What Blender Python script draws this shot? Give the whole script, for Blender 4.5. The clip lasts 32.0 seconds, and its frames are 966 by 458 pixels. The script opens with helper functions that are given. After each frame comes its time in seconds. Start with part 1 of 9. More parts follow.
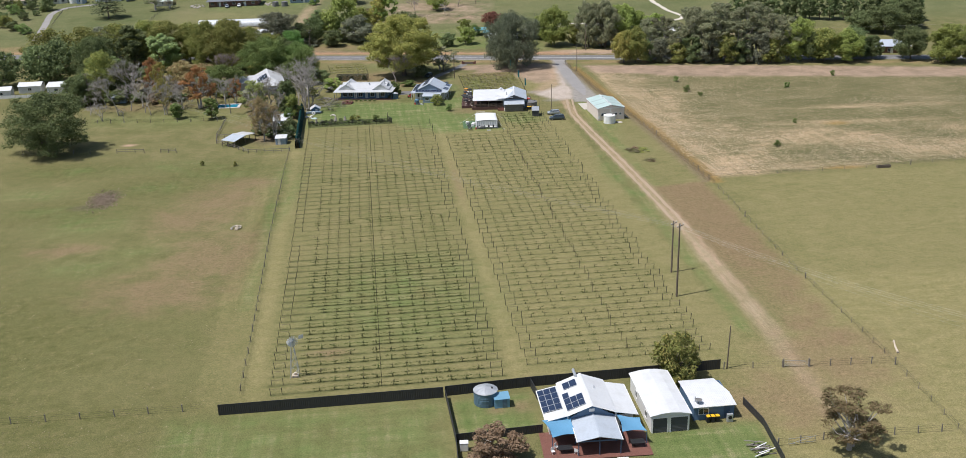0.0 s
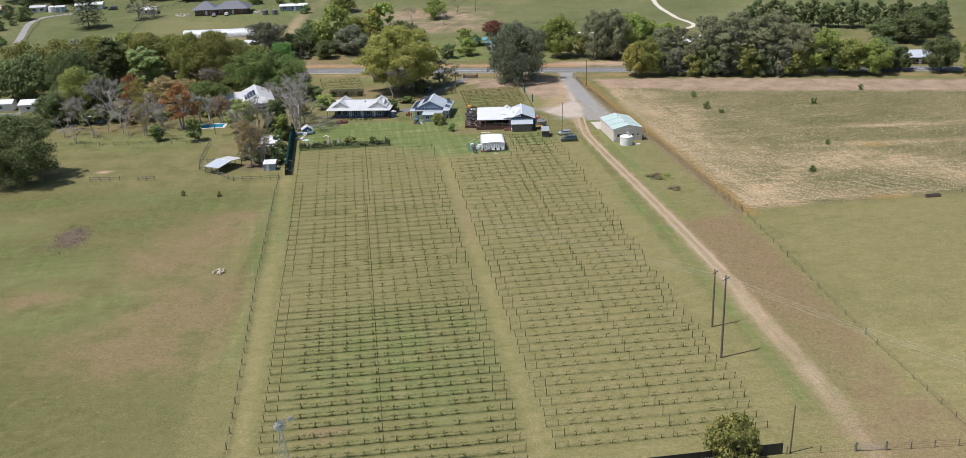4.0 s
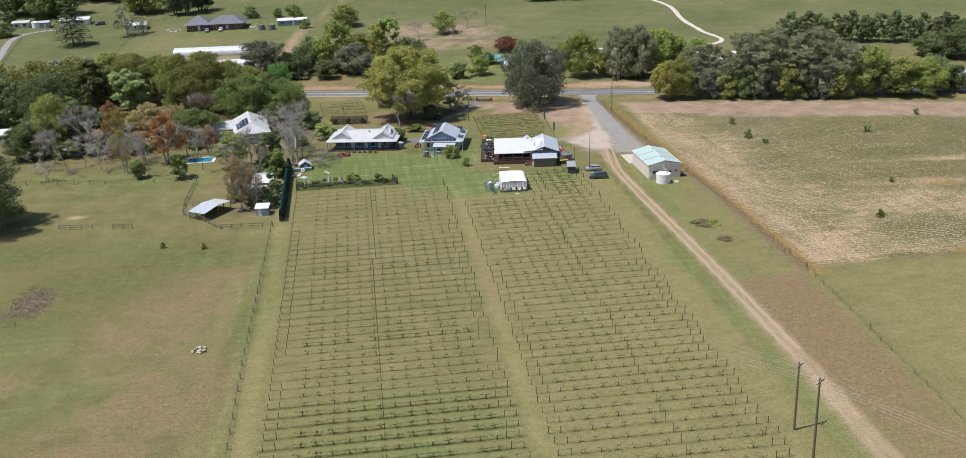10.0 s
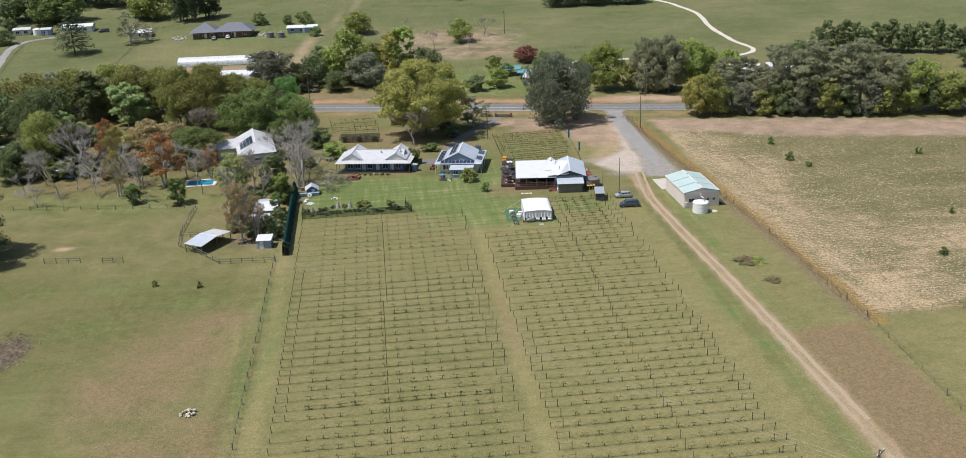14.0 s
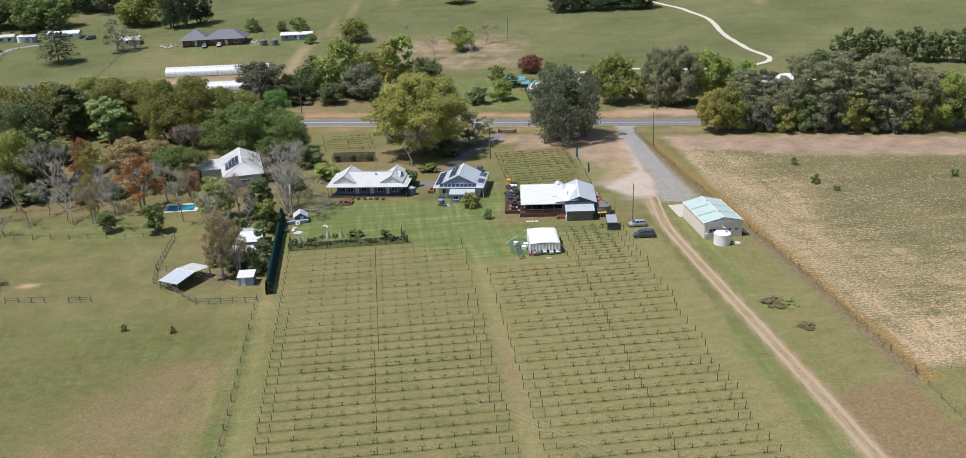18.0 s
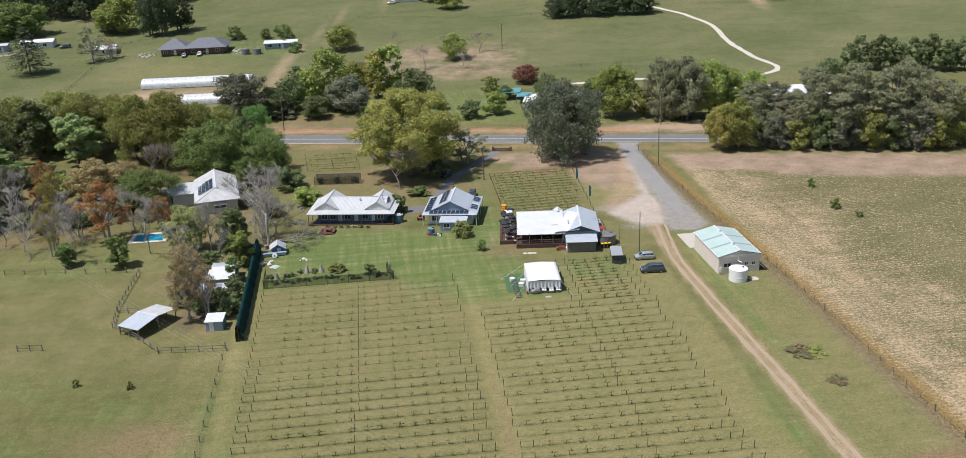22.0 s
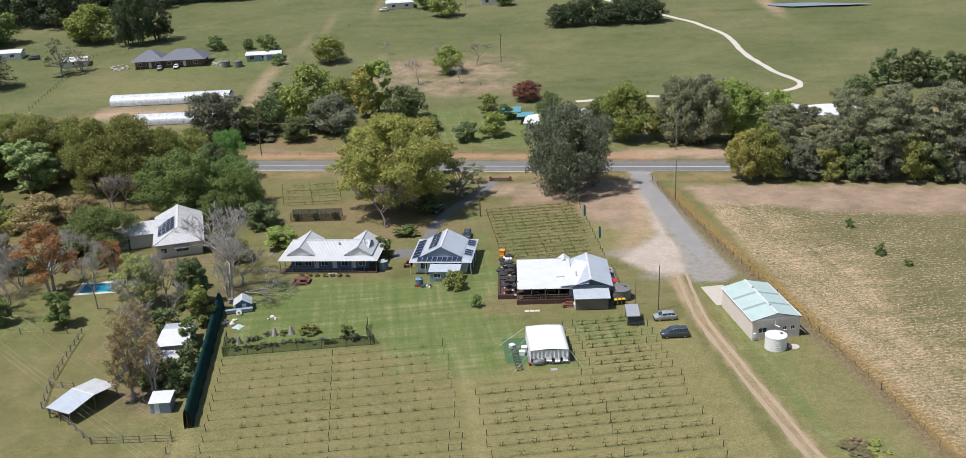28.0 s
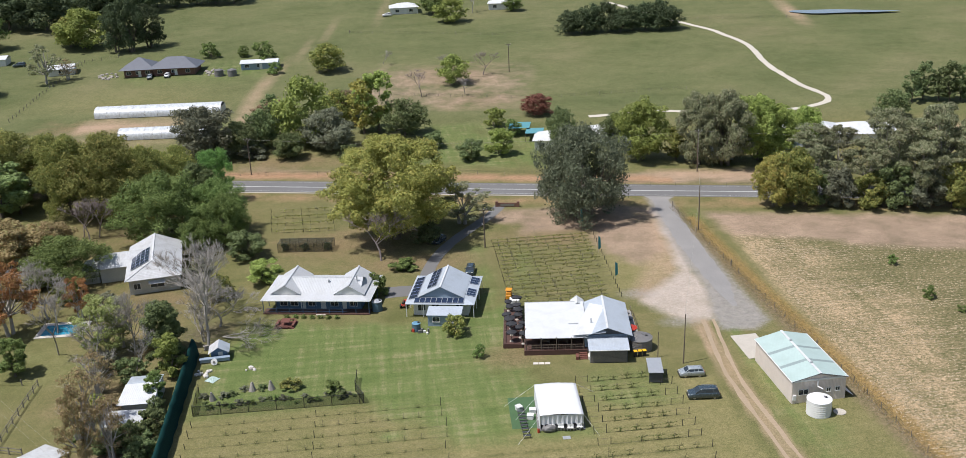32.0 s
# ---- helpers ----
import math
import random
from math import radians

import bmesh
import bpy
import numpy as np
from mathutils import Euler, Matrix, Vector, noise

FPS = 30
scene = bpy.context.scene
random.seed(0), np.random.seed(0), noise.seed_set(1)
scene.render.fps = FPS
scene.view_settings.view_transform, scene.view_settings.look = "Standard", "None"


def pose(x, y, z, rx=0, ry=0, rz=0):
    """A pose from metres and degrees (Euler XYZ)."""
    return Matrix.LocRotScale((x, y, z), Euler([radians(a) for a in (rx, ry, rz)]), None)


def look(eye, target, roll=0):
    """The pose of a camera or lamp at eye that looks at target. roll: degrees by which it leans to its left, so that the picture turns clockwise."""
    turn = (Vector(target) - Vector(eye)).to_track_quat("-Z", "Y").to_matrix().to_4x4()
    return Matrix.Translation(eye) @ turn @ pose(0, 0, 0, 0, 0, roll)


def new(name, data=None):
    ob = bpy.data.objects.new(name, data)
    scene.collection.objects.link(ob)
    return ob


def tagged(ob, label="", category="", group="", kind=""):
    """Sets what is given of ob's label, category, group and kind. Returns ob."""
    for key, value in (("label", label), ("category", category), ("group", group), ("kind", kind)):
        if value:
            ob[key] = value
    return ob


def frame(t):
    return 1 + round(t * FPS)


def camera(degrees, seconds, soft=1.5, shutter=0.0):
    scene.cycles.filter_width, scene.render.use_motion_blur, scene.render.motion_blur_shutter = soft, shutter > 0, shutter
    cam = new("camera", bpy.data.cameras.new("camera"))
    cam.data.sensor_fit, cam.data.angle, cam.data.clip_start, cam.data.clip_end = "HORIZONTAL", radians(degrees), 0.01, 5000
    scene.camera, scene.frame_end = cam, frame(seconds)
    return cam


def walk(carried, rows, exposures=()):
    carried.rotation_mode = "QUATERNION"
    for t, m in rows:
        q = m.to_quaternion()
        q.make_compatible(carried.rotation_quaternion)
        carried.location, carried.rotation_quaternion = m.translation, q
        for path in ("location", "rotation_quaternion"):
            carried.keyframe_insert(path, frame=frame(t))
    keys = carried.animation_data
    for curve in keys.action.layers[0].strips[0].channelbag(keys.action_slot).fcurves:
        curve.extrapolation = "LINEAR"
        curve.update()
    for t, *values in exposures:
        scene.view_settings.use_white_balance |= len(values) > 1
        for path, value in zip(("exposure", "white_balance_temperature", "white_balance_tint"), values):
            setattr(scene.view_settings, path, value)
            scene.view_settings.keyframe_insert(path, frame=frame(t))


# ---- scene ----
# Camera: a slow level flight north over the vineyard.
cam = camera(50, 32.0, soft=0.82)
PATH = [
    (0, (0.00, -0.00, 81.77), (0.52, 93.66, 46.73), -1.86),
    (1, (-0.79, 7.03, 81.54), (-0.02, 100.71, 46.56), -1.87),
    (2, (-1.61, 13.80, 81.36), (-0.67, 107.49, 46.41), -1.89),
    (3, (-2.51, 20.21, 81.31), (-1.49, 113.89, 46.36), -1.93),
    (3.5, (-2.95, 23.31, 81.15), (-1.82, 117.00, 46.19), -1.96),
    (5.5, (-4.59, 35.60, 81.14), (-3.44, 129.28, 46.20), -2.12),
    (6, (-4.94, 38.58, 81.26), (-3.86, 132.27, 46.31), -2.17),
    (7, (-5.53, 44.36, 81.10), (-4.45, 138.06, 46.20), -2.23),
    (8, (-5.95, 49.97, 80.97), (-4.84, 143.69, 46.12), -2.28),
    (9, (-6.26, 55.42, 80.96), (-5.21, 149.17, 46.19), -2.35),
    (10, (-6.60, 60.76, 80.92), (-5.71, 154.55, 46.24), -2.35),
    (11, (-6.97, 66.07, 80.85), (-6.38, 159.89, 46.24), -2.36),
    (12, (-7.26, 71.39, 81.04), (-6.96, 165.20, 46.41), -2.36),
    (13, (-7.52, 76.85, 81.12), (-7.54, 170.66, 46.48), -2.43),
    (14, (-7.73, 82.73, 81.10), (-8.18, 176.53, 46.42), -2.45),
    (14.5, (-7.76, 85.57, 81.12), (-8.34, 179.35, 46.39), -2.45),
    (16.5, (-7.61, 96.08, 81.12), (-8.51, 189.82, 46.31), -2.51),
    (17, (-7.54, 98.60, 81.19), (-8.43, 192.34, 46.38), -2.53),
    (18, (-7.35, 103.60, 81.27), (-8.09, 197.34, 46.47), -2.55),
    (19, (-7.16, 108.61, 81.29), (-7.66, 202.35, 46.46), -2.60),
    (20, (-7.03, 113.81, 81.19), (-7.43, 207.54, 46.36), -2.64),
    (21, (-6.95, 119.05, 81.03), (-7.26, 212.77, 46.16), -2.66),
    (22, (-6.88, 124.25, 81.12), (-7.10, 217.96, 46.22), -2.70),
    (23, (-6.77, 129.32, 81.15), (-6.80, 223.02, 46.22), -2.72),
    (24, (-6.57, 134.19, 81.06), (-6.47, 227.88, 46.10), -2.77),
    (25, (-6.30, 139.08, 80.94), (-6.08, 232.77, 45.96), -2.77),
    (25.5, (-6.16, 141.60, 80.90), (-5.90, 235.28, 45.91), -2.76),
    (27.5, (-5.69, 152.01, 80.70), (-5.84, 245.67, 45.65), -2.73),
    (28, (-5.59, 154.69, 80.50), (-5.82, 248.36, 45.48), -2.71),
    (29, (-5.42, 160.08, 80.43), (-6.04, 253.73, 45.39), -2.72),
    (30, (-5.20, 165.46, 80.24), (-6.03, 259.11, 45.20), -2.66),
    (31, (-4.95, 170.82, 80.01), (-5.88, 264.48, 44.97), -2.66),
    (32, (-4.70, 176.17, 79.84), (-5.70, 269.83, 44.81), -2.59),
]
walk(cam, [(t, look(eye, target, roll)) for t, eye, target, roll in PATH])

# Light: a high sun in the west-south-west and a clear sky.
SUN_UP, SUN_FROM = 64.5, 198.0   # degrees: height, and direction it comes from (0 = east, 90 = north)
sky_world = bpy.data.worlds.new("clear_sky")
sky_world.use_nodes = True
scene.world = sky_world
_n = sky_world.node_tree.nodes
_sky = _n.new("ShaderNodeTexSky")
_sky.sky_type, _sky.sun_disc = "NISHITA", False
_sky.sun_elevation, _sky.sun_rotation = radians(SUN_UP), radians(90 - SUN_FROM)
_sky.altitude, _sky.dust_density = 100, 1.5
sky_world.node_tree.links.new(_sky.outputs[0], _n["Background"].inputs[0])
_n["Background"].inputs[1].default_value = 0.105
sun_data = bpy.data.lights.new("sun", "SUN")
sun_data.energy, sun_data.angle, sun_data.color = 4.8, radians(0.53), (1.0, 0.965, 0.955)
sun_lamp = new("sun", sun_data)
_e, _a = radians(SUN_UP), radians(SUN_FROM)
sun_lamp.matrix_world = look((math.cos(_a) * math.cos(_e) * 300, math.sin(_a) * math.cos(_e) * 300 + 250, math.sin(_e) * 300), (0, 250, 0))

# ---- materials ----
def mat_new(name):
    m = bpy.data.materials.new(name)
    m.use_nodes = True
    return m, m.node_tree.nodes, m.node_tree.links, m.node_tree.nodes["Principled BSDF"]


def node(nodes, kind, **kw):
    n = nodes.new(kind)
    for k, v in kw.items():
        n.inputs[k].default_value = v
    return n


def ramp(nodes, links, src, stops):
    r = nodes.new("ShaderNodeValToRGB")
    el = r.color_ramp.elements
    while len(el) < len(stops):
        el.new(0.5)
    for e, (p, c) in zip(el, stops):
        e.position, e.color = p, (*c, 1) if len(c) == 3 else c
    links.new(src, r.inputs[0])
    return r.outputs[0]


def mixc(nodes, links, fac, a, b, kind="MIX"):
    n = nodes.new("ShaderNodeMix")
    n.data_type, n.blend_type = "RGBA", kind
    for sock, v in ((n.inputs[0], fac), (n.inputs[6], a), (n.inputs[7], b)):
        if isinstance(v, (int, float)):
            sock.default_value = v
        elif isinstance(v, tuple):
            sock.default_value = (*v, 1)
        else:
            links.new(v, sock)
    return n.outputs[2]


def mathn(nodes, links, op, a, b=0.0, clamp=False):
    n = nodes.new("ShaderNodeMath")
    n.operation, n.use_clamp = op, clamp
    for sock, v in zip(n.inputs, (a, b)):
        if isinstance(v, (int, float)):
            sock.default_value = v
        else:
            links.new(v, sock)
    return n.outputs[0]


def noise_out(nodes, links, coord, scale, detail=4, rough=0.55, stretch=None):
    if stretch:
        mp = nodes.new("ShaderNodeMapping")
        mp.inputs["Scale"].default_value = stretch
        links.new(coord, mp.inputs[0])
        coord = mp.outputs[0]
    n = node(nodes, "ShaderNodeTexNoise", Scale=scale, Detail=detail, Roughness=rough)
    links.new(coord, n.inputs["Vector"])
    return n.outputs[0]


def surface(name, colour, rough=0.7, metal=0.0, vary=0.18, grain=6.0, stain=0.5, bump=0.15, ribs=None, dirt=None, coat=0.0):
    """A painted or natural surface with grain, stains, an optional rib profile (axis, pitch) and dirt colour."""
    m, N, L, b = mat_new(name)
    co = N.new("ShaderNodeTexCoord").outputs["Object"]
    fine = noise_out(N, L, co, grain, 5, 0.65)
    big = noise_out(N, L, co, stain, 3, 0.6)
    lo, hi = tuple(c * (1 - vary) for c in colour), tuple(min(1, c * (1 + vary)) for c in colour)
    col = ramp(N, L, fine, [(0.3, lo), (0.7, hi)])
    if dirt:
        k = ramp(N, L, big, [(0.45, (0, 0, 0)), (0.75, (1, 1, 1))])
        col = mixc(N, L, mathn(N, L, "MULTIPLY", k, 0.55), col, dirt)
    else:
        col = mixc(N, L, 0.35, col, ramp(N, L, big, [(0.3, lo), (0.7, hi)]))
    rnd = N.new("ShaderNodeObjectInfo").outputs["Random"]
    col = mixc(N, L, mathn(N, L, "MULTIPLY", rnd, 0.25), col, lo)
    L.new(col, b.inputs["Base Color"])
    b.inputs["Metallic"].default_value = metal
    b.inputs["Coat Weight"].default_value = coat
    L.new(ramp(N, L, fine, [(0.2, (max(0, rough - 0.1),) * 3), (0.8, (min(1, rough + 0.1),) * 3)]), b.inputs["Roughness"])
    h = fine
    if ribs:
        w = node(N, "ShaderNodeTexWave", Scale=1.0 / ribs[1] * 0.314, Distortion=0.0)
        w.wave_type, w.bands_direction, w.wave_profile = "BANDS", ribs[0], "SIN"
        L.new(co, w.inputs[0])
        h = mathn(N, L, "ADD", mathn(N, L, "MULTIPLY", w.outputs["Fac"], 2.0), mathn(N, L, "MULTIPLY", fine, 0.3))
    bp = node(N, "ShaderNodeBump", Strength=bump, Distance=0.03)
    L.new(h, bp.inputs["Height"])
    L.new(bp.outputs[0], b.inputs["Normal"])
    return m


def leaf_mat(name, dark, light, other=None):
    """Leaves: each leaf clump takes its own tone, some let light through."""
    m, N, L, b = mat_new(name)
    isl = N.new("ShaderNodeNewGeometry").outputs["Random Per Island"]
    co = N.new("ShaderNodeTexCoord").outputs["Object"]
    stops = [(0.0, dark), (0.65, light)] + ([(0.9, other)] if other else [])
    col = ramp(N, L, isl, stops)
    patch = noise_out(N, L, co, 0.35, 3)
    col = mixc(N, L, ramp(N, L, patch, [(0.42, (0, 0, 0)), (0.62, (0.7, 0.7, 0.7))]), col, tuple(0.5 * (a + c) * 1.15 for a, c in zip(dark, light)))
    rnd = N.new("ShaderNodeObjectInfo").outputs["Random"]
    hs = node(N, "ShaderNodeHueSaturation", Fac=1.0, Saturation=0.91)
    L.new(mathn(N, L, "ADD", 0.79, mathn(N, L, "MULTIPLY", rnd, 0.4)), hs.inputs["Value"])
    L.new(mathn(N, L, "ADD", 0.488, mathn(N, L, "MULTIPLY", rnd, 0.024)), hs.inputs["Hue"])
    L.new(col, hs.inputs["Color"])
    L.new(hs.outputs[0], b.inputs["Base Color"])
    b.inputs["Roughness"].default_value = 0.7
    b.inputs["Specular IOR Level"].default_value = 0.15
    tr = N.new("ShaderNodeBsdfTranslucent")
    L.new(hs.outputs[0], tr.inputs[0])
    mx = node(N, "ShaderNodeMixShader", Fac=0.30)
    L.new(b.outputs[0], mx.inputs[1])
    L.new(tr.outputs[0], mx.inputs[2])
    L.new(mx.outputs[0], N["Material Output"].inputs[0])
    return m


def glassy(name, colour, rough=0.08, alpha=None):
    m, N, L, b = mat_new(name)
    co = N.new("ShaderNodeTexCoord").outputs["Object"]
    n = noise_out(N, L, co, 1.3, 3)
    L.new(ramp(N, L, n, [(0.3, tuple(c * 0.8 for c in colour)), (0.7, tuple(c * 1.2 for c in colour))]), b.inputs["Base Color"])
    b.inputs["Roughness"].default_value = rough
    b.inputs["Specular IOR Level"].default_value = 0.6
    if alpha is not None:
        b.inputs["Alpha"].default_value = alpha
    return m


def net_mat(name, colour, open_part):
    """Woven net or shade cloth: fine holes let part of the light through."""
    m, N, L, b = mat_new(name)
    co = N.new("ShaderNodeTexCoord").outputs["Object"]
    n = noise_out(N, L, co, 5.0, 4, 0.7)
    L.new(ramp(N, L, n, [(0.3, tuple(c * 0.7 for c in colour)), (0.7, tuple(c * 1.3 for c in colour))]), b.inputs["Base Color"])
    b.inputs["Roughness"].default_value = 0.9
    b.inputs["Specular IOR Level"].default_value = 0.08
    L.new(mathn(N, L, "ADD", 0.8 - open_part, mathn(N, L, "MULTIPLY", n, 0.4), True), b.inputs["Alpha"])
    return m


M = {}
M["roof_white"] = surface("roof_white", (0.63, 0.645, 0.655), 0.5, 0.0, 0.06, 3, 0.4, 0.45, ("Y", 0.3), (0.46, 0.46, 0.44))
M["roof_white_x"] = surface("roof_white_x", (0.63, 0.645, 0.655), 0.5, 0.0, 0.06, 3, 0.4, 0.45, ("X", 0.3), (0.46, 0.46, 0.44))
M["roof_grey"] = surface("roof_grey", (0.47, 0.52, 0.575), 0.4, 0.1, 0.08, 3, 0.4, 0.25, ("Y", 0.25), (0.33, 0.35, 0.36))
M["roof_grey_x"] = surface("roof_grey_x", (0.47, 0.52, 0.575), 0.4, 0.1, 0.08, 3, 0.4, 0.25, ("X", 0.25), (0.33, 0.35, 0.36))
M["roof_worn"] = surface("roof_worn", (0.50, 0.51, 0.52), 0.55, 0.0, 0.16, 2.5, 0.5, 0.4, ("Y", 0.3), (0.30, 0.29, 0.27))
M["roof_worn_x"] = surface("roof_worn_x", (0.50, 0.51, 0.52), 0.55, 0.0, 0.16, 2.5, 0.5, 0.4, ("X", 0.3), (0.30, 0.29, 0.27))
M["wall_pale"] = surface("wall_pale", (0.50, 0.50, 0.46), 0.7, 0.0, 0.1, 3, 0.6, 0.3, ("Z", 0.18), (0.38, 0.37, 0.33))
M["roof_green"] = surface("roof_green", (0.42, 0.53, 0.50), 0.5, 0.0, 0.05, 2, 0.3, 0.2, ("Y", 0.25), (0.33, 0.42, 0.39))
M["roof_skylight"] = surface("roof_skylight", (0.27, 0.33, 0.32), 0.4, 0.0, 0.1, 4, 0.5, 0.2, ("Y", 0.25))
M["roof_rust"] = surface("roof_rust", (0.42, 0.30, 0.27), 0.6, 0.0, 0.15, 4, 0.5, 0.3, ("X", 0.3), (0.30, 0.22, 0.19))
M["roof_dark"] = surface("roof_dark", (0.125, 0.135, 0.160), 0.6, 0.0, 0.2, 4, 0.5, 0.3, ("X", 0.3))
M["wall_cream"] = surface("wall_cream", (0.70, 0.62, 0.56), 0.6, 0.0, 0.05, 3, 0.6, 0.3, ("X", 0.22), (0.60, 0.53, 0.47))
M["wall_cream_y"] = surface("wall_cream_y", (0.70, 0.62, 0.56), 0.6, 0.0, 0.05, 3, 0.6, 0.3, ("Y", 0.22), (0.60, 0.53, 0.47))
M["wall_white"] = surface("wall_white", (0.7, 0.7, 0.68), 0.6, 0.0, 0.06, 3, 0.6, 0.3, ("Z", 0.18), (0.55, 0.53, 0.5))
M["wall_blue"] = surface("wall_blue", (0.09, 0.16, 0.26), 0.6, 0.0, 0.08, 3, 0.6, 0.3, ("Z", 0.18))
M["wall_bluegrey"] = surface("wall_bluegrey", (0.25, 0.32, 0.40), 0.6, 0.0, 0.08, 3, 0.6, 0.3, ("Z", 0.18))
M["wall_brick"] = surface("wall_brick", (0.175, 0.090, 0.066), 0.8, 0.0, 0.3, 8, 0.6, 0.3)
M["wall_dark"] = surface("wall_dark", (0.06, 0.065, 0.07), 0.7, 0.0, 0.3, 5, 0.6, 0.4, ("Z", 0.22))
M["trim"] = surface("trim", (0.72, 0.72, 0.70), 0.5, 0.0, 0.05, 5)
M["trim_blue"] = surface("trim_blue", (0.05, 0.09, 0.16), 0.5, 0.0, 0.1, 5)
M["fence_black"] = surface("fence_black", (0.028, 0.030, 0.036), 0.5, 0.0, 0.25, 3, 0.4, 0.5, ("X", 0.3), (0.06, 0.055, 0.05))
M["timber"] = surface("timber", (0.14, 0.11, 0.085), 0.85, 0.0, 0.3, 9, 0.8, 0.4)
M["timber_grey"] = surface("timber_grey", (0.20, 0.18, 0.155), 0.85, 0.0, 0.25, 9, 0.8, 0.4)
M["post_dark"] = surface("post_dark", (0.055, 0.050, 0.037), 0.85, 0.0, 0.3, 9, 0.8, 0.4)
M["deck"] = surface("deck", (0.18, 0.075, 0.055), 0.7, 0.0, 0.25, 6, 0.8, 0.3, ("Y", 0.14))
M["deck_dark"] = surface("deck_dark", (0.09, 0.045, 0.035), 0.7, 0.0, 0.25, 6, 0.8, 0.3, ("Y", 0.14))
M["metal"] = surface("metal", (0.55, 0.56, 0.57), 0.4, 0.8, 0.1, 6)
M["wire"] = surface("wire", (0.05, 0.05, 0.045), 0.6, 0.2, 0.1, 6)
M["cable"] = surface("cable", (0.34, 0.33, 0.28), 0.5, 0.0, 0.1, 6)
M["black"] = surface("black", (0.015, 0.015, 0.017), 0.6, 0.0, 0.2, 6)
M["umbrella_black"] = surface("umbrella_black", (0.030, 0.031, 0.035), 0.85, 0.0, 0.35, 3, 1.2, 0.5)
M["rubber"] = surface("rubber", (0.02, 0.02, 0.02), 0.8, 0.0, 0.2, 9)
M["tank_blue"] = surface("tank_blue", (0.085, 0.15, 0.20), 0.5, 0.0, 0.08, 3, 0.5, 0.5, ("Z", 0.2))
M["box_blue"] = surface("box_blue", (0.14, 0.30, 0.42), 0.5, 0.0, 0.08, 3, 0.5, 0.4, ("Z", 0.2))
M["galv"] = surface("galv", (0.50, 0.52, 0.54), 0.45, 0.5, 0.12, 4, 0.8, 0.3)
M["tank_white"] = surface("tank_white", (0.78, 0.78, 0.77), 0.45, 0.0, 0.04, 3, 0.5, 0.15, ("Z", 0.25), (0.6, 0.6, 0.57))
M["tank_grey"] = surface("tank_grey", (0.17, 0.165, 0.16), 0.5, 0.0, 0.1, 3, 0.5, 0.4, ("Z", 0.25))
M["canvas"] = surface("canvas", (0.66, 0.67, 0.68), 0.6, 0.0, 0.04, 4, 0.6, 0.4)
M["sail"] = surface("sail", (0.10, 0.27, 0.43), 0.7, 0.0, 0.12, 5, 0.6, 0.3)
M["teal_cloth"] = surface("teal_cloth", (0.09, 0.27, 0.31), 0.7, 0.0, 0.12, 5, 0.6, 0.3)
M["concrete"] = surface("concrete", (0.48, 0.44, 0.38), 0.85, 0.0, 0.1, 4, 0.4, 0.2, None, (0.38, 0.34, 0.28))
M["paving"] = surface("paving", (0.58, 0.54, 0.48), 0.8, 0.0, 0.12, 4, 0.4, 0.2)
M["asphalt"] = surface("asphalt", (0.150, 0.147, 0.143), 0.85, 0.0, 0.12, 7, 0.12, 0.25, None, (0.18, 0.18, 0.18))
M["gravel"] = surface("gravel", (0.258, 0.247, 0.236), 0.9, 0.0, 0.26, 4, 0.13, 0.5, None, (0.36, 0.34, 0.315))
M["rut"] = surface("rut", (0.350, 0.268, 0.182), 0.95, 0.0, 0.14, 2, 0.22, 0.3, None, (0.270, 0.215, 0.128))
M["gravel_pale"] = surface("gravel_pale", (0.52, 0.48, 0.41), 0.9, 0.0, 0.15, 4, 0.1, 0.4)
M["line_paint"] = surface("line_paint", (0.72, 0.72, 0.70), 0.6, 0.0, 0.15, 6)
M["water"] = glassy("water", (0.03, 0.28, 0.42), 0.05)
M["pond"] = glassy("pond", (0.20, 0.24, 0.27), 0.12)
M["window"] = glassy("window", (0.03, 0.04, 0.05), 0.06)
M["solar"] = glassy("solar", (0.022, 0.035, 0.07), 0.18)
M["yellow"] = surface("yellow", (0.75, 0.45, 0.02), 0.5, 0.0, 0.08, 5)
M["red"] = surface("red", (0.45, 0.04, 0.02), 0.5, 0.0, 0.15, 5)
M["orange"] = surface("orange", (0.70, 0.28, 0.02), 0.5, 0.0, 0.1, 5)
M["red_timber"] = surface("red_timber", (0.15, 0.058, 0.042), 0.7, 0.0, 0.2, 6)
M["paint_silver"] = surface("paint_silver", (0.36, 0.40, 0.42), 0.3, 0.25, 0.03, 3, coat=0.8)
M["paint_dark"] = surface("paint_dark", (0.055, 0.080, 0.100), 0.25, 0.3, 0.03, 3, coat=0.8)
M["lamp_glass"] = glassy("lamp_glass", (0.5, 0.5, 0.5), 0.1)
M["stone"] = surface("stone", (0.34, 0.31, 0.27), 0.9, 0.0, 0.25, 5, 0.8, 0.5)
M["stone_white"] = surface("stone_white", (0.66, 0.63, 0.58), 0.9, 0.0, 0.2, 5, 0.8, 0.5)
M["stone_pale"] = surface("stone_pale", (0.54, 0.46, 0.36), 0.9, 0.0, 0.2, 5, 0.8, 0.5)
M["pvc"] = glassy("pvc", (0.57, 0.595, 0.61), 0.35)
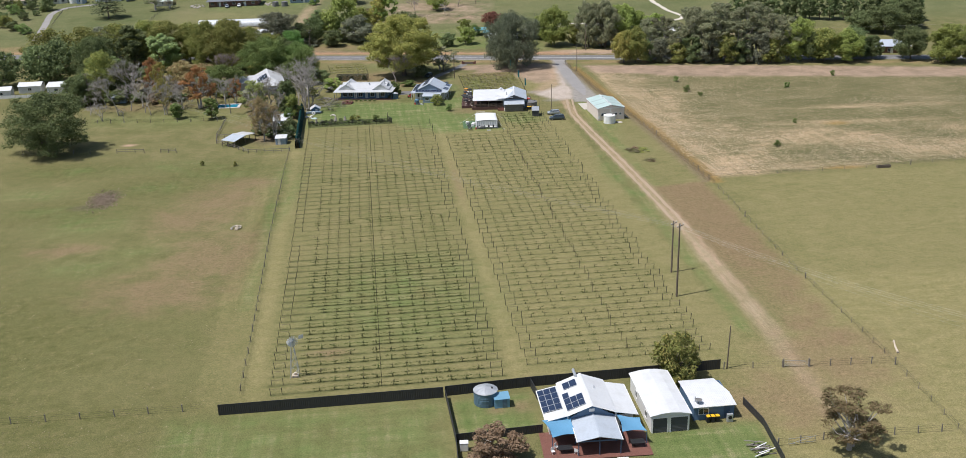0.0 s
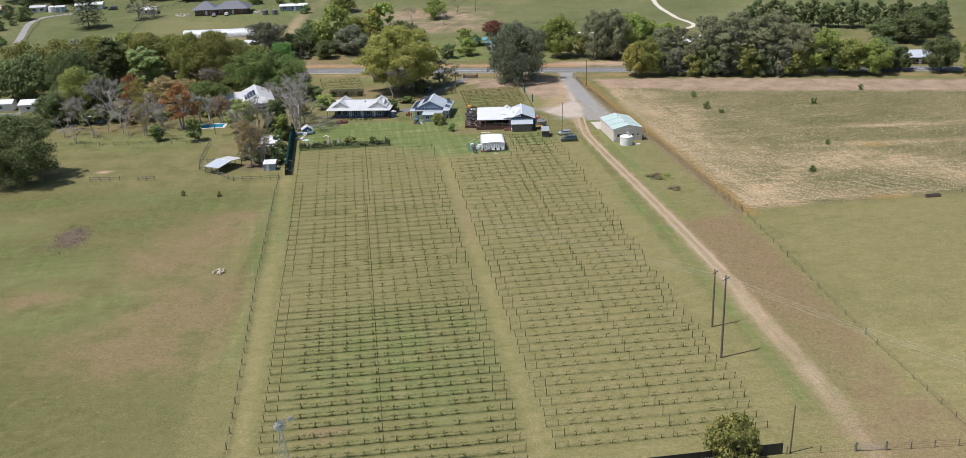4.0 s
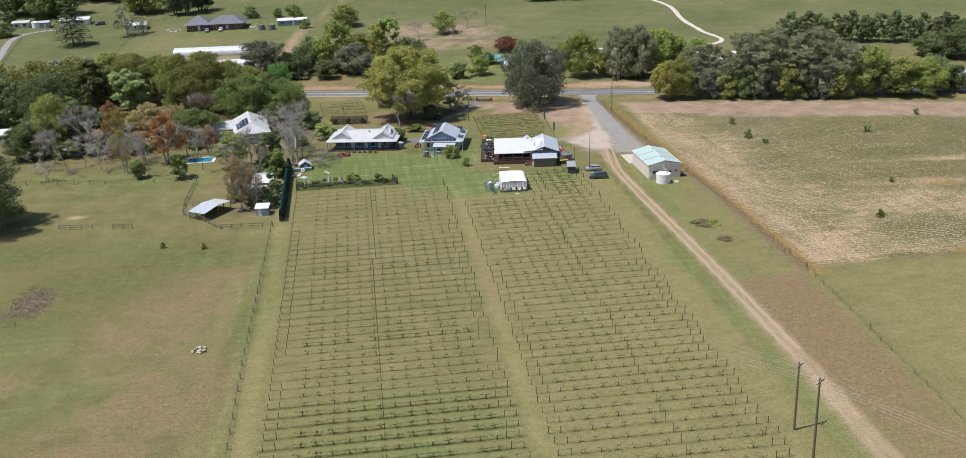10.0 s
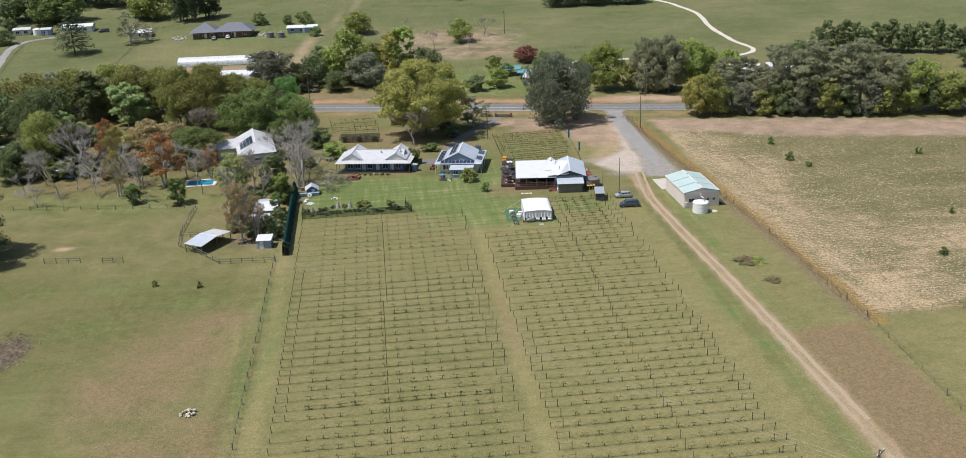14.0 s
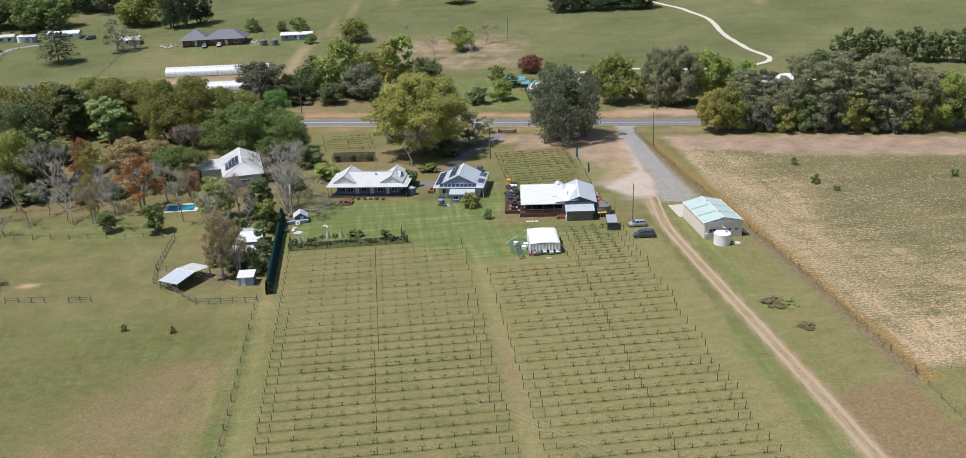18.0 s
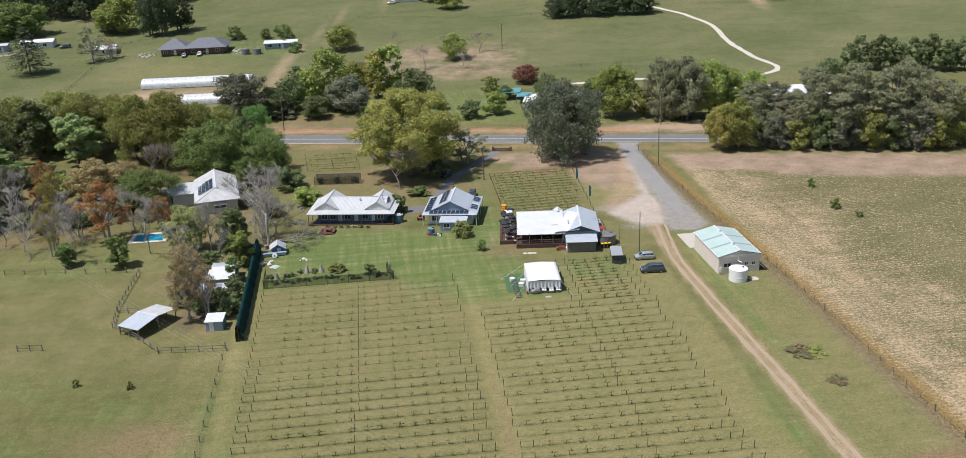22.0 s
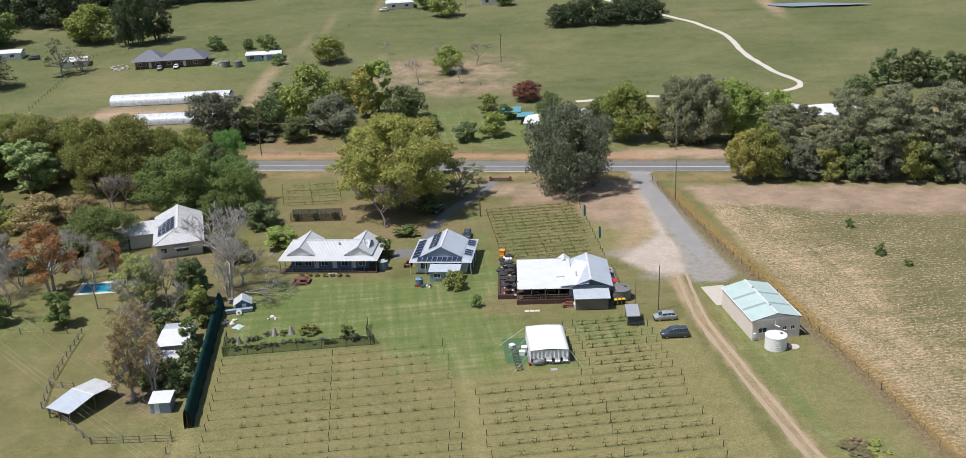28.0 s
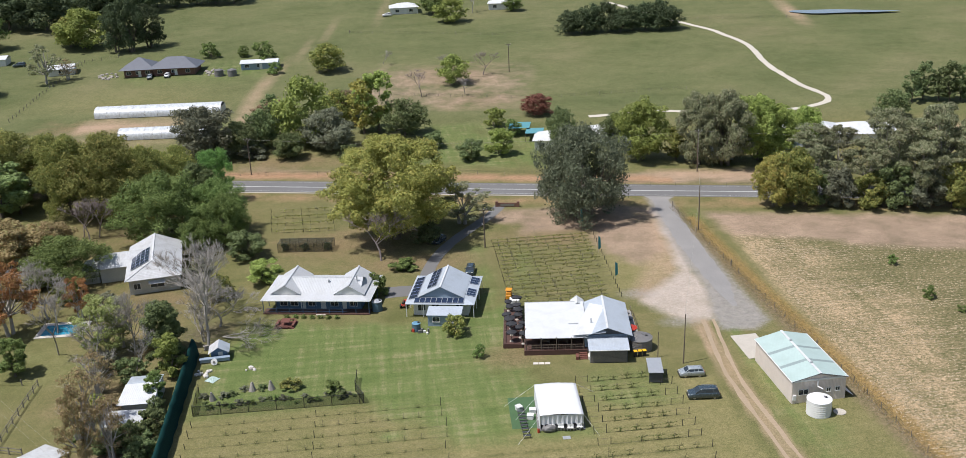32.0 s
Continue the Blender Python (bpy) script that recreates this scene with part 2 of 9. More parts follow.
M["net_green"] = net_mat("net_green", (0.007, 0.036, 0.034), 0.0)
M["net_black"] = net_mat("net_black", (0.045, 0.05, 0.04), 0.68)
M["bark"] = surface("bark", (0.14, 0.115, 0.09), 0.9, 0.0, 0.3, 5, 0.8, 0.5)
M["bark_pale"] = surface("bark_pale", (0.37, 0.34, 0.31), 0.9, 0.0, 0.25, 5, 0.8, 0.5)
M["bark_bare"] = surface("bark_bare", (0.33, 0.305, 0.275), 0.9, 0.0, 0.3, 5, 0.8, 0.5)
M["bark_purple"] = surface("bark_purple", (0.25, 0.205, 0.19), 0.9, 0.0, 0.25, 5, 0.8, 0.5)
M["vine_wire"] = surface("vine_wire", (0.24, 0.22, 0.16), 0.6, 0.3, 0.1, 6)
M["roof_home"] = surface("roof_home", (0.50, 0.515, 0.53), 0.5, 0.0, 0.08, 3, 0.4, 0.45, ("Y", 0.3), (0.40, 0.40, 0.38))
M["roof_home_x"] = surface("roof_home_x", (0.50, 0.515, 0.53), 0.5, 0.0, 0.08, 3, 0.4, 0.45, ("X", 0.3), (0.40, 0.40, 0.38))
M["hose_pale"] = surface("hose_pale", (0.215, 0.195, 0.105), 0.9, 0.0, 0.3, 3, 0.8, 0.3)
M["hose"] = surface("hose", (0.175, 0.162, 0.082), 0.9, 0.0, 0.3, 3, 0.8, 0.3)
M["vine_bark"] = surface("vine_bark", (0.085, 0.072, 0.045), 0.9, 0.0, 0.3, 9, 0.8, 0.4)
LEAF = {
    "olive": leaf_mat("leaf_olive", (0.074, 0.100, 0.026), (0.330, 0.362, 0.080), (0.470, 0.405, 0.096)),
    "dark": leaf_mat("leaf_dark", (0.078, 0.118, 0.046), (0.215, 0.262, 0.096)),
    "deep": leaf_mat("leaf_deep", (0.052, 0.074, 0.028), (0.160, 0.190, 0.066)),
    "green": leaf_mat("leaf_green", (0.070, 0.120, 0.031), (0.250, 0.335, 0.085)),
    "bright": leaf_mat("leaf_bright", (0.100, 0.210, 0.042), (0.240, 0.420, 0.100)),
    "mid": leaf_mat("leaf_mid", (0.170, 0.250, 0.078), (0.370, 0.465, 0.170)),
    "light": leaf_mat("leaf_light", (0.147, 0.209, 0.036), (0.362, 0.425, 0.095)),
    "yellow": leaf_mat("leaf_yellow", (0.155, 0.182, 0.036), (0.47, 0.49, 0.11), (0.55, 0.48, 0.105)),
    "gold": leaf_mat("leaf_gold", (0.165, 0.168, 0.036), (0.400, 0.365, 0.082), (0.480, 0.330, 0.080)),
    "orange": leaf_mat("leaf_orange", (0.320, 0.150, 0.038), (0.580, 0.300, 0.090), (0.400, 0.310, 0.080)),
    "rust": leaf_mat("leaf_rust", (0.190, 0.135, 0.075), (0.365, 0.250, 0.145)),
    "tan": leaf_mat("leaf_tan", (0.225, 0.162, 0.076), (0.450, 0.330, 0.155), (0.330, 0.350, 0.125)),
    "red": leaf_mat("leaf_red", (0.128, 0.043, 0.031), (0.241, 0.085, 0.063)),
    "grey": leaf_mat("leaf_grey", (0.105, 0.120, 0.075), (0.251, 0.257, 0.165)),
    "gum": leaf_mat("leaf_gum", (0.118, 0.139, 0.066), (0.312, 0.327, 0.174), (0.359, 0.320, 0.202)),
    "ash": leaf_mat("leaf_ash", (0.075, 0.089, 0.053), (0.204, 0.224, 0.136)),
    "pale": leaf_mat("leaf_pale", (0.210, 0.258, 0.072), (0.420, 0.480, 0.155)),
    "pine": leaf_mat("leaf_pine", (0.046, 0.068, 0.033), (0.120, 0.155, 0.070)),
    "young": leaf_mat("leaf_young", (0.190, 0.200, 0.052), (0.400, 0.405, 0.112)),
    "vine": leaf_mat("leaf_vine", (0.070, 0.092, 0.024), (0.170, 0.205, 0.056)),
    "litter": leaf_mat("leaf_litter", (0.300, 0.222, 0.135), (0.560, 0.440, 0.300)),
    "regrowth": leaf_mat("leaf_regrowth", (0.098, 0.102, 0.040), (0.190, 0.178, 0.080)),
    "tuft": leaf_mat("leaf_tuft", (0.135, 0.135, 0.050), (0.225, 0.205, 0.092), (0.360, 0.305, 0.170)),
    "bronze": leaf_mat("leaf_bronze", (0.125, 0.095, 0.045), (0.270, 0.195, 0.095), (0.165, 0.190, 0.060)),
    "rubble": leaf_mat("leaf_rubble", (0.110, 0.080, 0.048), (0.330, 0.258, 0.180)),
    "weed": leaf_mat("leaf_weed", (0.185, 0.145, 0.100), (0.330, 0.262, 0.195), (0.230, 0.205, 0.100)),
    "straw": leaf_mat("leaf_straw", (0.245, 0.175, 0.072), (0.420, 0.315, 0.150)),
}

# ---- helpers for things and parts ----
def link_mesh(name, me, mat, parent, label=""):
    ob = new(name, me)
    if mat and not me.materials:
        me.materials.append(mat)
    if parent is not None:
        ob.parent = parent
    if label:
        ob["label"] = label
    return ob


def part(name, bm, mat, parent, label="", smooth=False):
    me = bpy.data.meshes.new(name)
    if smooth:
        for f in bm.faces:
            f.smooth = True
    bm.to_mesh(me)
    bm.free()
    return link_mesh(name, me, mat, parent, label)


def thing(name, label, category, x=0, y=0, z=0, rz=0, group="", kind=""):
    ob = new(name)
    ob.empty_display_size = 0.3
    ob.matrix_world = pose(x, y, z, 0, 0, rz)
    return tagged(ob, label, category, group, kind)


def quads_mesh(name, corners, mat):
    """Loose faces from an array (count, corners, 3)."""
    n, k = corners.shape[:2]
    me = bpy.data.meshes.new(name)
    me.vertices.add(n * k)
    me.vertices.foreach_set("co", np.ascontiguousarray(corners, dtype=np.float32).ravel())
    me.loops.add(n * k)
    me.loops.foreach_set("vertex_index", np.arange(n * k, dtype=np.int32))
    me.polygons.add(n)
    me.polygons.foreach_set("loop_start", np.arange(0, n * k, k, dtype=np.int32))
    me.update(calc_edges=True)
    me.materials.append(mat)
    return me


def boxes(*specs, bevel=0.0):
    """Boxes (sx, sy, sz, cx, cy, z_bottom[, turn about z in degrees]) in one bmesh."""
    bm = bmesh.new()
    for s in specs:
        sx, sy, sz, cx, cy, z0 = s[:6]
        m = pose(cx, cy, z0 + sz / 2, 0, 0, s[6] if len(s) > 6 else 0) @ Matrix.Diagonal((sx, sy, sz, 1))
        bmesh.ops.create_cube(bm, size=1, matrix=m)
    if bevel:
        bmesh.ops.bevel(bm, geom=bm.edges[:], offset=bevel, segments=1, affect="EDGES")
    return bm


def cone(bm, r1, r2, h, x=0, y=0, z=0, seg=20, caps=True):
    bmesh.ops.create_cone(bm, cap_ends=caps, segments=seg, radius1=r1, radius2=r2, depth=h, matrix=Matrix.Translation((x, y, z + h / 2)))
    return bm


def slab(bm, pts, t=0.06):
    """A flat plate through the given corners, t thick downwards."""
    top = [bm.verts.new(p) for p in pts]
    bot = [bm.verts.new((p[0], p[1], p[2] - t)) for p in pts]
    n = len(pts)
    bm.faces.new(top)
    bm.faces.new(bot[::-1])
    for i in range(n):
        bm.faces.new((top[(i + 1) % n], top[i], bot[i], bot[(i + 1) % n]))
    return bm


def plate(*panels, t=0.06):
    bm = bmesh.new()
    for p in panels:
        slab(bm, p, t)
    bmesh.ops.recalc_face_normals(bm, faces=bm.faces[:])
    return bm


def tube(bm, pts, radii, seg=5):
    """A tapering tube through the points."""
    rings = []
    for i, p in enumerate(pts):
        p = Vector(p)
        d = Vector(pts[min(i + 1, len(pts) - 1)]) - Vector(pts[max(i - 1, 0)])
        q = d.to_track_quat("Z", "Y")
        rings.append([bm.verts.new(p + q @ Vector((math.cos(a) * radii[i], math.sin(a) * radii[i], 0)))
                      for a in (2 * math.pi * k / seg for k in range(seg))])
    for a, b in zip(rings, rings[1:]):
        for k in range(seg):
            bm.faces.new((a[k], a[(k + 1) % seg], b[(k + 1) % seg], b[k]))
    bm.faces.new(rings[-1])
    return bm


def ground_z(x, y):
    """Level up to the road, then a slope rising to the north."""
    d = np.clip((np.asarray(y, dtype=float) - 440.0), 0, 260)
    return 0.055 * d * np.clip(d / 25.0, 0, 1)


def gz(x, y):
    return float(ground_z(x, y))


# ---- the ground: one sheet out to the horizon, with its kinds of cover as masks ----
THETA = radians(5.86)
UX, UY = math.cos(THETA), math.sin(THETA)
BASE = (5.7, 152.0)


def vine_xy(u, s):
    """Vineyard coordinates: u across from the middle lane, s along it."""
    return BASE[0] + u * UX - s * UY, BASE[1] + u * UY + s * UX


def near_line(X, Y, pts):
    """Distance from every ground point to a chain of points."""
    best = np.full(X.shape, 1e9)
    for (x0, y0), (x1, y1) in zip(pts, pts[1:]):
        dx, dy = x1 - x0, y1 - y0
        t = np.clip(((X - x0) * dx + (Y - y0) * dy) / (dx * dx + dy * dy), 0, 1)
        best = np.minimum(best, np.hypot(X - x0 - t * dx, Y - y0 - t * dy))
    return best


def in_poly(X, Y, pts):
    ins = np.zeros(X.shape, bool)
    for (x0, y0), (x1, y1) in zip(pts, pts[1:] + pts[:1]):
        c = ((y0 > Y) != (y1 > Y)) & (X < (x1 - x0) * (Y - y0) / (y1 - y0 + 1e-9) + x0)
        ins ^= c
    return ins


def soft_poly(X, Y, pts, edge):
    d = near_line(X, Y, pts + pts[:1])
    return np.clip(0.5 + np.where(in_poly(X, Y, pts), d, -d) / edge, 0, 1)


def blob(X, Y, x, y, rx, ry):
    return np.clip(1.25 - np.hypot((X - x) / rx, (Y - y) / ry), 0, 1)


TRACK = [(30.5, 340), (31.6, 320), (34.2, 300), (38.3, 272), (41.8, 247), (46, 215), (48.3, 190), (50.6, 167), (51.5, 149), (52, 135)]
BOUND = [(36, 399), (42, 357), (46.3, 332), (52.3, 296), (58.6, 248), (62.7, 189), (66.5, 153), (68, 130), (72, 60)]
ROAD_A, ROAD_D = Vector((29.0, 412.0)), Vector((0.9866, -0.163))


def build_ground():
    def axis(lo, hi, step, ends):
        a = list(np.arange(lo, hi + 0.01, step))
        d, left, right = step, a[0], a[-1]
        while left > ends[0] or right < ends[1]:
            d *= 1.22
            if left > ends[0]:
                left -= d
                a.insert(0, left)
            if right < ends[1]:
                right += d
                a.append(right)
        return np.array(a)
    xs, ys = axis(-140, 130, 0.85, (-4500, 4500)), axis(112, 440, 0.85, (-3500, 4800))
    X, Y = np.meshgrid(xs, ys)
    Z = ground_z(X, Y)
    U = (X - BASE[0]) * UX + (Y - BASE[1]) * UY
    S = -(X - BASE[0]) * UY + (Y - BASE[1]) * UX
    road_d = (X - ROAD_A.x) * -ROAD_D.y + (Y - ROAD_A.y) * ROAD_D.x
    lush, dry, soil, dirt, crop, verge, hill = (np.zeros(X.shape) for _ in range(7))
    # house lawns, green patches and darker olive grass
    lush = np.maximum(lush, soft_poly(X, Y, [(-52, 313), (-26, 316), (-10, 303), (9, 305), (0, 326), (-2, 350), (-20, 342), (-48, 346), (-53, 335)], 5))
    lush = np.maximum(lush, soft_poly(X, Y, [(24, 131), (41, 133), (41, 118), (22, 118)], 2))
    lush = np.maximum(lush, np.maximum(soft_poly(X, Y, [(-48, 139), (-7, 142), (-5, 118), (-48, 116)], 4) * 0.55, soft_poly(X, Y, [(-4.5, 142), (7, 144), (8, 133), (-3.5, 131)], 2) * 0.75))
    lush = np.maximum(lush, soft_poly(X, Y, [(9, 310), (22, 313), (21, 324), (9, 324)], 5) * 0.6)
    lush = np.maximum(lush, soft_poly(X, Y, [(-28, 440), (30, 430), (30, 462), (-24, 474)], 5) * 0.7)
    lush = np.maximum(lush, soft_poly(X, Y, [(-135, 536), (-84, 536), (-80, 553), (-135, 553)], 6) * 0.6)
    for b in ((-107.5, 274, 15, 5), (-84, 276, 12, 7), (-67, 270, 13, 7), (-84, 257, 11, 6), (-92, 230, 14, 9), (-83, 203, 12, 6), (-58, 227, 4, 2.2), (-73, 211, 12, 4),
              (-100, 240, 16, 5), (-112, 255, 12, 6), (-96, 330, 20, 14), (-46.5, 250, 2, 26), (-51, 262, 3, 16), (-1, 318, 8, 8), (-20, 306, 2.4, 1.4), (38, 302, 7, 16), (45, 277, 5, 4), (36, 262, 4, 16),
              (-118, 330, 14, 8), (-70, 330, 10, 12), (-30, 405, 14, 8), (1, 366, 2.5, 20), (40, 392, 2.2, 14), (-132, 215, 22, 14), (-120, 190, 20, 8), (40, 236, 3.5, 14)):
        lush = np.maximum(lush, blob(X, Y, *b) * (0.38 if b[0] < -56 else 0.42))
    lush *= 1 - 0.6 * np.maximum(blob(X, Y, -4.5, 327.5, 8, 4.5), blob(X, Y, 2, 322, 6, 3))
    lush = np.maximum(lush, np.clip(1.3 - near_line(X, Y, [(-7.5, 342), (-6.2, 357), (-8.5, 378)]) / 2.2, 0, 1) * 0.6)
    olive_and_shade = np.zeros(X.shape)
    for b in ((-98, 165, 48, 36), (-88, 138, 56, 20), (-120, 206, 24, 22), (-84, 257, 20, 12), (-100, 240, 22, 12), (-70, 270, 22, 12), (-110, 275, 24, 10), (-50, 225, 3, 40)):
        olive_and_shade = np.maximum(olive_and_shade, blob(X, Y, *b))
    lush = np.maximum(lush, np.clip(1.3 - near_line(X, Y, [(35.3, 338), (36.6, 318), (38.5, 300), (41.5, 280)]) / 1.4, 0, 1) * 0.6)
    lush = np.maximum(lush, blob(X, Y, 44.8, 277, 4.2, 2.6))
    lush = np.maximum(lush, blob(X, Y, -20.5, 306, 2.2, 1.3))
    lush = np.maximum(lush, 0.5 * blob(U, S, -18, 32, 20, 26))
    lush = np.maximum(lush, np.clip(1.3 - near_line(X, Y, [(-53.5, 262), (-49.2, 232), (-46.6, 206), (-44.8, 180)]) / 1.6, 0, 1) * 0.5)
    for off, k in ((-4.4, 0.55), (3.4, 0.35)):
        lush = np.maximum(lush, np.clip(1.4 - near_line(X, Y, [(p[0] + off, p[1]) for p in TRACK[3:]]) / 1.3, 0, 1) * k * (Y < 300) * (Y > 160))
    # dry, straw-coloured ground
    lane = np.clip(1.3 - np.abs(U) / 1.8, 0, 1) * (S > -4) * (S < 170)
    edge_lane = np.clip(1.2 - np.abs(U + 43.0) / 2.4, 0, 1) * (S > -4) * (S < 150)
    strong = np.where(U > 0, 0.5, np.where(S < 57, 1.0, np.where(S < 84, 0.35, np.where(S < 126, 0.7, 0.22))))
    vineyard = ((U > -40.5) & (U < -2.0) & (S > -4) & (S < 164)) | ((U > 2) & (U < 33.5) & (S > -1) & (S < 150))
    vineyard = vineyard * strong
    dry = np.maximum(np.maximum(lane, edge_lane) * 0.8, np.where(U > 0, 0.55, 0.34) * (np.abs(U + 6) < 46) * (S > -6) * (S < 165))
    dry = np.maximum(dry, soft_poly(X, Y, [(34, 330), (46, 330), (62, 246), (70, 130), (42, 130), (40, 240)], 6) * 0.4)
    dry = np.maximum(dry, soft_poly(X, Y, [(8, 400), (31, 397), (30, 362), (18, 352), (16, 384)], 4) * 0.6)
    for pts, wd in (([(-54.5, 258), (-49.8, 223), (-49.7, 201), (-49.6, 182)], 0.8), ([(-52.2, 240), (-51.0, 220), (-48.7, 187)], 0.5), ([(-53, 270), (-50.3, 250), (-47.8, 222), (-45.5, 190)], 0.5)):
        dry = np.maximum(dry, np.clip(1.4 - near_line(X, Y, pts) / wd, 0, 1) * 0.75)
    dry = np.maximum(dry, np.maximum(soft_poly(X, Y, [(40, 128), (40, 150), (52, 166), (62, 190), (110, 190), (110, 100), (44, 100)], 10) * 0.8, blob(X, Y, -120, 516, 40, 15) * 0.5))
    dry = np.maximum(dry, soft_poly(X, Y, [(61, 249), (180, 262), (180, 100), (70, 100), (66, 160)], 6) * 0.5)
    # bare brown soil
    soil = np.maximum(soil, np.clip(1.25 - np.abs(U + 0.1) / 1.1, 0, 1) * np.clip(1.5 - np.abs(S - 102) / 16, 0, 1) * 0.6)
    for b in ((-63, 246, 12, 11), (-68, 232, 13, 11), (-59, 206, 11, 16), (-64, 190, 16, 12), (-52, 208, 6, 18), (-92, 214, 9, 4), (-60, 258, 9, 6), (16, 388, 15, 9), (-20, 372, 16, 6), (-36, 384, 22, 10),
              (-2, 330, 6, 5), (-100, 372, 26, 22), (-70, 354, 12, 12), (-66, 334, 6, 5), (-130, 380, 26, 24), (-84, 400, 22, 18), (-61, 303, 6, 9), (-68, 322, 9, 9), (-72, 342, 9, 6), (-112, 350, 20, 8), (10, 385, 14, 8), (6, 140, 2.2, 2.2), (2, 139, 2, 1.2), (40.5, 139, 4, 5), (-26, 160, 4, 2.5),
              (48, 140, 9, 12), (58, 152, 12, 16), (-18, 528, 18, 10), (-8, 500, 14, 6), (-60, 446, 14, 7), (-132, 484, 14, 5)):
        soil = np.maximum(soil, blob(X, Y, *b) * 0.92)
    soil = np.maximum(soil, soft_poly(X, Y, [(-90, 372), (-66, 372), (-60, 352), (-84, 352)], 10) * 0.5)
    soil *= np.where((X < -56) & (Y > 330) & (Y < 440), 0.75, 1.0)
    # under the wood: leaf litter, and tree shade put into the ground colour
    olive_and_shade = np.maximum(olive_and_shade, soft_poly(X, Y, [(-165, 352), (-100, 340), (-66, 350), (-58, 384), (-62, 404), (-165, 420)], 12) * 0.8)
    reddish = soft_poly(X, Y, [(43.8, 244.5), (57.2, 247), (60.5, 214), (64.5, 160), (58, 150), (52, 172), (47, 214)], 2.2) * np.clip(1.4 - np.abs(Y - 236) / 75, 0, 1)
    mauve = soft_poly(X, Y, [(43, 394), (62, 391), (78, 389), (100, 385), (155, 374), (260, 352), (260, 342), (150, 357), (111, 364.5), (85, 367.5), (70, 371), (63, 376), (46, 380)], 4)
    mauve = np.maximum(mauve, soft_poly(X, Y, [(-1, 399), (31, 396.5), (31, 372), (24, 366), (18, 372), (16, 387), (2, 386)], 4))
    mauve = np.maximum(mauve, soft_poly(X, Y, [(-7, 402), (30, 401), (31, 392), (4, 390), (-6, 394)], 3) * 0.9)
    mauve = np.maximum(mauve, soft_poly(X, Y, [(26, 418.5), (62, 412.5), (62, 421), (30, 425.5)], 3) * 0.85)
    mauve = np.maximum(mauve, soft_poly(X, Y, [(-75, 436), (-40, 430), (-38, 436), (-72, 445)], 4) * 0.4)
    mauve = np.maximum(mauve, soft_poly(X, Y, [(-48, 494), (4, 487), (10, 528), (-42, 546)], 7) * 0.5)
    for b in ((-20, 528, 20, 9), (-6, 503, 16, 6), (-26, 508, 10, 5)):
        mauve = np.maximum(mauve, blob(X, Y, *b) * 0.5)
    weeds = np.clip(1.3 - near_line(X, Y, [(p[0] - 0.3, p[1]) for p in BOUND]) / 1.7, 0, 1) * (Y > 247) * (Y < 385)
    debris_and_shade = np.maximum(blob(X, Y, -93.5, 249, 3.6, 7), blob(X, Y, -97, 243, 4, 2.5) * 0.6)
    # dark soil and litter under trees, with their shade put into the colour
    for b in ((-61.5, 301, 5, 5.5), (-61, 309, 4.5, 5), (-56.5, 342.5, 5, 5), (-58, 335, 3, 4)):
        debris_and_shade = np.maximum(debris_and_shade, blob(X, Y, *b) * 0.8)
    tan = np.clip(1.2 - near_line(X, Y, [(p[0] + 8, p[1]) for p in BOUND]) / 14, 0, 1)
    for b in ((67, 294, 12, 24), (69, 265, 16, 12), (92, 284, 24, 12), (108, 281, 22, 9), (130, 270, 30, 9), (80, 258, 26, 4), (62, 330, 8, 26), (150, 290, 20, 7), (112, 300, 30, 3), (125, 318, 30, 3)):
        tan = np.maximum(tan, blob(X, Y, *b))
    # wheel tracks and worn earth
    dt = near_line(X, Y, TRACK)
    fade = np.clip((Y - 140) / 60, 0.15, 1)
    worn = np.clip(1.3 - dt / 2.3, 0, 1) * np.clip((Y - 128) / 30, 0.3, 1) * np.clip((275 - Y) / 50, 0, 1) * 0.72
    ruts = np.clip(1.35 - np.abs(dt - 0.95) / 0.6, 0, 1)
    dirt = np.maximum(ruts * fade * 0.6, np.clip(1.4 - dt / 1.0, 0, 1) * np.clip((Y - 205) / 110, 0.2, 0.5))
    dirt = np.maximum(dirt, np.clip(1.2 - np.abs(near_line(X, Y, [(33, 396), (31, 372), (24, 352)]) - 1) / 3, 0, 1) * 0.55)
    dirt = np.maximum(dirt, soft_poly(X, Y, [(-131, 484), (-88, 486), (-88, 496), (-131, 495.5)], 3) * 0.85)
    dirt = np.maximum(dirt, soft_poly(X, Y, [(-140, 466), (-90, 470), (-86, 474), (-135, 476)], 4) * 0.5)
    dirt = np.maximum(dirt, np.clip(1.3 - near_line(X, Y, [(-80, 480), (-82, 505), (-81, 531)]) / 3.2, 0, 1) * 0.5)
    dirt = np.maximum(dirt, np.clip(1.3 - np.abs(near_line(X, Y, [(-81, 531), (-78.8, 547), (-73.5, 580), (-70, 601), (-65, 614), (-55, 632), (-44, 651), (-25, 668)]) - 0.2) / 1.9, 0, 1) * 0.26)
    dirt = np.maximum(dirt, soft_poly(X, Y, [(36, 427), (70, 424), (70, 417), (36, 420)], 4) * 0.7)
    for b in ((-103, 300, 2.4, 1.4), (20, 578, 7, 3), (150, 583, 9, 2.5), (121, 601, 4, 6), (120, 452, 10, 5)):
        dirt = np.maximum(dirt, blob(X, Y, *b))
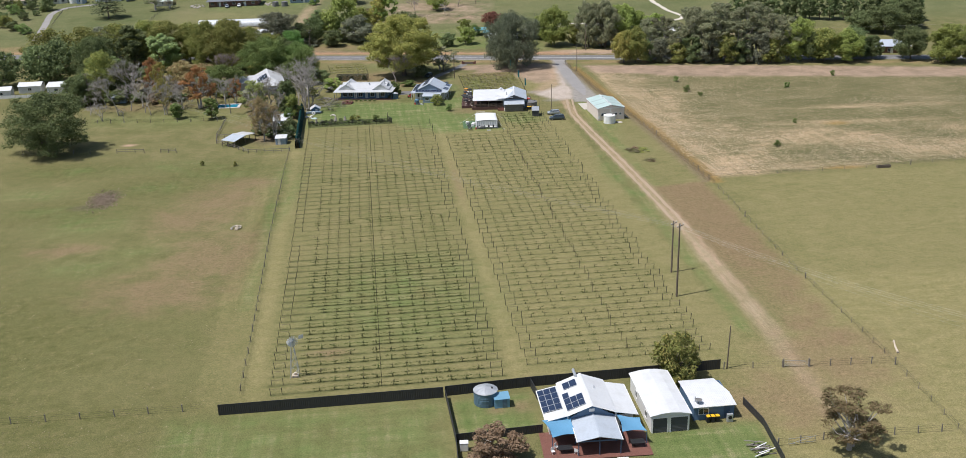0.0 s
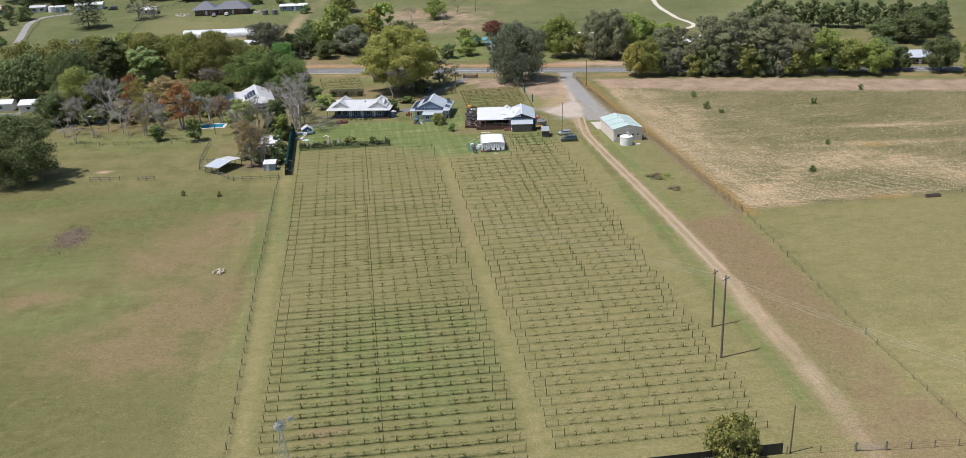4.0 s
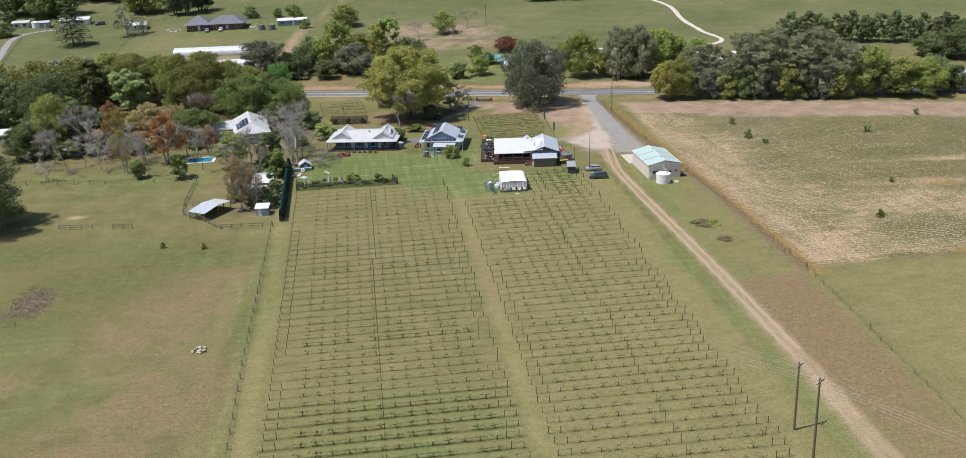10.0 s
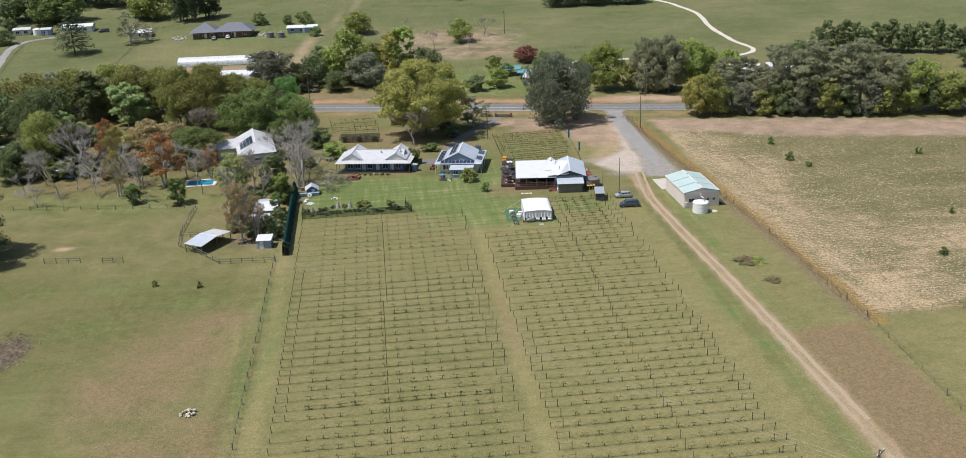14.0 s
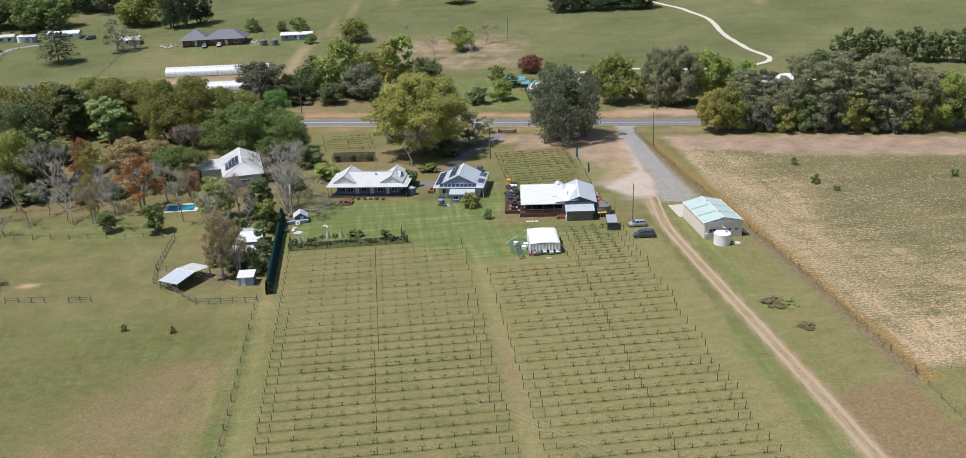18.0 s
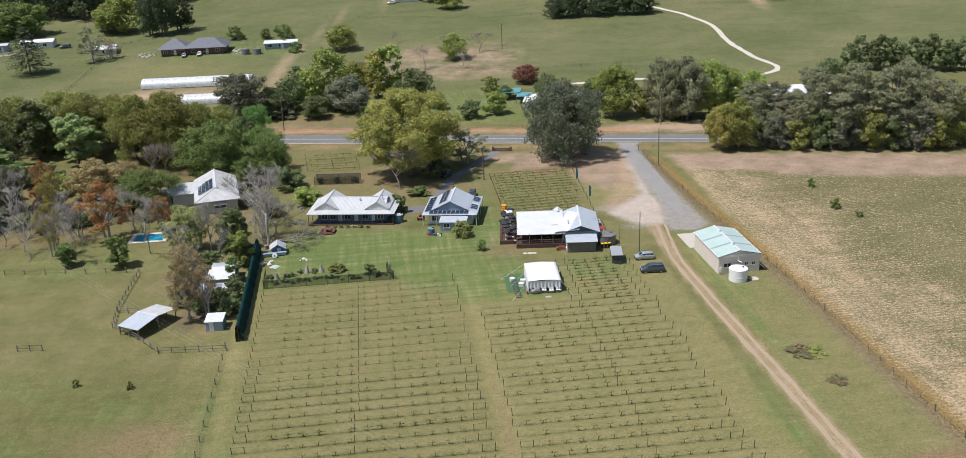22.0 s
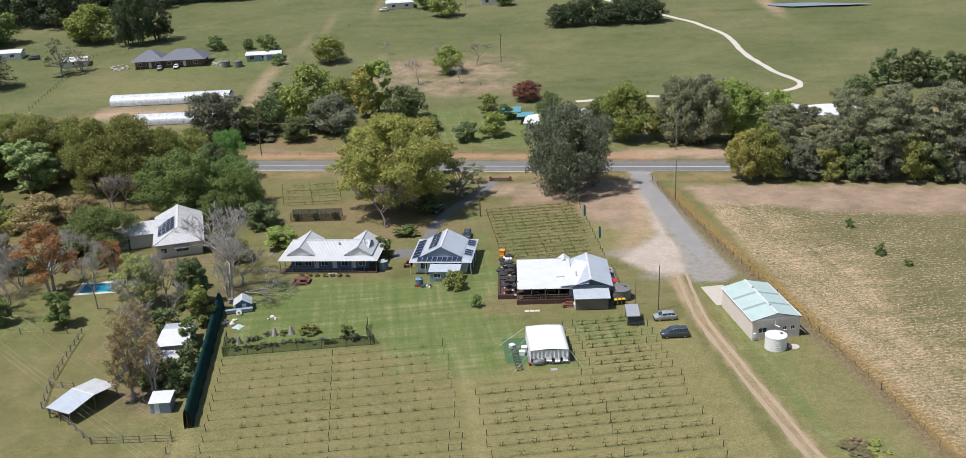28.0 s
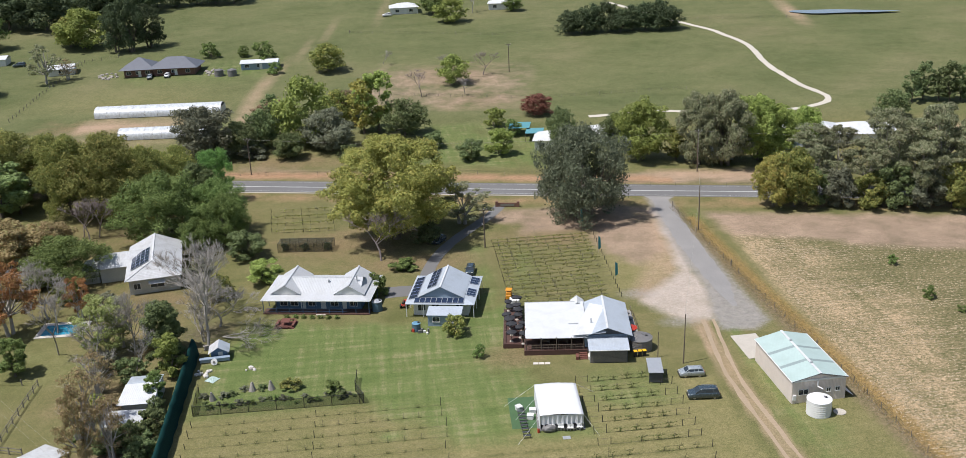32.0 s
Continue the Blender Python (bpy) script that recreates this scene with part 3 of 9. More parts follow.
    # the cropped field, road verges, the far pastures
    pale = soft_poly(X, Y, [(31.3, 399), (33, 398), (33.6, 370), (34.8, 352), (33.5, 340), (28.5, 340), (23.5, 345), (21.8, 348.5), (26.9, 356.2), (31.2, 362), (31.6, 378)], 2.5)
    drive = soft_poly(X, Y, [(31.4, 407), (36.4, 406), (37.6, 379), (39.3, 365), (40.5, 354), (42.6, 339), (39.5, 335.5), (33.6, 336), (33.4, 342), (34.6, 355), (33.2, 366), (32.2, 382)], 1.6)
    drive = np.maximum(drive, np.maximum(blob(X, Y, 27, 339.5, 3.6, 2.2), blob(X, Y, 21.5, 352, 3.5, 2.5)) * 0.6)
    gold = np.clip(1.25 - np.abs(near_line(X, Y, [(p[0] + 1.9, p[1]) for p in BOUND]) / 1.75), 0, 1) * (Y > 246) * (Y < 392)
    gold = np.maximum(gold, np.maximum(blob(X, Y, 95, 255, 6, 1.6), blob(X, Y, 108, 298.6, 4, 2.5)))
    crop = soft_poly(X, Y, [(44.5, 392), (300, 345), (300, 280), (59.5, 250), (50, 320)], 2.5)
    verge = np.clip(1.2 - np.abs(road_d - 9.0) / 3.5, 0, 1) * (X < 40) * 0.9 + np.clip(1.1 - np.abs(road_d + 8.5) / 4, 0, 1) * 0.35
    hill = np.clip((Y - 452) / 30, 0, 1)
    nx, ny = len(xs), len(ys)
    idx = np.arange(nx * ny).reshape(ny, nx)
    quad = np.stack([idx[:-1, :-1], idx[:-1, 1:], idx[1:, 1:], idx[1:, :-1]], -1).reshape(-1, 4)
    me = bpy.data.meshes.new("ground")
    me.vertices.add(nx * ny)
    me.vertices.foreach_set("co", np.stack([X, Y, Z], -1).astype(np.float32).ravel())
    me.loops.add(quad.size)
    me.loops.foreach_set("vertex_index", quad.astype(np.int32).ravel())
    me.polygons.add(len(quad))
    me.polygons.foreach_set("loop_start", np.arange(0, quad.size, 4, dtype=np.int32))
    me.update(calc_edges=True)
    for name, chans in (("cover_a", (lush, dry, soil, dirt)), ("cover_b", (crop, verge, hill, pale)), ("cover_c", (gold, mauve, tan, vineyard)), ("cover_d", (reddish, weeds, debris_and_shade, drive)), ("cover_e", (olive_and_shade, worn, olive_and_shade * 0, olive_and_shade * 0))):
        at = me.attributes.new(name, "FLOAT_COLOR", "POINT")
        at.data.foreach_set("color", np.stack(chans, -1).astype(np.float32).ravel())
    ob = new("ground", me)
    m, N, L, b = mat_new("pasture")
    co = N.new("ShaderNodeNewGeometry").outputs["Position"]
    big, mid, fine = noise_out(N, L, co, 0.025, 4), noise_out(N, L, co, 0.16, 5, 0.6), noise_out(N, L, co, 1.6, 6, 0.7)
    rot = N.new("ShaderNodeMapping")
    rot.inputs["Rotation"].default_value = (0, 0, -THETA)
    L.new(co, rot.inputs[0])
    streak = noise_out(N, L, rot.outputs[0], 1.0, 6, 0.72, (0.22, 0.55, 1.0))
    streak_y = noise_out(N, L, rot.outputs[0], 1.0, 4, 0.6, (0.75, 0.05, 1.0))
    sep = {}
    for name in ("cover_a", "cover_b", "cover_c", "cover_d", "cover_e"):
        a = N.new("ShaderNodeAttribute")
        a.attribute_name = name
        s = N.new("ShaderNodeSeparateColor")
        L.new(a.outputs["Color"], s.inputs[0])
        sep[name] = (*s.outputs[:3], a.outputs["Alpha"])

    def mask(src, ragged=0.5, noise=mid, gain=1.6):
        """A cover mask with a ragged edge."""
        k = mathn(N, L, "MULTIPLY", mathn(N, L, "SUBTRACT", noise, 0.5), ragged * 2.2)
        k = mathn(N, L, "MULTIPLY", k, mathn(N, L, "MULTIPLY", mathn(N, L, "MULTIPLY", src, mathn(N, L, "SUBTRACT", 1.15, src)), 4.0))
        return mathn(N, L, "ADD", src, k, True)
    (lu, dr, so, di), (cr, ve, hi, pa), (go, ma, ta, vi), (rd, wd, db, dv), (dk, wn, *_) = (sep[k] for k in ("cover_a", "cover_b", "cover_c", "cover_d", "cover_e"))
    grass = ramp(N, L, mid, [(0.3, (0.104, 0.112, 0.041)), (0.5, (0.146, 0.140, 0.059)), (0.72, (0.202, 0.174, 0.086))])
    grass = mixc(N, L, ramp(N, L, big, [(0.35, (0, 0, 0)), (0.65, (0.6, 0.6, 0.6))]), grass, (0.172, 0.156, 0.072))
    hills = ramp(N, L, big, [(0.3, (0.086, 0.110, 0.047)), (0.55, (0.121, 0.136, 0.063)), (0.75, (0.170, 0.161, 0.088))])
    patchy = ramp(N, L, noise_out(N, L, co, 0.075, 7, 0.72, (1.0, 1.8, 1.0)), [(0.34, (0.74, 0.81, 0.72)), (0.5, (1.0, 1.0, 1.0)), (0.68, (1.18, 1.14, 1.14))])
    hills = mixc(N, L, 0.9, hills, patchy, "MULTIPLY")
    col = mixc(N, L, hi, grass, mixc(N, L, 0.3, hills, grass))
    col = mixc(N, L, mask(dr, 0.4, fine), col, ramp(N, L, streak, [(0.3, (0.185, 0.172, 0.072)), (0.7, (0.272, 0.232, 0.115))]))
    col = mixc(N, L, mathn(N, L, "MULTIPLY", mask(dk, 0.9), 0.85), col, ramp(N, L, noise_out(N, L, co, 0.45, 5, 0.7), [(0.3, (0.076, 0.085, 0.027)), (0.52, (0.113, 0.112, 0.042)), (0.72, (0.170, 0.148, 0.069))]))
    col = mixc(N, L, mask(wn, 0.4), col, ramp(N, L, streak_y, [(0.35, (0.225, 0.186, 0.110)), (0.65, (0.335, 0.278, 0.185))]))
    # mown both ways: bright and pale bands along and across
    streak_x = noise_out(N, L, rot.outputs[0], 1.0, 3, 0.6, (0.05, 0.62, 1.0))
    mown = mathn(N, L, "ADD", mathn(N, L, "MULTIPLY", streak_y, 0.5), mathn(N, L, "MULTIPLY", streak_x, 0.5))
    lawn = ramp(N, L, mown, [(0.40, (0.094, 0.140, 0.042)), (0.52, (0.130, 0.168, 0.058)), (0.62, (0.215, 0.220, 0.105))])
    col = mixc(N, L, mathn(N, L, "MULTIPLY", mask(lu, 0.9), 0.85), col, lawn)
    col = mixc(N, L, mathn(N, L, "MULTIPLY", mask(so, 0.8), 0.8), col, ramp(N, L, fine, [(0.3, (0.166, 0.122, 0.068)), (0.7, (0.240, 0.176, 0.104))]))
    # cut crop: straw lying in short dashes, thick in places, green regrowth between
    stubble = noise_out(N, L, rot.outputs[0], 1.9, 4, 0.8, (0.8, 1.0, 1.0))
    drift = noise_out(N, L, rot.outputs[0], 1.0, 6, 0.75, (0.11, 0.40, 1.0))
    bias = mathn(N, L, "ADD", stubble, mathn(N, L, "MULTIPLY", mathn(N, L, "SUBTRACT", drift, 0.5), 0.22))
    bias = mathn(N, L, "ADD", bias, mathn(N, L, "MULTIPLY", mathn(N, L, "SUBTRACT", mask(ta, 1.0, drift), 0.50), 0.14))
    fence_line = N.new("ShaderNodeMapping")
    fence_line.inputs["Rotation"].default_value = (0, 0, radians(-8.7))
    L.new(co, fence_line.inputs[0])
    swath = noise_out(N, L, fence_line.outputs[0], 1.0, 4, 0.65, (0.42, 0.035, 1.0))
    bias = mathn(N, L, "ADD", bias, mathn(N, L, "MULTIPLY", mathn(N, L, "MULTIPLY", mathn(N, L, "SUBTRACT", swath, 0.5), ta), 0.34))
    bias = mathn(N, L, "ADD", bias, mathn(N, L, "MULTIPLY", mathn(N, L, "SUBTRACT", noise_out(N, L, co, 0.05, 4, 0.6), 0.5), 0.30))
    cropc = ramp(N, L, bias, [(0.37, (0.108, 0.106, 0.048)), (0.46, (0.176, 0.156, 0.080)), (0.56, (0.256, 0.204, 0.120)), (0.67, (0.445, 0.330, 0.208))])
    col = mixc(N, L, mathn(N, L, "MULTIPLY", mask(cr, 0.4), mathn(N, L, "SUBTRACT", 1.0, mathn(N, L, "MULTIPLY", so, 0.9))), col, cropc)
    col = mixc(N, L, mathn(N, L, "MULTIPLY", mask(rd, 0.7), 0.82), col, ramp(N, L, fine, [(0.3, (0.160, 0.112, 0.063)), (0.7, (0.232, 0.164, 0.100))]))
    col = mixc(N, L, mathn(N, L, "MULTIPLY", mask(ma, 0.7), 0.88), col, ramp(N, L, mid, [(0.3, (0.225, 0.165, 0.125)), (0.7, (0.365, 0.268, 0.198))]))
    col = mixc(N, L, mathn(N, L, "MULTIPLY", mask(wd, 0.8, fine), 0.7), col, ramp(N, L, fine, [(0.35, (0.115, 0.090, 0.055)), (0.65, (0.240, 0.175, 0.118))]))
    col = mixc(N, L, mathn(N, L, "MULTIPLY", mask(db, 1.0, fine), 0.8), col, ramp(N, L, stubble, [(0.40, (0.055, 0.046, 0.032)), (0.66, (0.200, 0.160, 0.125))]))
    # weedy strip below each vine row
    sx = N.new("ShaderNodeSeparateXYZ")
    L.new(rot.outputs[0], sx.inputs[0])
    s0 = -BASE[0] * UY + BASE[1] * UX + 1.2
    wander = mathn(N, L, "MULTIPLY", mathn(N, L, "SUBTRACT", fine, 0.5), 0.75)
    ph = mathn(N, L, "FRACT", mathn(N, L, "DIVIDE", mathn(N, L, "SUBTRACT", mathn(N, L, "ADD", mathn(N, L, "ADD", sx.outputs[1], wander), 1.5), s0 % 3.0), 3.0))
    band = mathn(N, L, "SUBTRACT", 1.0, mathn(N, L, "MULTIPLY", mathn(N, L, "ABSOLUTE", mathn(N, L, "SUBTRACT", ph, 0.5)), 4.2), True)
    tufty = ramp(N, L, noise_out(N, L, rot.outputs[0], 1.0, 5, 0.7, (0.75, 0.5, 1.0)), [(0.34, (0.25, 0.25, 0.25)), (0.58, (1.0, 1.0, 1.0))])
    band = mathn(N, L, "MULTIPLY", mathn(N, L, "MULTIPLY", band, vi), tufty)
    col = mixc(N, L, band, col, (0.062, 0.072, 0.025))
    col = mixc(N, L, mask(ve, 0.6), col, ramp(N, L, fine, [(0.3, (0.30, 0.17, 0.10)), (0.7, (0.40, 0.26, 0.165))]))
    col = mixc(N, L, mask(di, 0.25), col, ramp(N, L, fine, [(0.3, (0.360, 0.244, 0.166)), (0.7, (0.435, 0.318, 0.230))]))
    col = mixc(N, L, mathn(N, L, "MULTIPLY", mask(go, 0.7, fine), 0.8), col, ramp(N, L, fine, [(0.3, (0.205, 0.132, 0.044)), (0.7, (0.340, 0.228, 0.088))]))
    col = mixc(N, L, mask(pa, 0.7), col, ramp(N, L, fine, [(0.3, (0.37, 0.312, 0.265)), (0.7, (0.455, 0.39, 0.335))]))
    col = mixc(N, L, mathn(N, L, "MULTIPLY", mask(dv, 0.6, fine), 0.92), col, ramp(N, L, noise_out(N, L, co, 0.7, 6, 0.7), [(0.3, (0.215, 0.202, 0.190)), (0.7, (0.335, 0.310, 0.286))]))
    tuft = ramp(N, L, fine, [(0.28, (0.82, 0.84, 0.80)), (0.5, (1.0, 1.0, 1.0)), (0.72, (1.15, 1.13, 1.12))])
    bare = mathn(N, L, "ADD", pa, mathn(N, L, "ADD", dv, mathn(N, L, "MULTIPLY", di, 0.9)), True)
    rough_k = mathn(N, L, "SUBTRACT", 0.92, mathn(N, L, "MULTIPLY", bare, 0.62))
    col = mixc(N, L, rough_k, col, tuft, "MULTIPLY")
    clump = ramp(N, L, noise_out(N, L, co, 0.55, 5, 0.68), [(0.3, (0.87, 0.90, 0.85)), (0.5, (1.0, 1.0, 1.0)), (0.7, (1.10, 1.08, 1.06))])
    col = mixc(N, L, 0.9, col, clump, "MULTIPLY")
    grit = ramp(N, L, noise_out(N, L, co, 4.6, 3, 0.75), [(0.32, (0.62, 0.64, 0.60)), (0.5, (1.0, 1.0, 1.0)), (0.68, (1.42, 1.39, 1.36))])
    col = mixc(N, L, rough_k, col, grit, "MULTIPLY")
    L.new(col, b.inputs["Base Color"])
    b.inputs["Roughness"].default_value = 0.95
    b.inputs["Specular IOR Level"].default_value = 0.1
    bp = node(N, "ShaderNodeBump", Strength=0.35, Distance=0.2)
    L.new(fine, bp.inputs["Height"])
    L.new(bp.outputs[0], b.inputs["Normal"])
    me.materials.append(m)
    tagged(ob, "dry olive pasture with brown soil patches and worn tracks", "ground", kind="structure")


build_ground()


# ---- roads ----
def strip(name, left, right, z, mat, label, category, kind="structure", thick=0.04):
    """A ribbon of ground between two chains of points."""
    bm = bmesh.new()
    a = [bm.verts.new((x, y, gz(x, y) + z)) for x, y in left]
    c = [bm.verts.new((x, y, gz(x, y) + z)) for x, y in right]
    for i in range(len(a) - 1):
        bm.faces.new((a[i], c[i], c[i + 1], a[i + 1]))
    bmesh.ops.recalc_face_normals(bm, faces=bm.faces[:])
    if bm.faces[0].normal.z < 0:
        bmesh.ops.reverse_faces(bm, faces=bm.faces[:])
    r = bmesh.ops.extrude_face_region(bm, geom=bm.faces[:])
    bmesh.ops.translate(bm, verts=[v for v in r["geom"] if isinstance(v, bmesh.types.BMVert)], vec=(0, 0, thick))
    ob = part(name, bm, mat, None)
    return tagged(ob, label, category, kind=kind)


def road_xy(s, off):
    p = ROAD_A + ROAD_D * s + Vector((-ROAD_D.y, ROAD_D.x)) * off
    return p.x, p.y


def sides(pts, width, rag=0.0, seed=1):
    """Left and right edges of a winding way."""
    rng = random.Random(seed)
    fine = []
    for p, q in zip(pts, pts[1:]):
        n = max(2, int(math.dist(p, q) / 3))
        fine += [(p[0] + (q[0] - p[0]) * k / n, p[1] + (q[1] - p[1]) * k / n) for k in range(n)]
    fine.append(pts[-1])
    for _ in range(3):
        fine = [fine[0]] + [((a[0] + 2 * b[0] + c[0]) / 4, (a[1] + 2 * b[1] + c[1]) / 4) for a, b, c in zip(fine, fine[1:], fine[2:])] + [fine[-1]]
    l, r = [], []
    for i, p in enumerate(fine):
        q0, q1 = fine[max(0, i - 1)], fine[min(len(fine) - 1, i + 1)]
        d = Vector((q1[0] - q0[0], q1[1] - q0[1])).normalized()
        wl, wr = width / 2 + rng.uniform(-rag, rag), width / 2 + rng.uniform(-rag, rag)
        l.append((p[0] - d.y * wl, p[1] + d.x * wl))
        r.append((p[0] + d.y * wr, p[1] - d.x * wr))
    return l, r


ss = list(range(-700, 701, 20))
strip("road", [road_xy(s, 4.3) for s in ss], [road_xy(s, -4.3) for s in ss], -0.01, M["asphalt"], "two-lane grey asphalt country road", "road")
for off, wid in ((-0.3, 0.11), (3.4, 0.012), (-3.5, 0.025)):
    strip("road_marking", [road_xy(s, off + wid) for s in ss], [road_xy(s, off - wid) for s in ss], 0.034, M["line_paint"], "white painted line on the road", "road marking", thick=0.006)


def rough(pts, amp, seed, step=1.2):
    """A chain of points with a ragged, worn edge."""
    rng = random.Random(seed)
    out = []
    for p, q in zip(pts, pts[1:]):
        n = max(1, int(math.dist(p, q) / step))
        out += [(p[0] + (q[0] - p[0]) * k / n + rng.uniform(-amp, amp), p[1] + (q[1] - p[1]) * k / n) for k in range(n)]
    return out + [pts[-1]]


dl, dr = rough([(31.2, 407.3), (32.6, 404), (32.6, 394), (33.4, 377), (34.6, 364), (36.2, 352), (37.6, 345)], 0.2, 3), rough([(38.2, 406.0), (36.2, 404), (37.2, 385), (38.6, 367), (39.4, 355), (38.4, 345)], 0.2, 4)
k = min(len(dl), len(dr))
dl, dr = [dl[round(i * (len(dl) - 1) / (k - 1))] for i in range(k)], [dr[round(i * (len(dr) - 1) / (k - 1))] for i in range(k)]
strip("driveway", dl, dr, -0.032, M["gravel"], "grey gravelled driveway off the road with worn edges", "driveway")
for side in (-0.88, 0.88):
    way = [(x + side, y) for x, y in TRACK[:6]]
    way[0] = (way[0][0] + 1.6, way[0][1])
    l, r = sides(way, 0.72, 0.16, int(20 + side * 10))
    strip("wheel_rut", l, r, -0.028, M["rut"], "worn bare wheel rut of the farm track", "track")
l, r = sides([(-18.5, 359.5), (-18.4, 366), (-17.4, 372), (-15.6, 378), (-12.5, 386), (-7.6, 393), (-4.8, 399), (-2.8, 405)], 2.7, 0.1, 7)
strip("house_drive", l, r, -0.015, M["asphalt"], "narrow grey sealed drive to the houses", "driveway")
l, r = sides([(-26, 357), (-20.5, 358.5), (-13, 356)], 5.0, 0.1, 8)
strip("house_court", l, r, -0.02, M["asphalt"], "grey sealed court between the two houses", "driveway")
l, r = sides([(25, 476), (45, 479), (66, 474), (83, 474), (95, 478), (100.5, 484), (94.5, 499), (90.5, 525), (91.3, 554), (83, 580), (70, 600), (50, 640)], 2.1, 0.25, 9)
strip("farm_track", l, r, 0.01, M["gravel_pale"], "pale winding gravel farm track across the pasture", "track")
l, r = sides([(-200, 480), (-209, 517), (-215, 540), (-214, 552), (-209, 558), (-198, 561)], 3.2, 0.2, 10)
strip("far_lane", l, r, 0.01, M["gravel"], "narrow grey lane between far paddocks", "road")
strip("culvert", [road_xy(s, -4.7) for s in range(-140, 0, 6)], [road_xy(s, -5.2) for s in range(-140, 0, 6)], 0.0, M["concrete"], "low concrete road edge", "kerb", thick=0.08)

# the dam on the far slope
bm = bmesh.new()
vs = [bm.verts.new((141 + 21 * math.cos(a), 599.5 + 4.4 * math.sin(a) * (0.95 - 0.55 * math.cos(a)) * (1 + 0.16 * math.sin(5 * a)) - 4.5 * math.cos(a), gz(141, 599.5) + 0.5)) for a in np.linspace(0, 2 * math.pi, 48, endpoint=False)]
bm.faces.new(vs)
tagged(part("farm_dam", bm, M["pond"], None), "pale still farm dam in the far pasture", "water", kind="structure")

# ---- trees ----
TREE_MESH = {}


def leaf_quads(rng, centres, size, droop=0.0, out=None):
    """Small leaf clumps; where outward directions are given they face roughly outwards and up."""
    n = len(centres)
    nrm = rng.normal(size=(n, 3)) * 0.55
    if out is None:
        nrm *= 1.6
    else:
        nrm = nrm + out * 1.15
        nrm[:, 2] += 0.35
    nrm /= np.linalg.norm(nrm, axis=1, keepdims=True) + 1e-9
    a = np.cross(nrm, rng.normal(size=(n, 3)))
    a[:, 2] -= droop
    a /= np.linalg.norm(a, axis=1, keepdims=True) + 1e-9
    b = np.cross(nrm, a)
    b /= np.linalg.norm(b, axis=1, keepdims=True) + 1e-9
    s = size * rng.uniform(0.6, 1.35, (n, 1))
    a, b = a * s, b * s * rng.uniform(0.5, 0.95, (n, 1))
    k = rng.uniform(0.1, 0.4, (n, 1))
    return np.stack([centres - a - b * k, centres + a - b * (0.5 - k), centres + b + a * (k - 0.25)], 1)


def limbs(bm, rng, start, ends, r, seg=5):
    for e in ends:
        s, e = Vector(start), Vector(e)
        mid = s.lerp(e, 0.5) + Vector((rng.uniform(-0.4, 0.4), rng.uniform(-0.4, 0.4), -0.06 * (e - s).length))
        tube(bm, [s, mid, e], [r, r * 0.6, r * 0.18], seg)


def branch(bm, rng, p, d, length, r, depth, seg):
    q = p + d * length * 0.5 + Vector((rng.uniform(-1, 1), rng.uniform(-1, 1), rng.uniform(-0.3, 0.6))) * length * 0.08
    e = q + (d + Vector((rng.uniform(-0.25, 0.25), rng.uniform(-0.25, 0.25), 0.1))).normalized() * length * 0.5
    if depth == 0:
        tube(bm, [p, e], [r, r * 0.6], 3)
        return
    tube(bm, [p, q, e], [r, r * 0.85, r * 0.7], seg)
    for i in range(3 if depth > 2 else 4 if depth == 2 else 5):
        nd = (d + Vector((rng.uniform(-1, 1), rng.uniform(-1, 1), rng.uniform(-0.25, 0.7))) * 0.75).normalized()
        branch(bm, rng, q.lerp(e, rng.uniform(0.3, 1.0)), nd, length * rng.uniform(0.6, 0.8), max(0.017, r * 0.56), depth - 1, max(3, seg - 1))


SHAPES = {  # height, width, leaves, leaf size, crown start, lobes, trunks, flatness, gaps
    "broad": (15, 14, 20000, 0.29, 0.06, 40, 1, 0.80, 0.10),
    "grand": (24, 30, 95000, 0.25, 0.12, 110, 1, 0.68, 0.06),
    "fig": (22, 21, 32000, 0.33, 0.05, 46, 3, 0.85, 0.15),
    "droop": (22, 19, 44000, 0.25, 0.05, 58, 4, 1.5, 0.22),
    "tall": (15, 8, 12500, 0.25, 0.05, 20, 1, 0.95, 0.15),
    "dome": (16, 17, 36000, 0.205, 0.03, 64, 2, 0.82, 0.14),
    "gum": (21, 15, 20000, 0.235, 0.32, 26, 3, 0.55, 0.46),
    "bush": (3, 3.2, 2600, 0.15, 0.0, 12, 2, 0.9, 0.0),
    "shrub": (8, 7.5, 9500, 0.215, 0.0, 18, 2, 0.85, 0.15),
    "loose": (14, 9.5, 11500, 0.165, 0.14, 26, 2, 0.75, 0.30),
    "sparse": (14, 9, 4200, 0.17, 0.20, 24, 2, 0.85, 0.30),
}


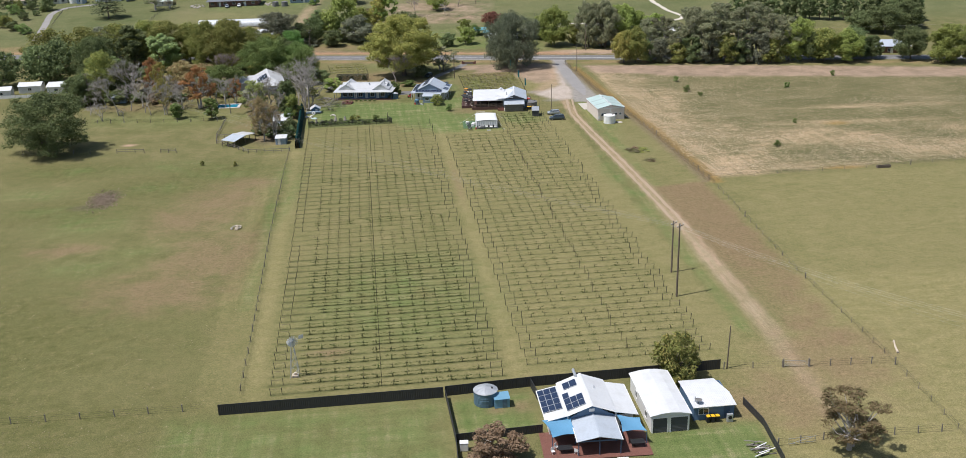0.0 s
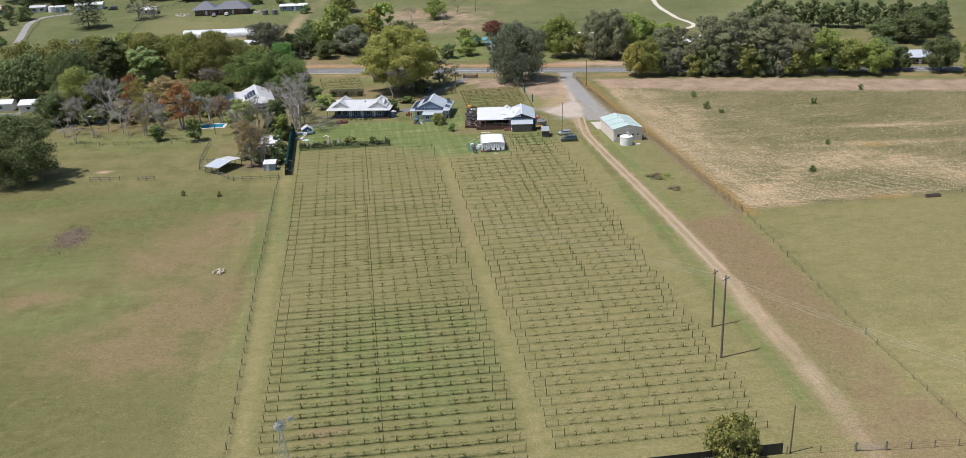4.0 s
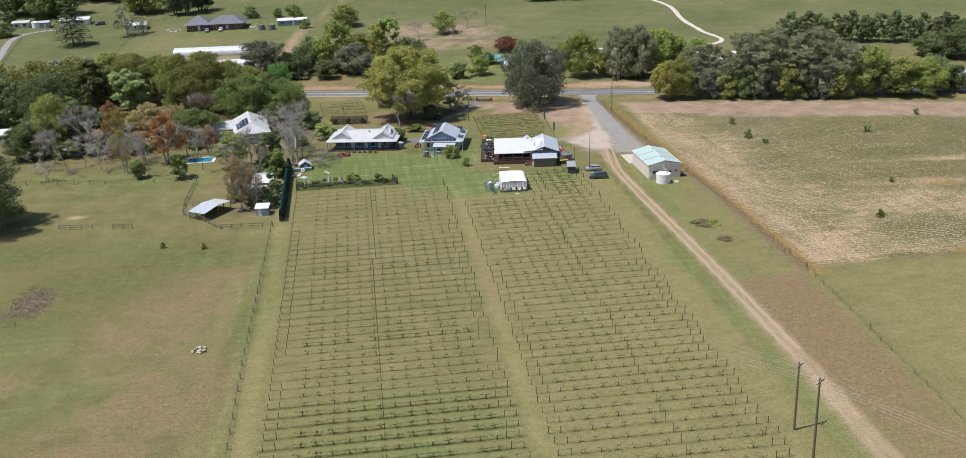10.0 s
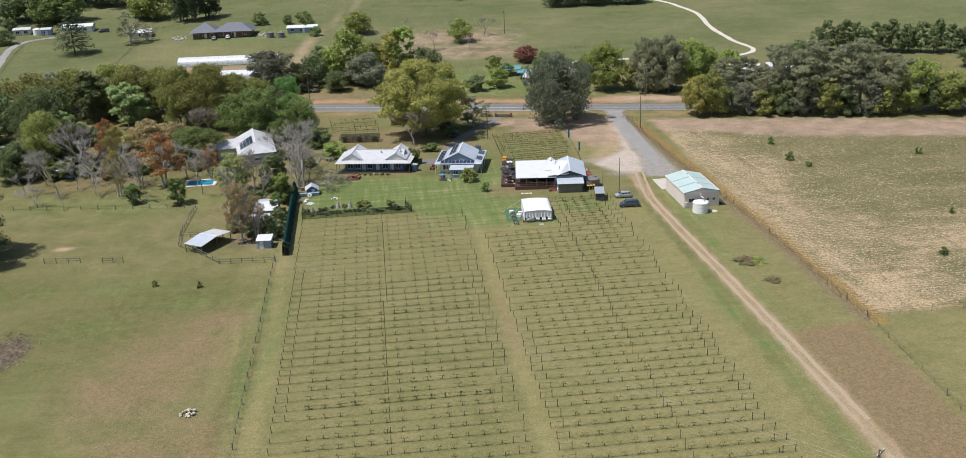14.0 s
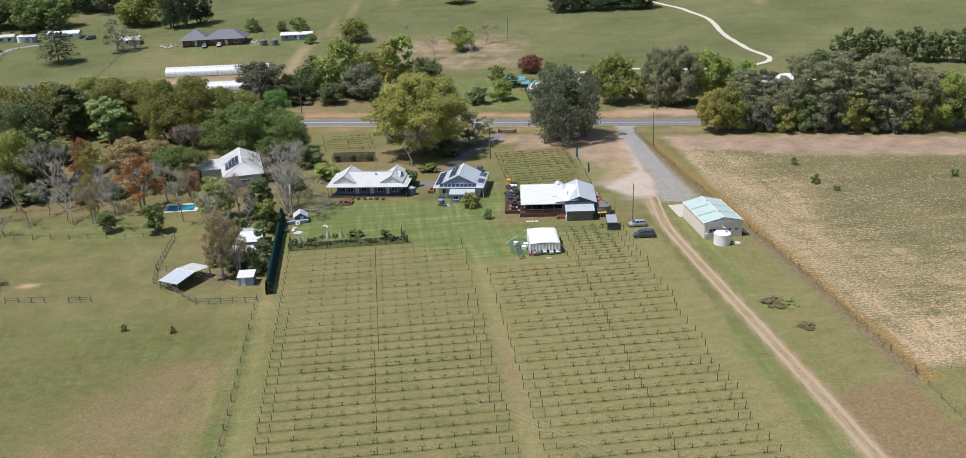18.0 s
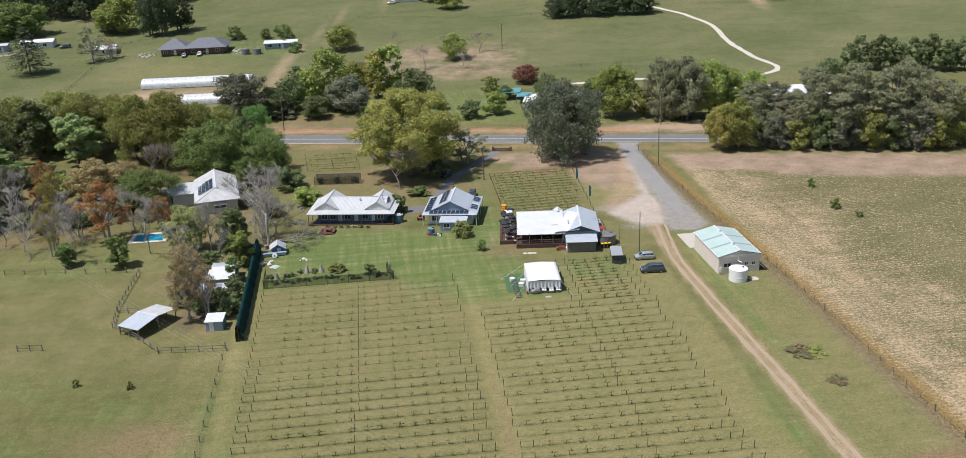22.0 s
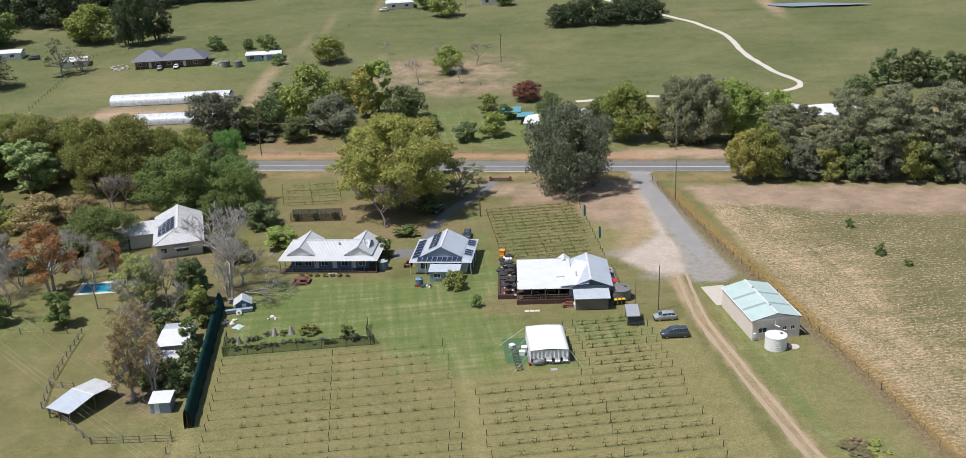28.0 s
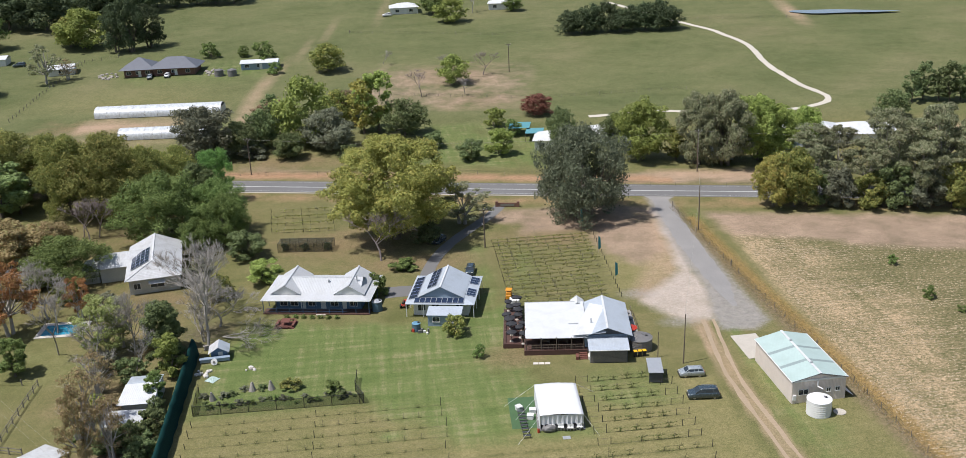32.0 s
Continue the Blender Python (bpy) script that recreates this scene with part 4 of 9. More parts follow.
def tree_meshes(shape, leaf, variant, far=False):
    key = (shape, leaf, variant, far)
    if key in TREE_MESH:
        return TREE_MESH[key]
    seed = sum(ord(c) * (i + 3) for i, c in enumerate(shape + leaf)) + 101 * variant
    rng, pr = np.random.default_rng(seed), random.Random(seed)
    crown = None
    bm = bmesh.new()
    if shape == "bare":
        for k in range(pr.choice((1, 1, 2))):
            branch(bm, pr, Vector((k * 0.3, 0, 0)), Vector((pr.uniform(-0.2, 0.2), pr.uniform(-0.2, 0.2), 1)).normalized(), 4.4, 0.15, 5, 5)
        bark = {"purple": "bark_purple", "pale": "bark_bare"}[leaf]
    elif shape == "tiered":
        h, w = 14, 12
        tube(bm, [(0, 0, 0), (0.1, 0, h * 0.5), (0, 0, h * 0.97)], [0.28, 0.17, 0.04], 6)
        c, out = [], []
        for tier in range(11):
            t = (tier + 0.5) / 11
            z = h * (0.14 + 0.84 * t)
            reach = w / 2 * (1 - t ** 1.7) * pr.uniform(0.85, 1.05) + 0.4
            for arm in range(6):
                a0 = arm * math.pi / 3 + tier * 0.5
                tube(bm, [(0, 0, z), (math.cos(a0) * reach * 0.9, math.sin(a0) * reach * 0.9, z - 0.1 * reach)], [0.07, 0.02], 3)
                m = int(26 + 30 * (1 - t))
                q = rng.uniform(0.25, 1, m) * reach
                side = rng.normal(0, 0.16, m) * q
                zz = z - 0.1 * q + rng.normal(0.08, 0.13, m)
                c.append(np.stack([q * math.cos(a0) - side * math.sin(a0), q * math.sin(a0) + side * math.cos(a0), zz], -1))
                out.append(np.tile((math.cos(a0) * 0.3, math.sin(a0) * 0.3, 0.8), (m, 1)))
        crown = quads_mesh("crown", leaf_quads(rng, np.concatenate(c), 0.34, 0.2, np.concatenate(out)), LEAF[leaf])
        bark = "bark"
    else:
        h, w, n, size, low, lobes, trunks, flat, gaps = SHAPES[shape]
        if far:
            n, size = n // 4, size * 1.6
        cen, rad = [], []
        for i in range(lobes):
            t = (i + 0.5) / lobes
            z = low + (1 - low) * (0.10 + 0.80 * t)
            env = math.sin(math.pi * min(1, 0.18 + 0.72 * t)) ** 0.7
            a = i * 2.4 + pr.uniform(-0.6, 0.6)
            rr = w / 2 * env * (pr.uniform(0.25, 0.6) if i % 3 == 0 else pr.uniform(0.62, 0.92)) * (0.25 if t > 0.93 else 1)
            r0 = min(w, h) * pr.uniform(0.09, 0.20) * {"grand": 0.66, "fig": 0.75, "dome": 0.78, "droop": 0.66, "gum": 0.82, "sparse": 0.7, "loose": 0.7}.get(shape, 0.95)
            cen.append((rr * math.cos(a), rr * math.sin(a), min(z * h, h - r0 * flat)))
            rad.append(r0)
        main = np.array(cen)
        for i in range(lobes):  # smaller sprays round each bough
            for k in range(5):
                d = Vector((pr.gauss(0, 1), pr.gauss(0, 1), pr.gauss(0.25, 0.8))).normalized() * rad[i] * pr.uniform(0.7, 1.15)
                cen.append((cen[i][0] + d.x, cen[i][1] + d.y, cen[i][2] + d.z * flat))
                rad.append(rad[i] * pr.uniform(0.28, 0.6))
        cen, rad = np.array(cen), np.array(rad)
        wt = rad ** 2 * np.where(np.arange(len(rad)) < lobes, 0.8, 1.0)
        pick = rng.choice(len(rad), n, p=wt / wt.sum())
        d = rng.normal(size=(n, 3))
        d /= np.linalg.norm(d, axis=1, keepdims=True)
        rr = rad[pick] * rng.uniform(0.2, 1.0, n) ** 0.45 * (1 + 0.2 * np.sin(d[:, 0] * 7 + pick) * np.sin(d[:, 1] * 6 + d[:, 2] * 5))
        c = cen[pick] + d * rr[:, None] * np.array([1.1, 1.1, flat])
        thin = np.sin(c[:, 0] * 1.9 + 1.3) * np.sin(c[:, 1] * 1.7) + np.sin(c[:, 2] * 2.3 + c[:, 0]) * 0.6
        keep = (thin > -0.75) | (rng.uniform(size=n) > gaps * 2.2)
        c, d = c[keep], d[keep]
        c[:, 2] = np.maximum(c[:, 2], 0.15)
        crown = quads_mesh("crown", leaf_quads(rng, c, size, {"droop": 1.6, "fig": 0.3, "gum": 0.4}.get(shape, 0.0), d), LEAF[leaf])
        cen = main
        base_r = {"grand": 0.75, "fig": 0.5, "droop": 0.4, "bush": 0.05, "shrub": 0.12}.get(shape, 0.26)
        for k in range(trunks):
            bx, by = (0, 0) if trunks == 1 else (math.cos(k * 2.1) * w * 0.06, math.sin(k * 2.1) * w * 0.06)
            fork = Vector((bx * 1.6, by * 1.6, h * (low * 0.7 + 0.14)))
            tube(bm, [(bx, by, -0.1), (bx * 1.2, by * 1.2, fork.z * 0.5), fork], [base_r * 1.25, base_r, base_r * 0.8], 7)
            limbs(bm, pr, fork, [cen[i] for i in range(k, lobes, trunks)][:12], base_r * 0.55)
        bark = "bark_pale" if shape in ("gum", "sparse", "loose") else "bark"
        if shape == "sparse":
            for k in range(5):
                branch(bm, pr, Vector((0, 0, 2 + k)), Vector((pr.uniform(-0.7, 0.7), pr.uniform(-0.7, 0.7), 1)).normalized(), 3.2, 0.1, 3, 4)
    trunk = bpy.data.meshes.new("trunk")
    bm.to_mesh(trunk)
    bm.free()
    trunk.materials.append(M[bark])
    size0 = {"tiered": (14, 12)}.get(shape) or (SHAPES[shape][:2] if shape in SHAPES else None)
    if shape == "bare":
        co = np.array([v.co[:] for v in trunk.vertices])
        size0 = (float(co[:, 2].max()), float(max(np.ptp(co[:, 0]), np.ptp(co[:, 1]))) * 0.95)
    TREE_MESH[key] = (trunk, crown, size0)
    return TREE_MESH[key]


TREE_COUNT = [0]


def tree(shape, leaf, x, y, h, w, label, group="", name="tree"):
    TREE_COUNT[0] += 1
    k = TREE_COUNT[0]
    trunk, crown, (h0, w0) = tree_meshes(shape, leaf, k % (3 if shape in ("broad", "gum", "bare") else 2), y > 456 or x < -142 or (shape == "shrub" and w < 6.6))
    ob = thing(name, label, "bush" if name in ("bush", "shrub") else "tree", group=group)
    s = 1.06
    ob.matrix_world = pose(x, y, gz(x, y) - 0.05, 0, 0, (k * 137.5) % 360) @ Matrix.Diagonal((w / w0 * s, w / w0 * s, h / h0, 1))
    link_mesh("trunk", trunk, None, ob)
    if crown:
        link_mesh("crown", crown, None, ob)
    return ob

# ---- the trees and bushes, stand by stand ----
WOOD, ROADSIDE, FAR, GUMS = "trees of the wood by the old house", "trees along the road", "trees on the far slope", "gum trees along the road"
tree("dome", "deep", -124.5, 295, 18.5, 24, "broad dark evergreen tree alone in the paddock")
for x, y, h, w in ((-94.5, 407, 20.5, 19), (-104.5, 411, 19.5, 16), (-99, 417, 19, 17), (-86.5, 411, 16.5, 13), (-123.5, 423, 18.5, 19), (-134, 429, 17.5, 18), (-115, 426, 17, 14), (-146, 428, 17, 18), (-158, 424, 17, 18), (-170, 420, 17, 20), (-81, 416, 13, 11), (-86, 436, 9.6, 8), (-94, 442, 7, 7)):
    tree("dome", "olive", x, y, h, w, "rounded olive-green tree with bronze new leaves", WOOD)
for x, y, h, w in ((-75, 411, 12, 9), (-166, 396, 15, 14), (-136, 354, 11, 10), (-178, 388, 15, 16), (-145, 406, 16, 14), (-158, 396, 17, 16)):
    tree("broad", "dark", x, y, h, w, "dense dark green tree in the wood", WOOD)
for x, y, h, w in ((-77.5, 390, 15.6, 19.5), (-66.5, 394, 13.2, 13), (-62.8, 386.5, 11.8, 10), (-68, 383, 8, 8), (-90, 368, 10.2, 16), (-150, 412, 15, 13)):
    tree("dome", "green", x, y, h, w, "spreading green tree behind the old house", WOOD)
tree("dome", "olive", -131.5, 366, 17, 14, "rounded olive-green tree with bronze new leaves", WOOD)
for x, y, h, w in ((-141, 384, 19, 15), (-136, 376, 15, 12), (-125, 367, 13.5, 12), (-134, 357, 9, 9)):
    tree("dome", "deep", x, y, h, w, "dense dark green tree in the wood", WOOD)
tree("broad", "grey", -154, 433, 15, 15, "grey-green tree in the wood", WOOD)
tree("tall", "dark", -136.5, 419, 18, 12, "tall feathery dark green tree in the wood", WOOD)
for x, y, h, w in ((-122.5, 411, 15.5, 12.5), (-119, 413.5, 12.5, 8), (-138, 396, 10, 8), (-130, 390, 8, 6)):
    tree("tall", "mid", x, y, h, w, "slender fresh green tree in the wood", WOOD)
tree("dome", "bright", -71.6, 415, 14.2, 9.5, "bright green tree by the road", ROADSIDE)
for x, y, h, w in ((-113, 364, 15.5, 7), (-92.2, 345, 15.2, 11), (-81.5, 350, 9.5, 5)):
    tree("loose", "orange", x, y, h, w, "tree in orange autumn leaf", WOOD)
tree("loose", "gold", -108, 357, 14.5, 7.5, "tree in golden autumn leaf on a slim trunk", WOOD)
tree("broad", "tan", -107, 381, 9.5, 13, "brown-leaved tree in the wood", WOOD)
tree("broad", "tan", -100, 385, 7.5, 9, "brown-leaved tree in the wood", WOOD)
for x, y, h, w in ((-95, 393, 10, 9.5), (-93.4, 394.5, 9.0, 8), (-97, 395, 9.0, 8)):
    tree("bare", "purple", x, y, h, w, "leafless tree with purplish twigs", WOOD)
for x, y, h, w in ((-58, 351, 14.5, 13.5), (-54.5, 336, 18, 13), (-118, 338, 14.5, 11), (-120, 362, 15, 12), (-113, 349, 12, 12), (-126, 350, 11, 9), (-100, 349, 9.6, 9), (-88, 351, 10.4, 10), (-80.5, 336.3, 13.5, 9), (-66.8, 335, 13, 8), (-70.5, 329, 10, 8), (-64, 327, 9, 7),
                   (-104, 344, 9, 9), (-96, 334, 10, 8), (-110, 341, 9, 9), (-57, 343, 10, 10), (-54.6, 345, 8.5, 11), (-59.5, 346.5, 10, 9), (-56, 339, 6.5, 7), (-128, 340, 8, 8), (-113, 328, 5, 4), (-92, 358, 9, 9), (-84, 345, 9, 8)):
    tree("bare", "pale", x, y, h, w, "leafless grey tree with fine twigs", "bare trees by the old house")
for x, y, h, w, leaf in ((-118, 384, 5, 9, "olive"), (-124, 392, 6, 9, "dark"), (-83, 400, 7, 7, "gold"), (-130, 376, 6, 9, "olive"), (-124, 356, 5, 8, "dark"), (-116, 370, 5, 8, "grey"), (-84, 374, 4, 6, "olive"),
                         (-63, 366, 5, 6, "grey"), (-64, 388, 6, 6.5, "grey"), (-58, 358, 5, 6, "olive"), (-64, 338, 4, 5, "dark"), (-100, 362, 4, 6, "tan"), (-110, 354, 4, 6, "rust"), (-57, 378, 6, 8, "dark"), (-68, 398, 7, 9, "olive"), (-97, 376, 5, 7, "green"), (-104, 388, 5, 8, "olive")):
    tree("shrub", leaf, x, y, h, w, "tangled undergrowth shrub in the wood", WOOD, "shrub")
for x, y, h, w in ((-116, 345, 9, 9), (-107, 337, 8.5, 9), (-121, 331, 6, 7), (-105, 351, 10, 9), (-98, 344, 8, 8)):
    tree("bare", "pale", x, y, h, w, "leafless grey tree with fine twigs", "bare trees by the old house")
for x, y, h, w, leaf in ((-117, 358, 3.5, 7, "dark"), (-109, 362, 4, 7, "rust"), (-103, 357, 3, 6, "dark"), (-125, 364, 4.5, 8, "dark"), (-88, 360, 3, 6, "olive"), (-96, 366, 3.5, 6, "dark"), (-130, 368, 5, 9, "olive"), (-79, 357, 2.5, 4, "grey")):
    tree("shrub", leaf, x, y, h, w, "tangled undergrowth shrub in the wood", WOOD, "shrub")
tree("loose", "pale", -72.0, 335, 11.8, 10.5, "thin tree with pale new leaves", WOOD)
tree("sparse", "pale", -70.4, 338.5, 10, 8, "thin tree with pale new leaves", WOOD)
tree("sparse", "tan", -68.5, 322, 8, 7, "thin tree with brown seed heads beside the sheds", WOOD)
tree("sparse", "tan", -65.2, 308.5, 12, 7.5, "thin tree with brown seed heads beside the sheds", WOOD)
tree("sparse", "gold", -102, 337, 13, 6, "tree in thinning golden leaf on a slim trunk", WOOD)
tree("sparse", "tan", -59.5, 301.9, 11, 6.5, "thin tree with brown seed heads beside the sheds", WOOD)
tree("loose", "tan", -62.9, 300.1, 14, 6.5, "thin tree with brown seed heads beside the sheds", WOOD)
for x, y, h, w in ((-60.2, 330.5, 12.0, 6.4), (-61.8, 336, 10, 6.0)):
    tree("tall", "dark", x, y, h, w, "dark upright evergreen tree", WOOD)
for x, y, h, w in ((-84.9, 329, 7.5, 5.2), (-96.8, 331, 5.5, 4.5), (-58.4, 318, 6, 3.6)):
    tree("tall", "green", x, y, h, w, "green bushy tree by the paddock", WOOD)
for x, y, h, w in ((-56.0, 309.6, 4.2, 4.2), (-55.4, 303.5, 3.8, 4.0), (-57.2, 314, 3.5, 3.0), (-58.4, 305.4, 4.6, 5.2), (-61.4, 304.6, 3.4, 4.4), (-56.6, 300.6, 2.6, 3.2)):
    tree("shrub", "dark", x, y, h, w, "dark shrub beside the garden sheds", WOOD, "shrub")
for x, y, h, w, leaf in ((-63.5, 313, 3.4, 4.6, "tan"), (-66, 308, 3, 4.4, "dark"), (-64.6, 326, 4.2, 5.4, "dark"), (-67.5, 317, 2.6, 4, "olive"), (-70, 329.5, 3.2, 4.6, "grey")):
    tree("shrub", leaf, x, y, h, w, "tangled shrub beside the garden sheds", WOOD, "shrub")
tree("tall", "light", -57.9, 326.0, 8.6, 5.2, "fresh green bushy tree beside the screen", WOOD)
# along the road
tree("grand", "yellow", -25.6, 386, 23.4, 28.5, "very large yellow-green spreading tree beside the drive")
tree("bare", "purple", -28, 373.5, 11, 13.5, "leafless grey tree with fine twigs", "bare trees by the old house")
tree("loose", "gum", -11.4, 394, 9.5, 12.5, "thin grey-green thicket by the drive", name="shrub")
tree("shrub", "dark", -19, 382, 5, 6, "dark thicket under the large tree", name="shrub")
tree("droop", "ash", 15.5, 395, 21, 22, "large dark grey-green drooping tree by the road")
for x, y, h, w in ((35, 436, 16, 13), (64, 432, 17, 13), (70, 436, 14, 10)):
    tree("broad", "light", x, y, h, w, "fresh yellow-green tree across the road", ROADSIDE)
for x, y, h, w in ((48.5, 431, 18.5, 11), (55, 429, 20, 14)):
    tree("fig", "gum", x, y, h, w, "tall grey-green gum tree with pale trunk", GUMS)
tree("tall", "olive", 43.5, 435, 9.8, 6.5, "small green tree across the road", ROADSIDE)
tree("broad", "gold", 58.5, 396, 12.5, 9.5, "dense golden-green tree at the end of the stand", ROADSIDE)
tree("broad", "olive", 63, 395.5, 14, 10, "dense golden-green tree at the end of the stand", ROADSIDE)
for i, (x, y, h, w) in enumerate(((70, 402, 13, 9), (75, 406, 16.5, 11), (85, 398, 20, 14), (94, 396, 23, 15), (105, 394, 22, 15), (114, 391.5, 18.5, 13), (80, 399, 15, 10), (99, 404, 21, 14), (110, 400, 22, 14), (121, 391, 17, 12), (72, 412, 15, 12), (88, 406, 20, 13), (90, 392.5, 16, 11), (101, 391.5, 17, 12))):
    tree("gum", "gum", x, y, h, w, "tall grey-green gum tree with pale trunk", GUMS)
for i, (x, y, h, w) in enumerate(((68, 396, 9, 7), (73, 394.5, 9.5, 8), (79, 393.5, 8, 8), (84.5, 392.5, 11, 9), (91, 391.5, 9, 9), (96.5, 390.5, 11.5, 9), (103, 389, 9.5, 9), (108, 388, 12, 9), (114, 387, 10, 9))):
    tree("shrub", ("dark", "grey", "olive")[i % 3], x, y, h, w, "dense olive-green undergrowth tree below the gums", GUMS)
for leaf, x, y, h, w in (("light", 124, 389, 16, 13), ("olive", 133, 387, 13, 13), ("light", 141, 385, 12, 11), ("light", 176, 378, 14, 14), ("olive", 186, 376, 12, 12)):
    tree("broad", leaf, x, y, h, w, "fresh yellow-green tree by the roadside field", ROADSIDE)
for x, y, h, w in ((129, 388, 11, 10), (146, 392, 12, 12), (152, 389, 9, 8), (165, 385, 13, 12)):
    tree("broad", "dark", x, y, h, w, "dark evergreen tree by the roadside field", ROADSIDE)
# across the road and on the far slope
for leaf, shape, x, y, h, w in (("light", "broad", -57, 463, 19, 16), ("gold", "tall", -41, 469, 17, 10), ("light", "tall", -37, 471, 19, 11), ("dark", "broad", -29, 466, 11, 12),
                                ("grey", "broad", -49, 456, 12, 13), ("dark", "broad", -60, 451, 7.5, 8), ("dark", "broad", -69, 459, 12, 9.5), ("grey", "bush", -70, 452, 4, 8),
                                ("rust", "tall", -72, 474, 8.5, 6), ("dark", "tall", -70, 482, 9.5, 6.5), ("grey", "shrub", -73, 466, 7, 6.5), ("olive", "tall", -66, 477, 8, 6), ("rust", "shrub", -71, 491, 6, 6), ("olive", "broad", -61, 541, 10.5, 13), ("light", "broad", -16, 518, 9.5, 10), ("dark", "shrub", -10, 443, 6, 7), ("light", "shrub", -2, 446, 8, 7),
                                ("red", "broad", 10, 480, 6.5, 9), ("dark", "broad", 15, 448, 12, 8), ("dark", "tall", -68, 470, 10, 6), ("grey", "broad", -83, 452, 15.5, 16),
                                ("dark", "broad", -74, 455, 10, 10), ("olive", "broad", -50, 478, 11, 11), ("rust", "broad", -48, 484, 9, 8), ("light", "shrub", -3, 470, 6, 6),
                                ("dark", "shrub", -20, 455, 5, 6), ("dark", "shrub", -43, 446, 5, 6), ("green", "shrub", 2, 462, 5, 5), ("light", "broad", 78, 440, 12, 10), ("dark", "broad", 30, 452, 9, 8)):
    tree(shape, leaf, x, y, h, w, {"light": "fresh green tree", "yellow": "golden-green tree", "gold": "golden-yellow tree", "dark": "dark green tree", "grey": "grey-green tree", "olive": "bronze-green round tree",
                                   "red": "small red-leaved tree", "rust": "brown-leaved tree", "green": "green tree"}[leaf] + " among paddocks across the road", FAR)
for x, y, h, w, leaf in ((-26, 504, 9, 7.5, "purple"), (-6, 528, 8.5, 10, "purple"), (-12, 505, 6, 6, "pale"), (-42, 548, 5, 6, "pale"), (-20, 536, 6, 5, "pale")):
    tree("bare", leaf, x, y, h, w, "leafless tree on the far slope", FAR)
for i in range(24):
    tree("tall", "dark", 121 + 3.3 * i + (i * 7 % 5) * 0.3, 477 - 0.75 * i + (i * 5 % 3) * 1.2, 9.8 + i * 3 % 5 * 0.8, 5.6 + i % 3 * 0.6, "dark evergreen in a far windbreak", FAR)
for x, y, h, w in ((176, 439, 13, 15), (168, 446, 9, 12), (190, 450, 13, 14), (110, 462, 9, 9)):
    tree("broad", "dark", x, y, h, w, "dark green tree among paddocks across the road", FAR)
for shape, leaf, x, y, h, w in (("broad", "light", -166, 593, 16, 19), ("broad", "olive", -173, 597, 13, 14), ("fig", "pine", -150, 584, 20, 11), ("fig", "pine", -144, 584, 22, 12), ("fig", "pine", -139, 591, 18, 13),
                                ("loose", "gum", -162, 541, 15, 12), ("sparse", "tan", -155, 545, 8, 8), ("broad", "green", -216, 592, 16, 20), ("broad", "green", -208, 596, 15, 18), ("broad", "dark", -224, 600, 18, 22),
                                ("broad", "pine", -196, 632, 20, 24), ("broad", "pine", -214, 636, 22, 24), ("broad", "pine", -232, 640, 22, 24), ("broad", "pine", -180, 648, 17, 22), ("broad", "pine", -166, 660, 16, 22),
                                ("tiered", "pine", -180.5, 525, 19, 17), ("broad", "dark", -220, 549, 7, 8), ("broad", "green", -27, 630, 11, 12), ("broad", "light", -19, 613, 10, 13), ("broad", "green", 8, 630, 7, 8), ("bare", "pale", -10, 630, 9, 8), ("broad", "dark", -240, 600, 18, 24)):
    tree(shape, leaf, x, y, h, w, "large tree on the far slope", FAR)
for x, y, h, w, leaf in ((-229, 537, 4, 5, "green"), (-223.5, 527, 4.5, 5, "dark"), (-221.5, 537.5, 3, 4, "dark"), (-221, 546, 3, 3.5, "green"), (-230, 553.5, 5, 6, "dark"), (-236, 545, 5, 7, "green"), (-232, 520, 6, 8, "dark"), (-226, 511, 6, 8, "olive"), (-219, 503, 5, 7, "dark"), (-238, 556, 5, 6, "olive"), (-233, 562, 6, 6, "dark"), (-229, 577, 7, 7, "dark"), (-246, 560, 8, 8, "deep"), (-212, 496, 5, 7, "green")):
    tree("shrub", leaf, x, y, h, w, "garden tree beside the far drive", FAR)
for x in range(28, 72, 5):
    tree("broad", "pine", x, 582 + (x % 3), 9 + x % 4, 10, "dark tree of a small far grove", FAR)
for x in range(-240, -120, 9):
    tree("broad", "pine", x, 672 + x % 5, 13 + x % 4, 15, "dark tree of the far forest edge", FAR)
for x, y, w in ((-109.5, 569, 7), (-96.5, 568, 5), (-88, 563, 8), (-86, 551, 4), (-80, 541, 5)):
    tree("shrub", "green", x, y, w * 0.9, w, "garden tree by the far houses", FAR)
tree("shrub", "olive", -12, 338, 3.8, 4.4, "loose olive garden bush by the cottage", "garden bushes", "shrub")
tree("shrub", "green", -7.9, 329.2, 2.6, 2.0, "small rounded garden bush on the lawn", "garden bushes", "shrub")
for x, y in ((-49.2, 381.7), (-44.8, 381.5), (-40.2, 381.3)):
    tree("shrub", "dark", x, y, 1.7, 1.8, "young fruit bush under the bird net", "fruit bushes", "shrub")
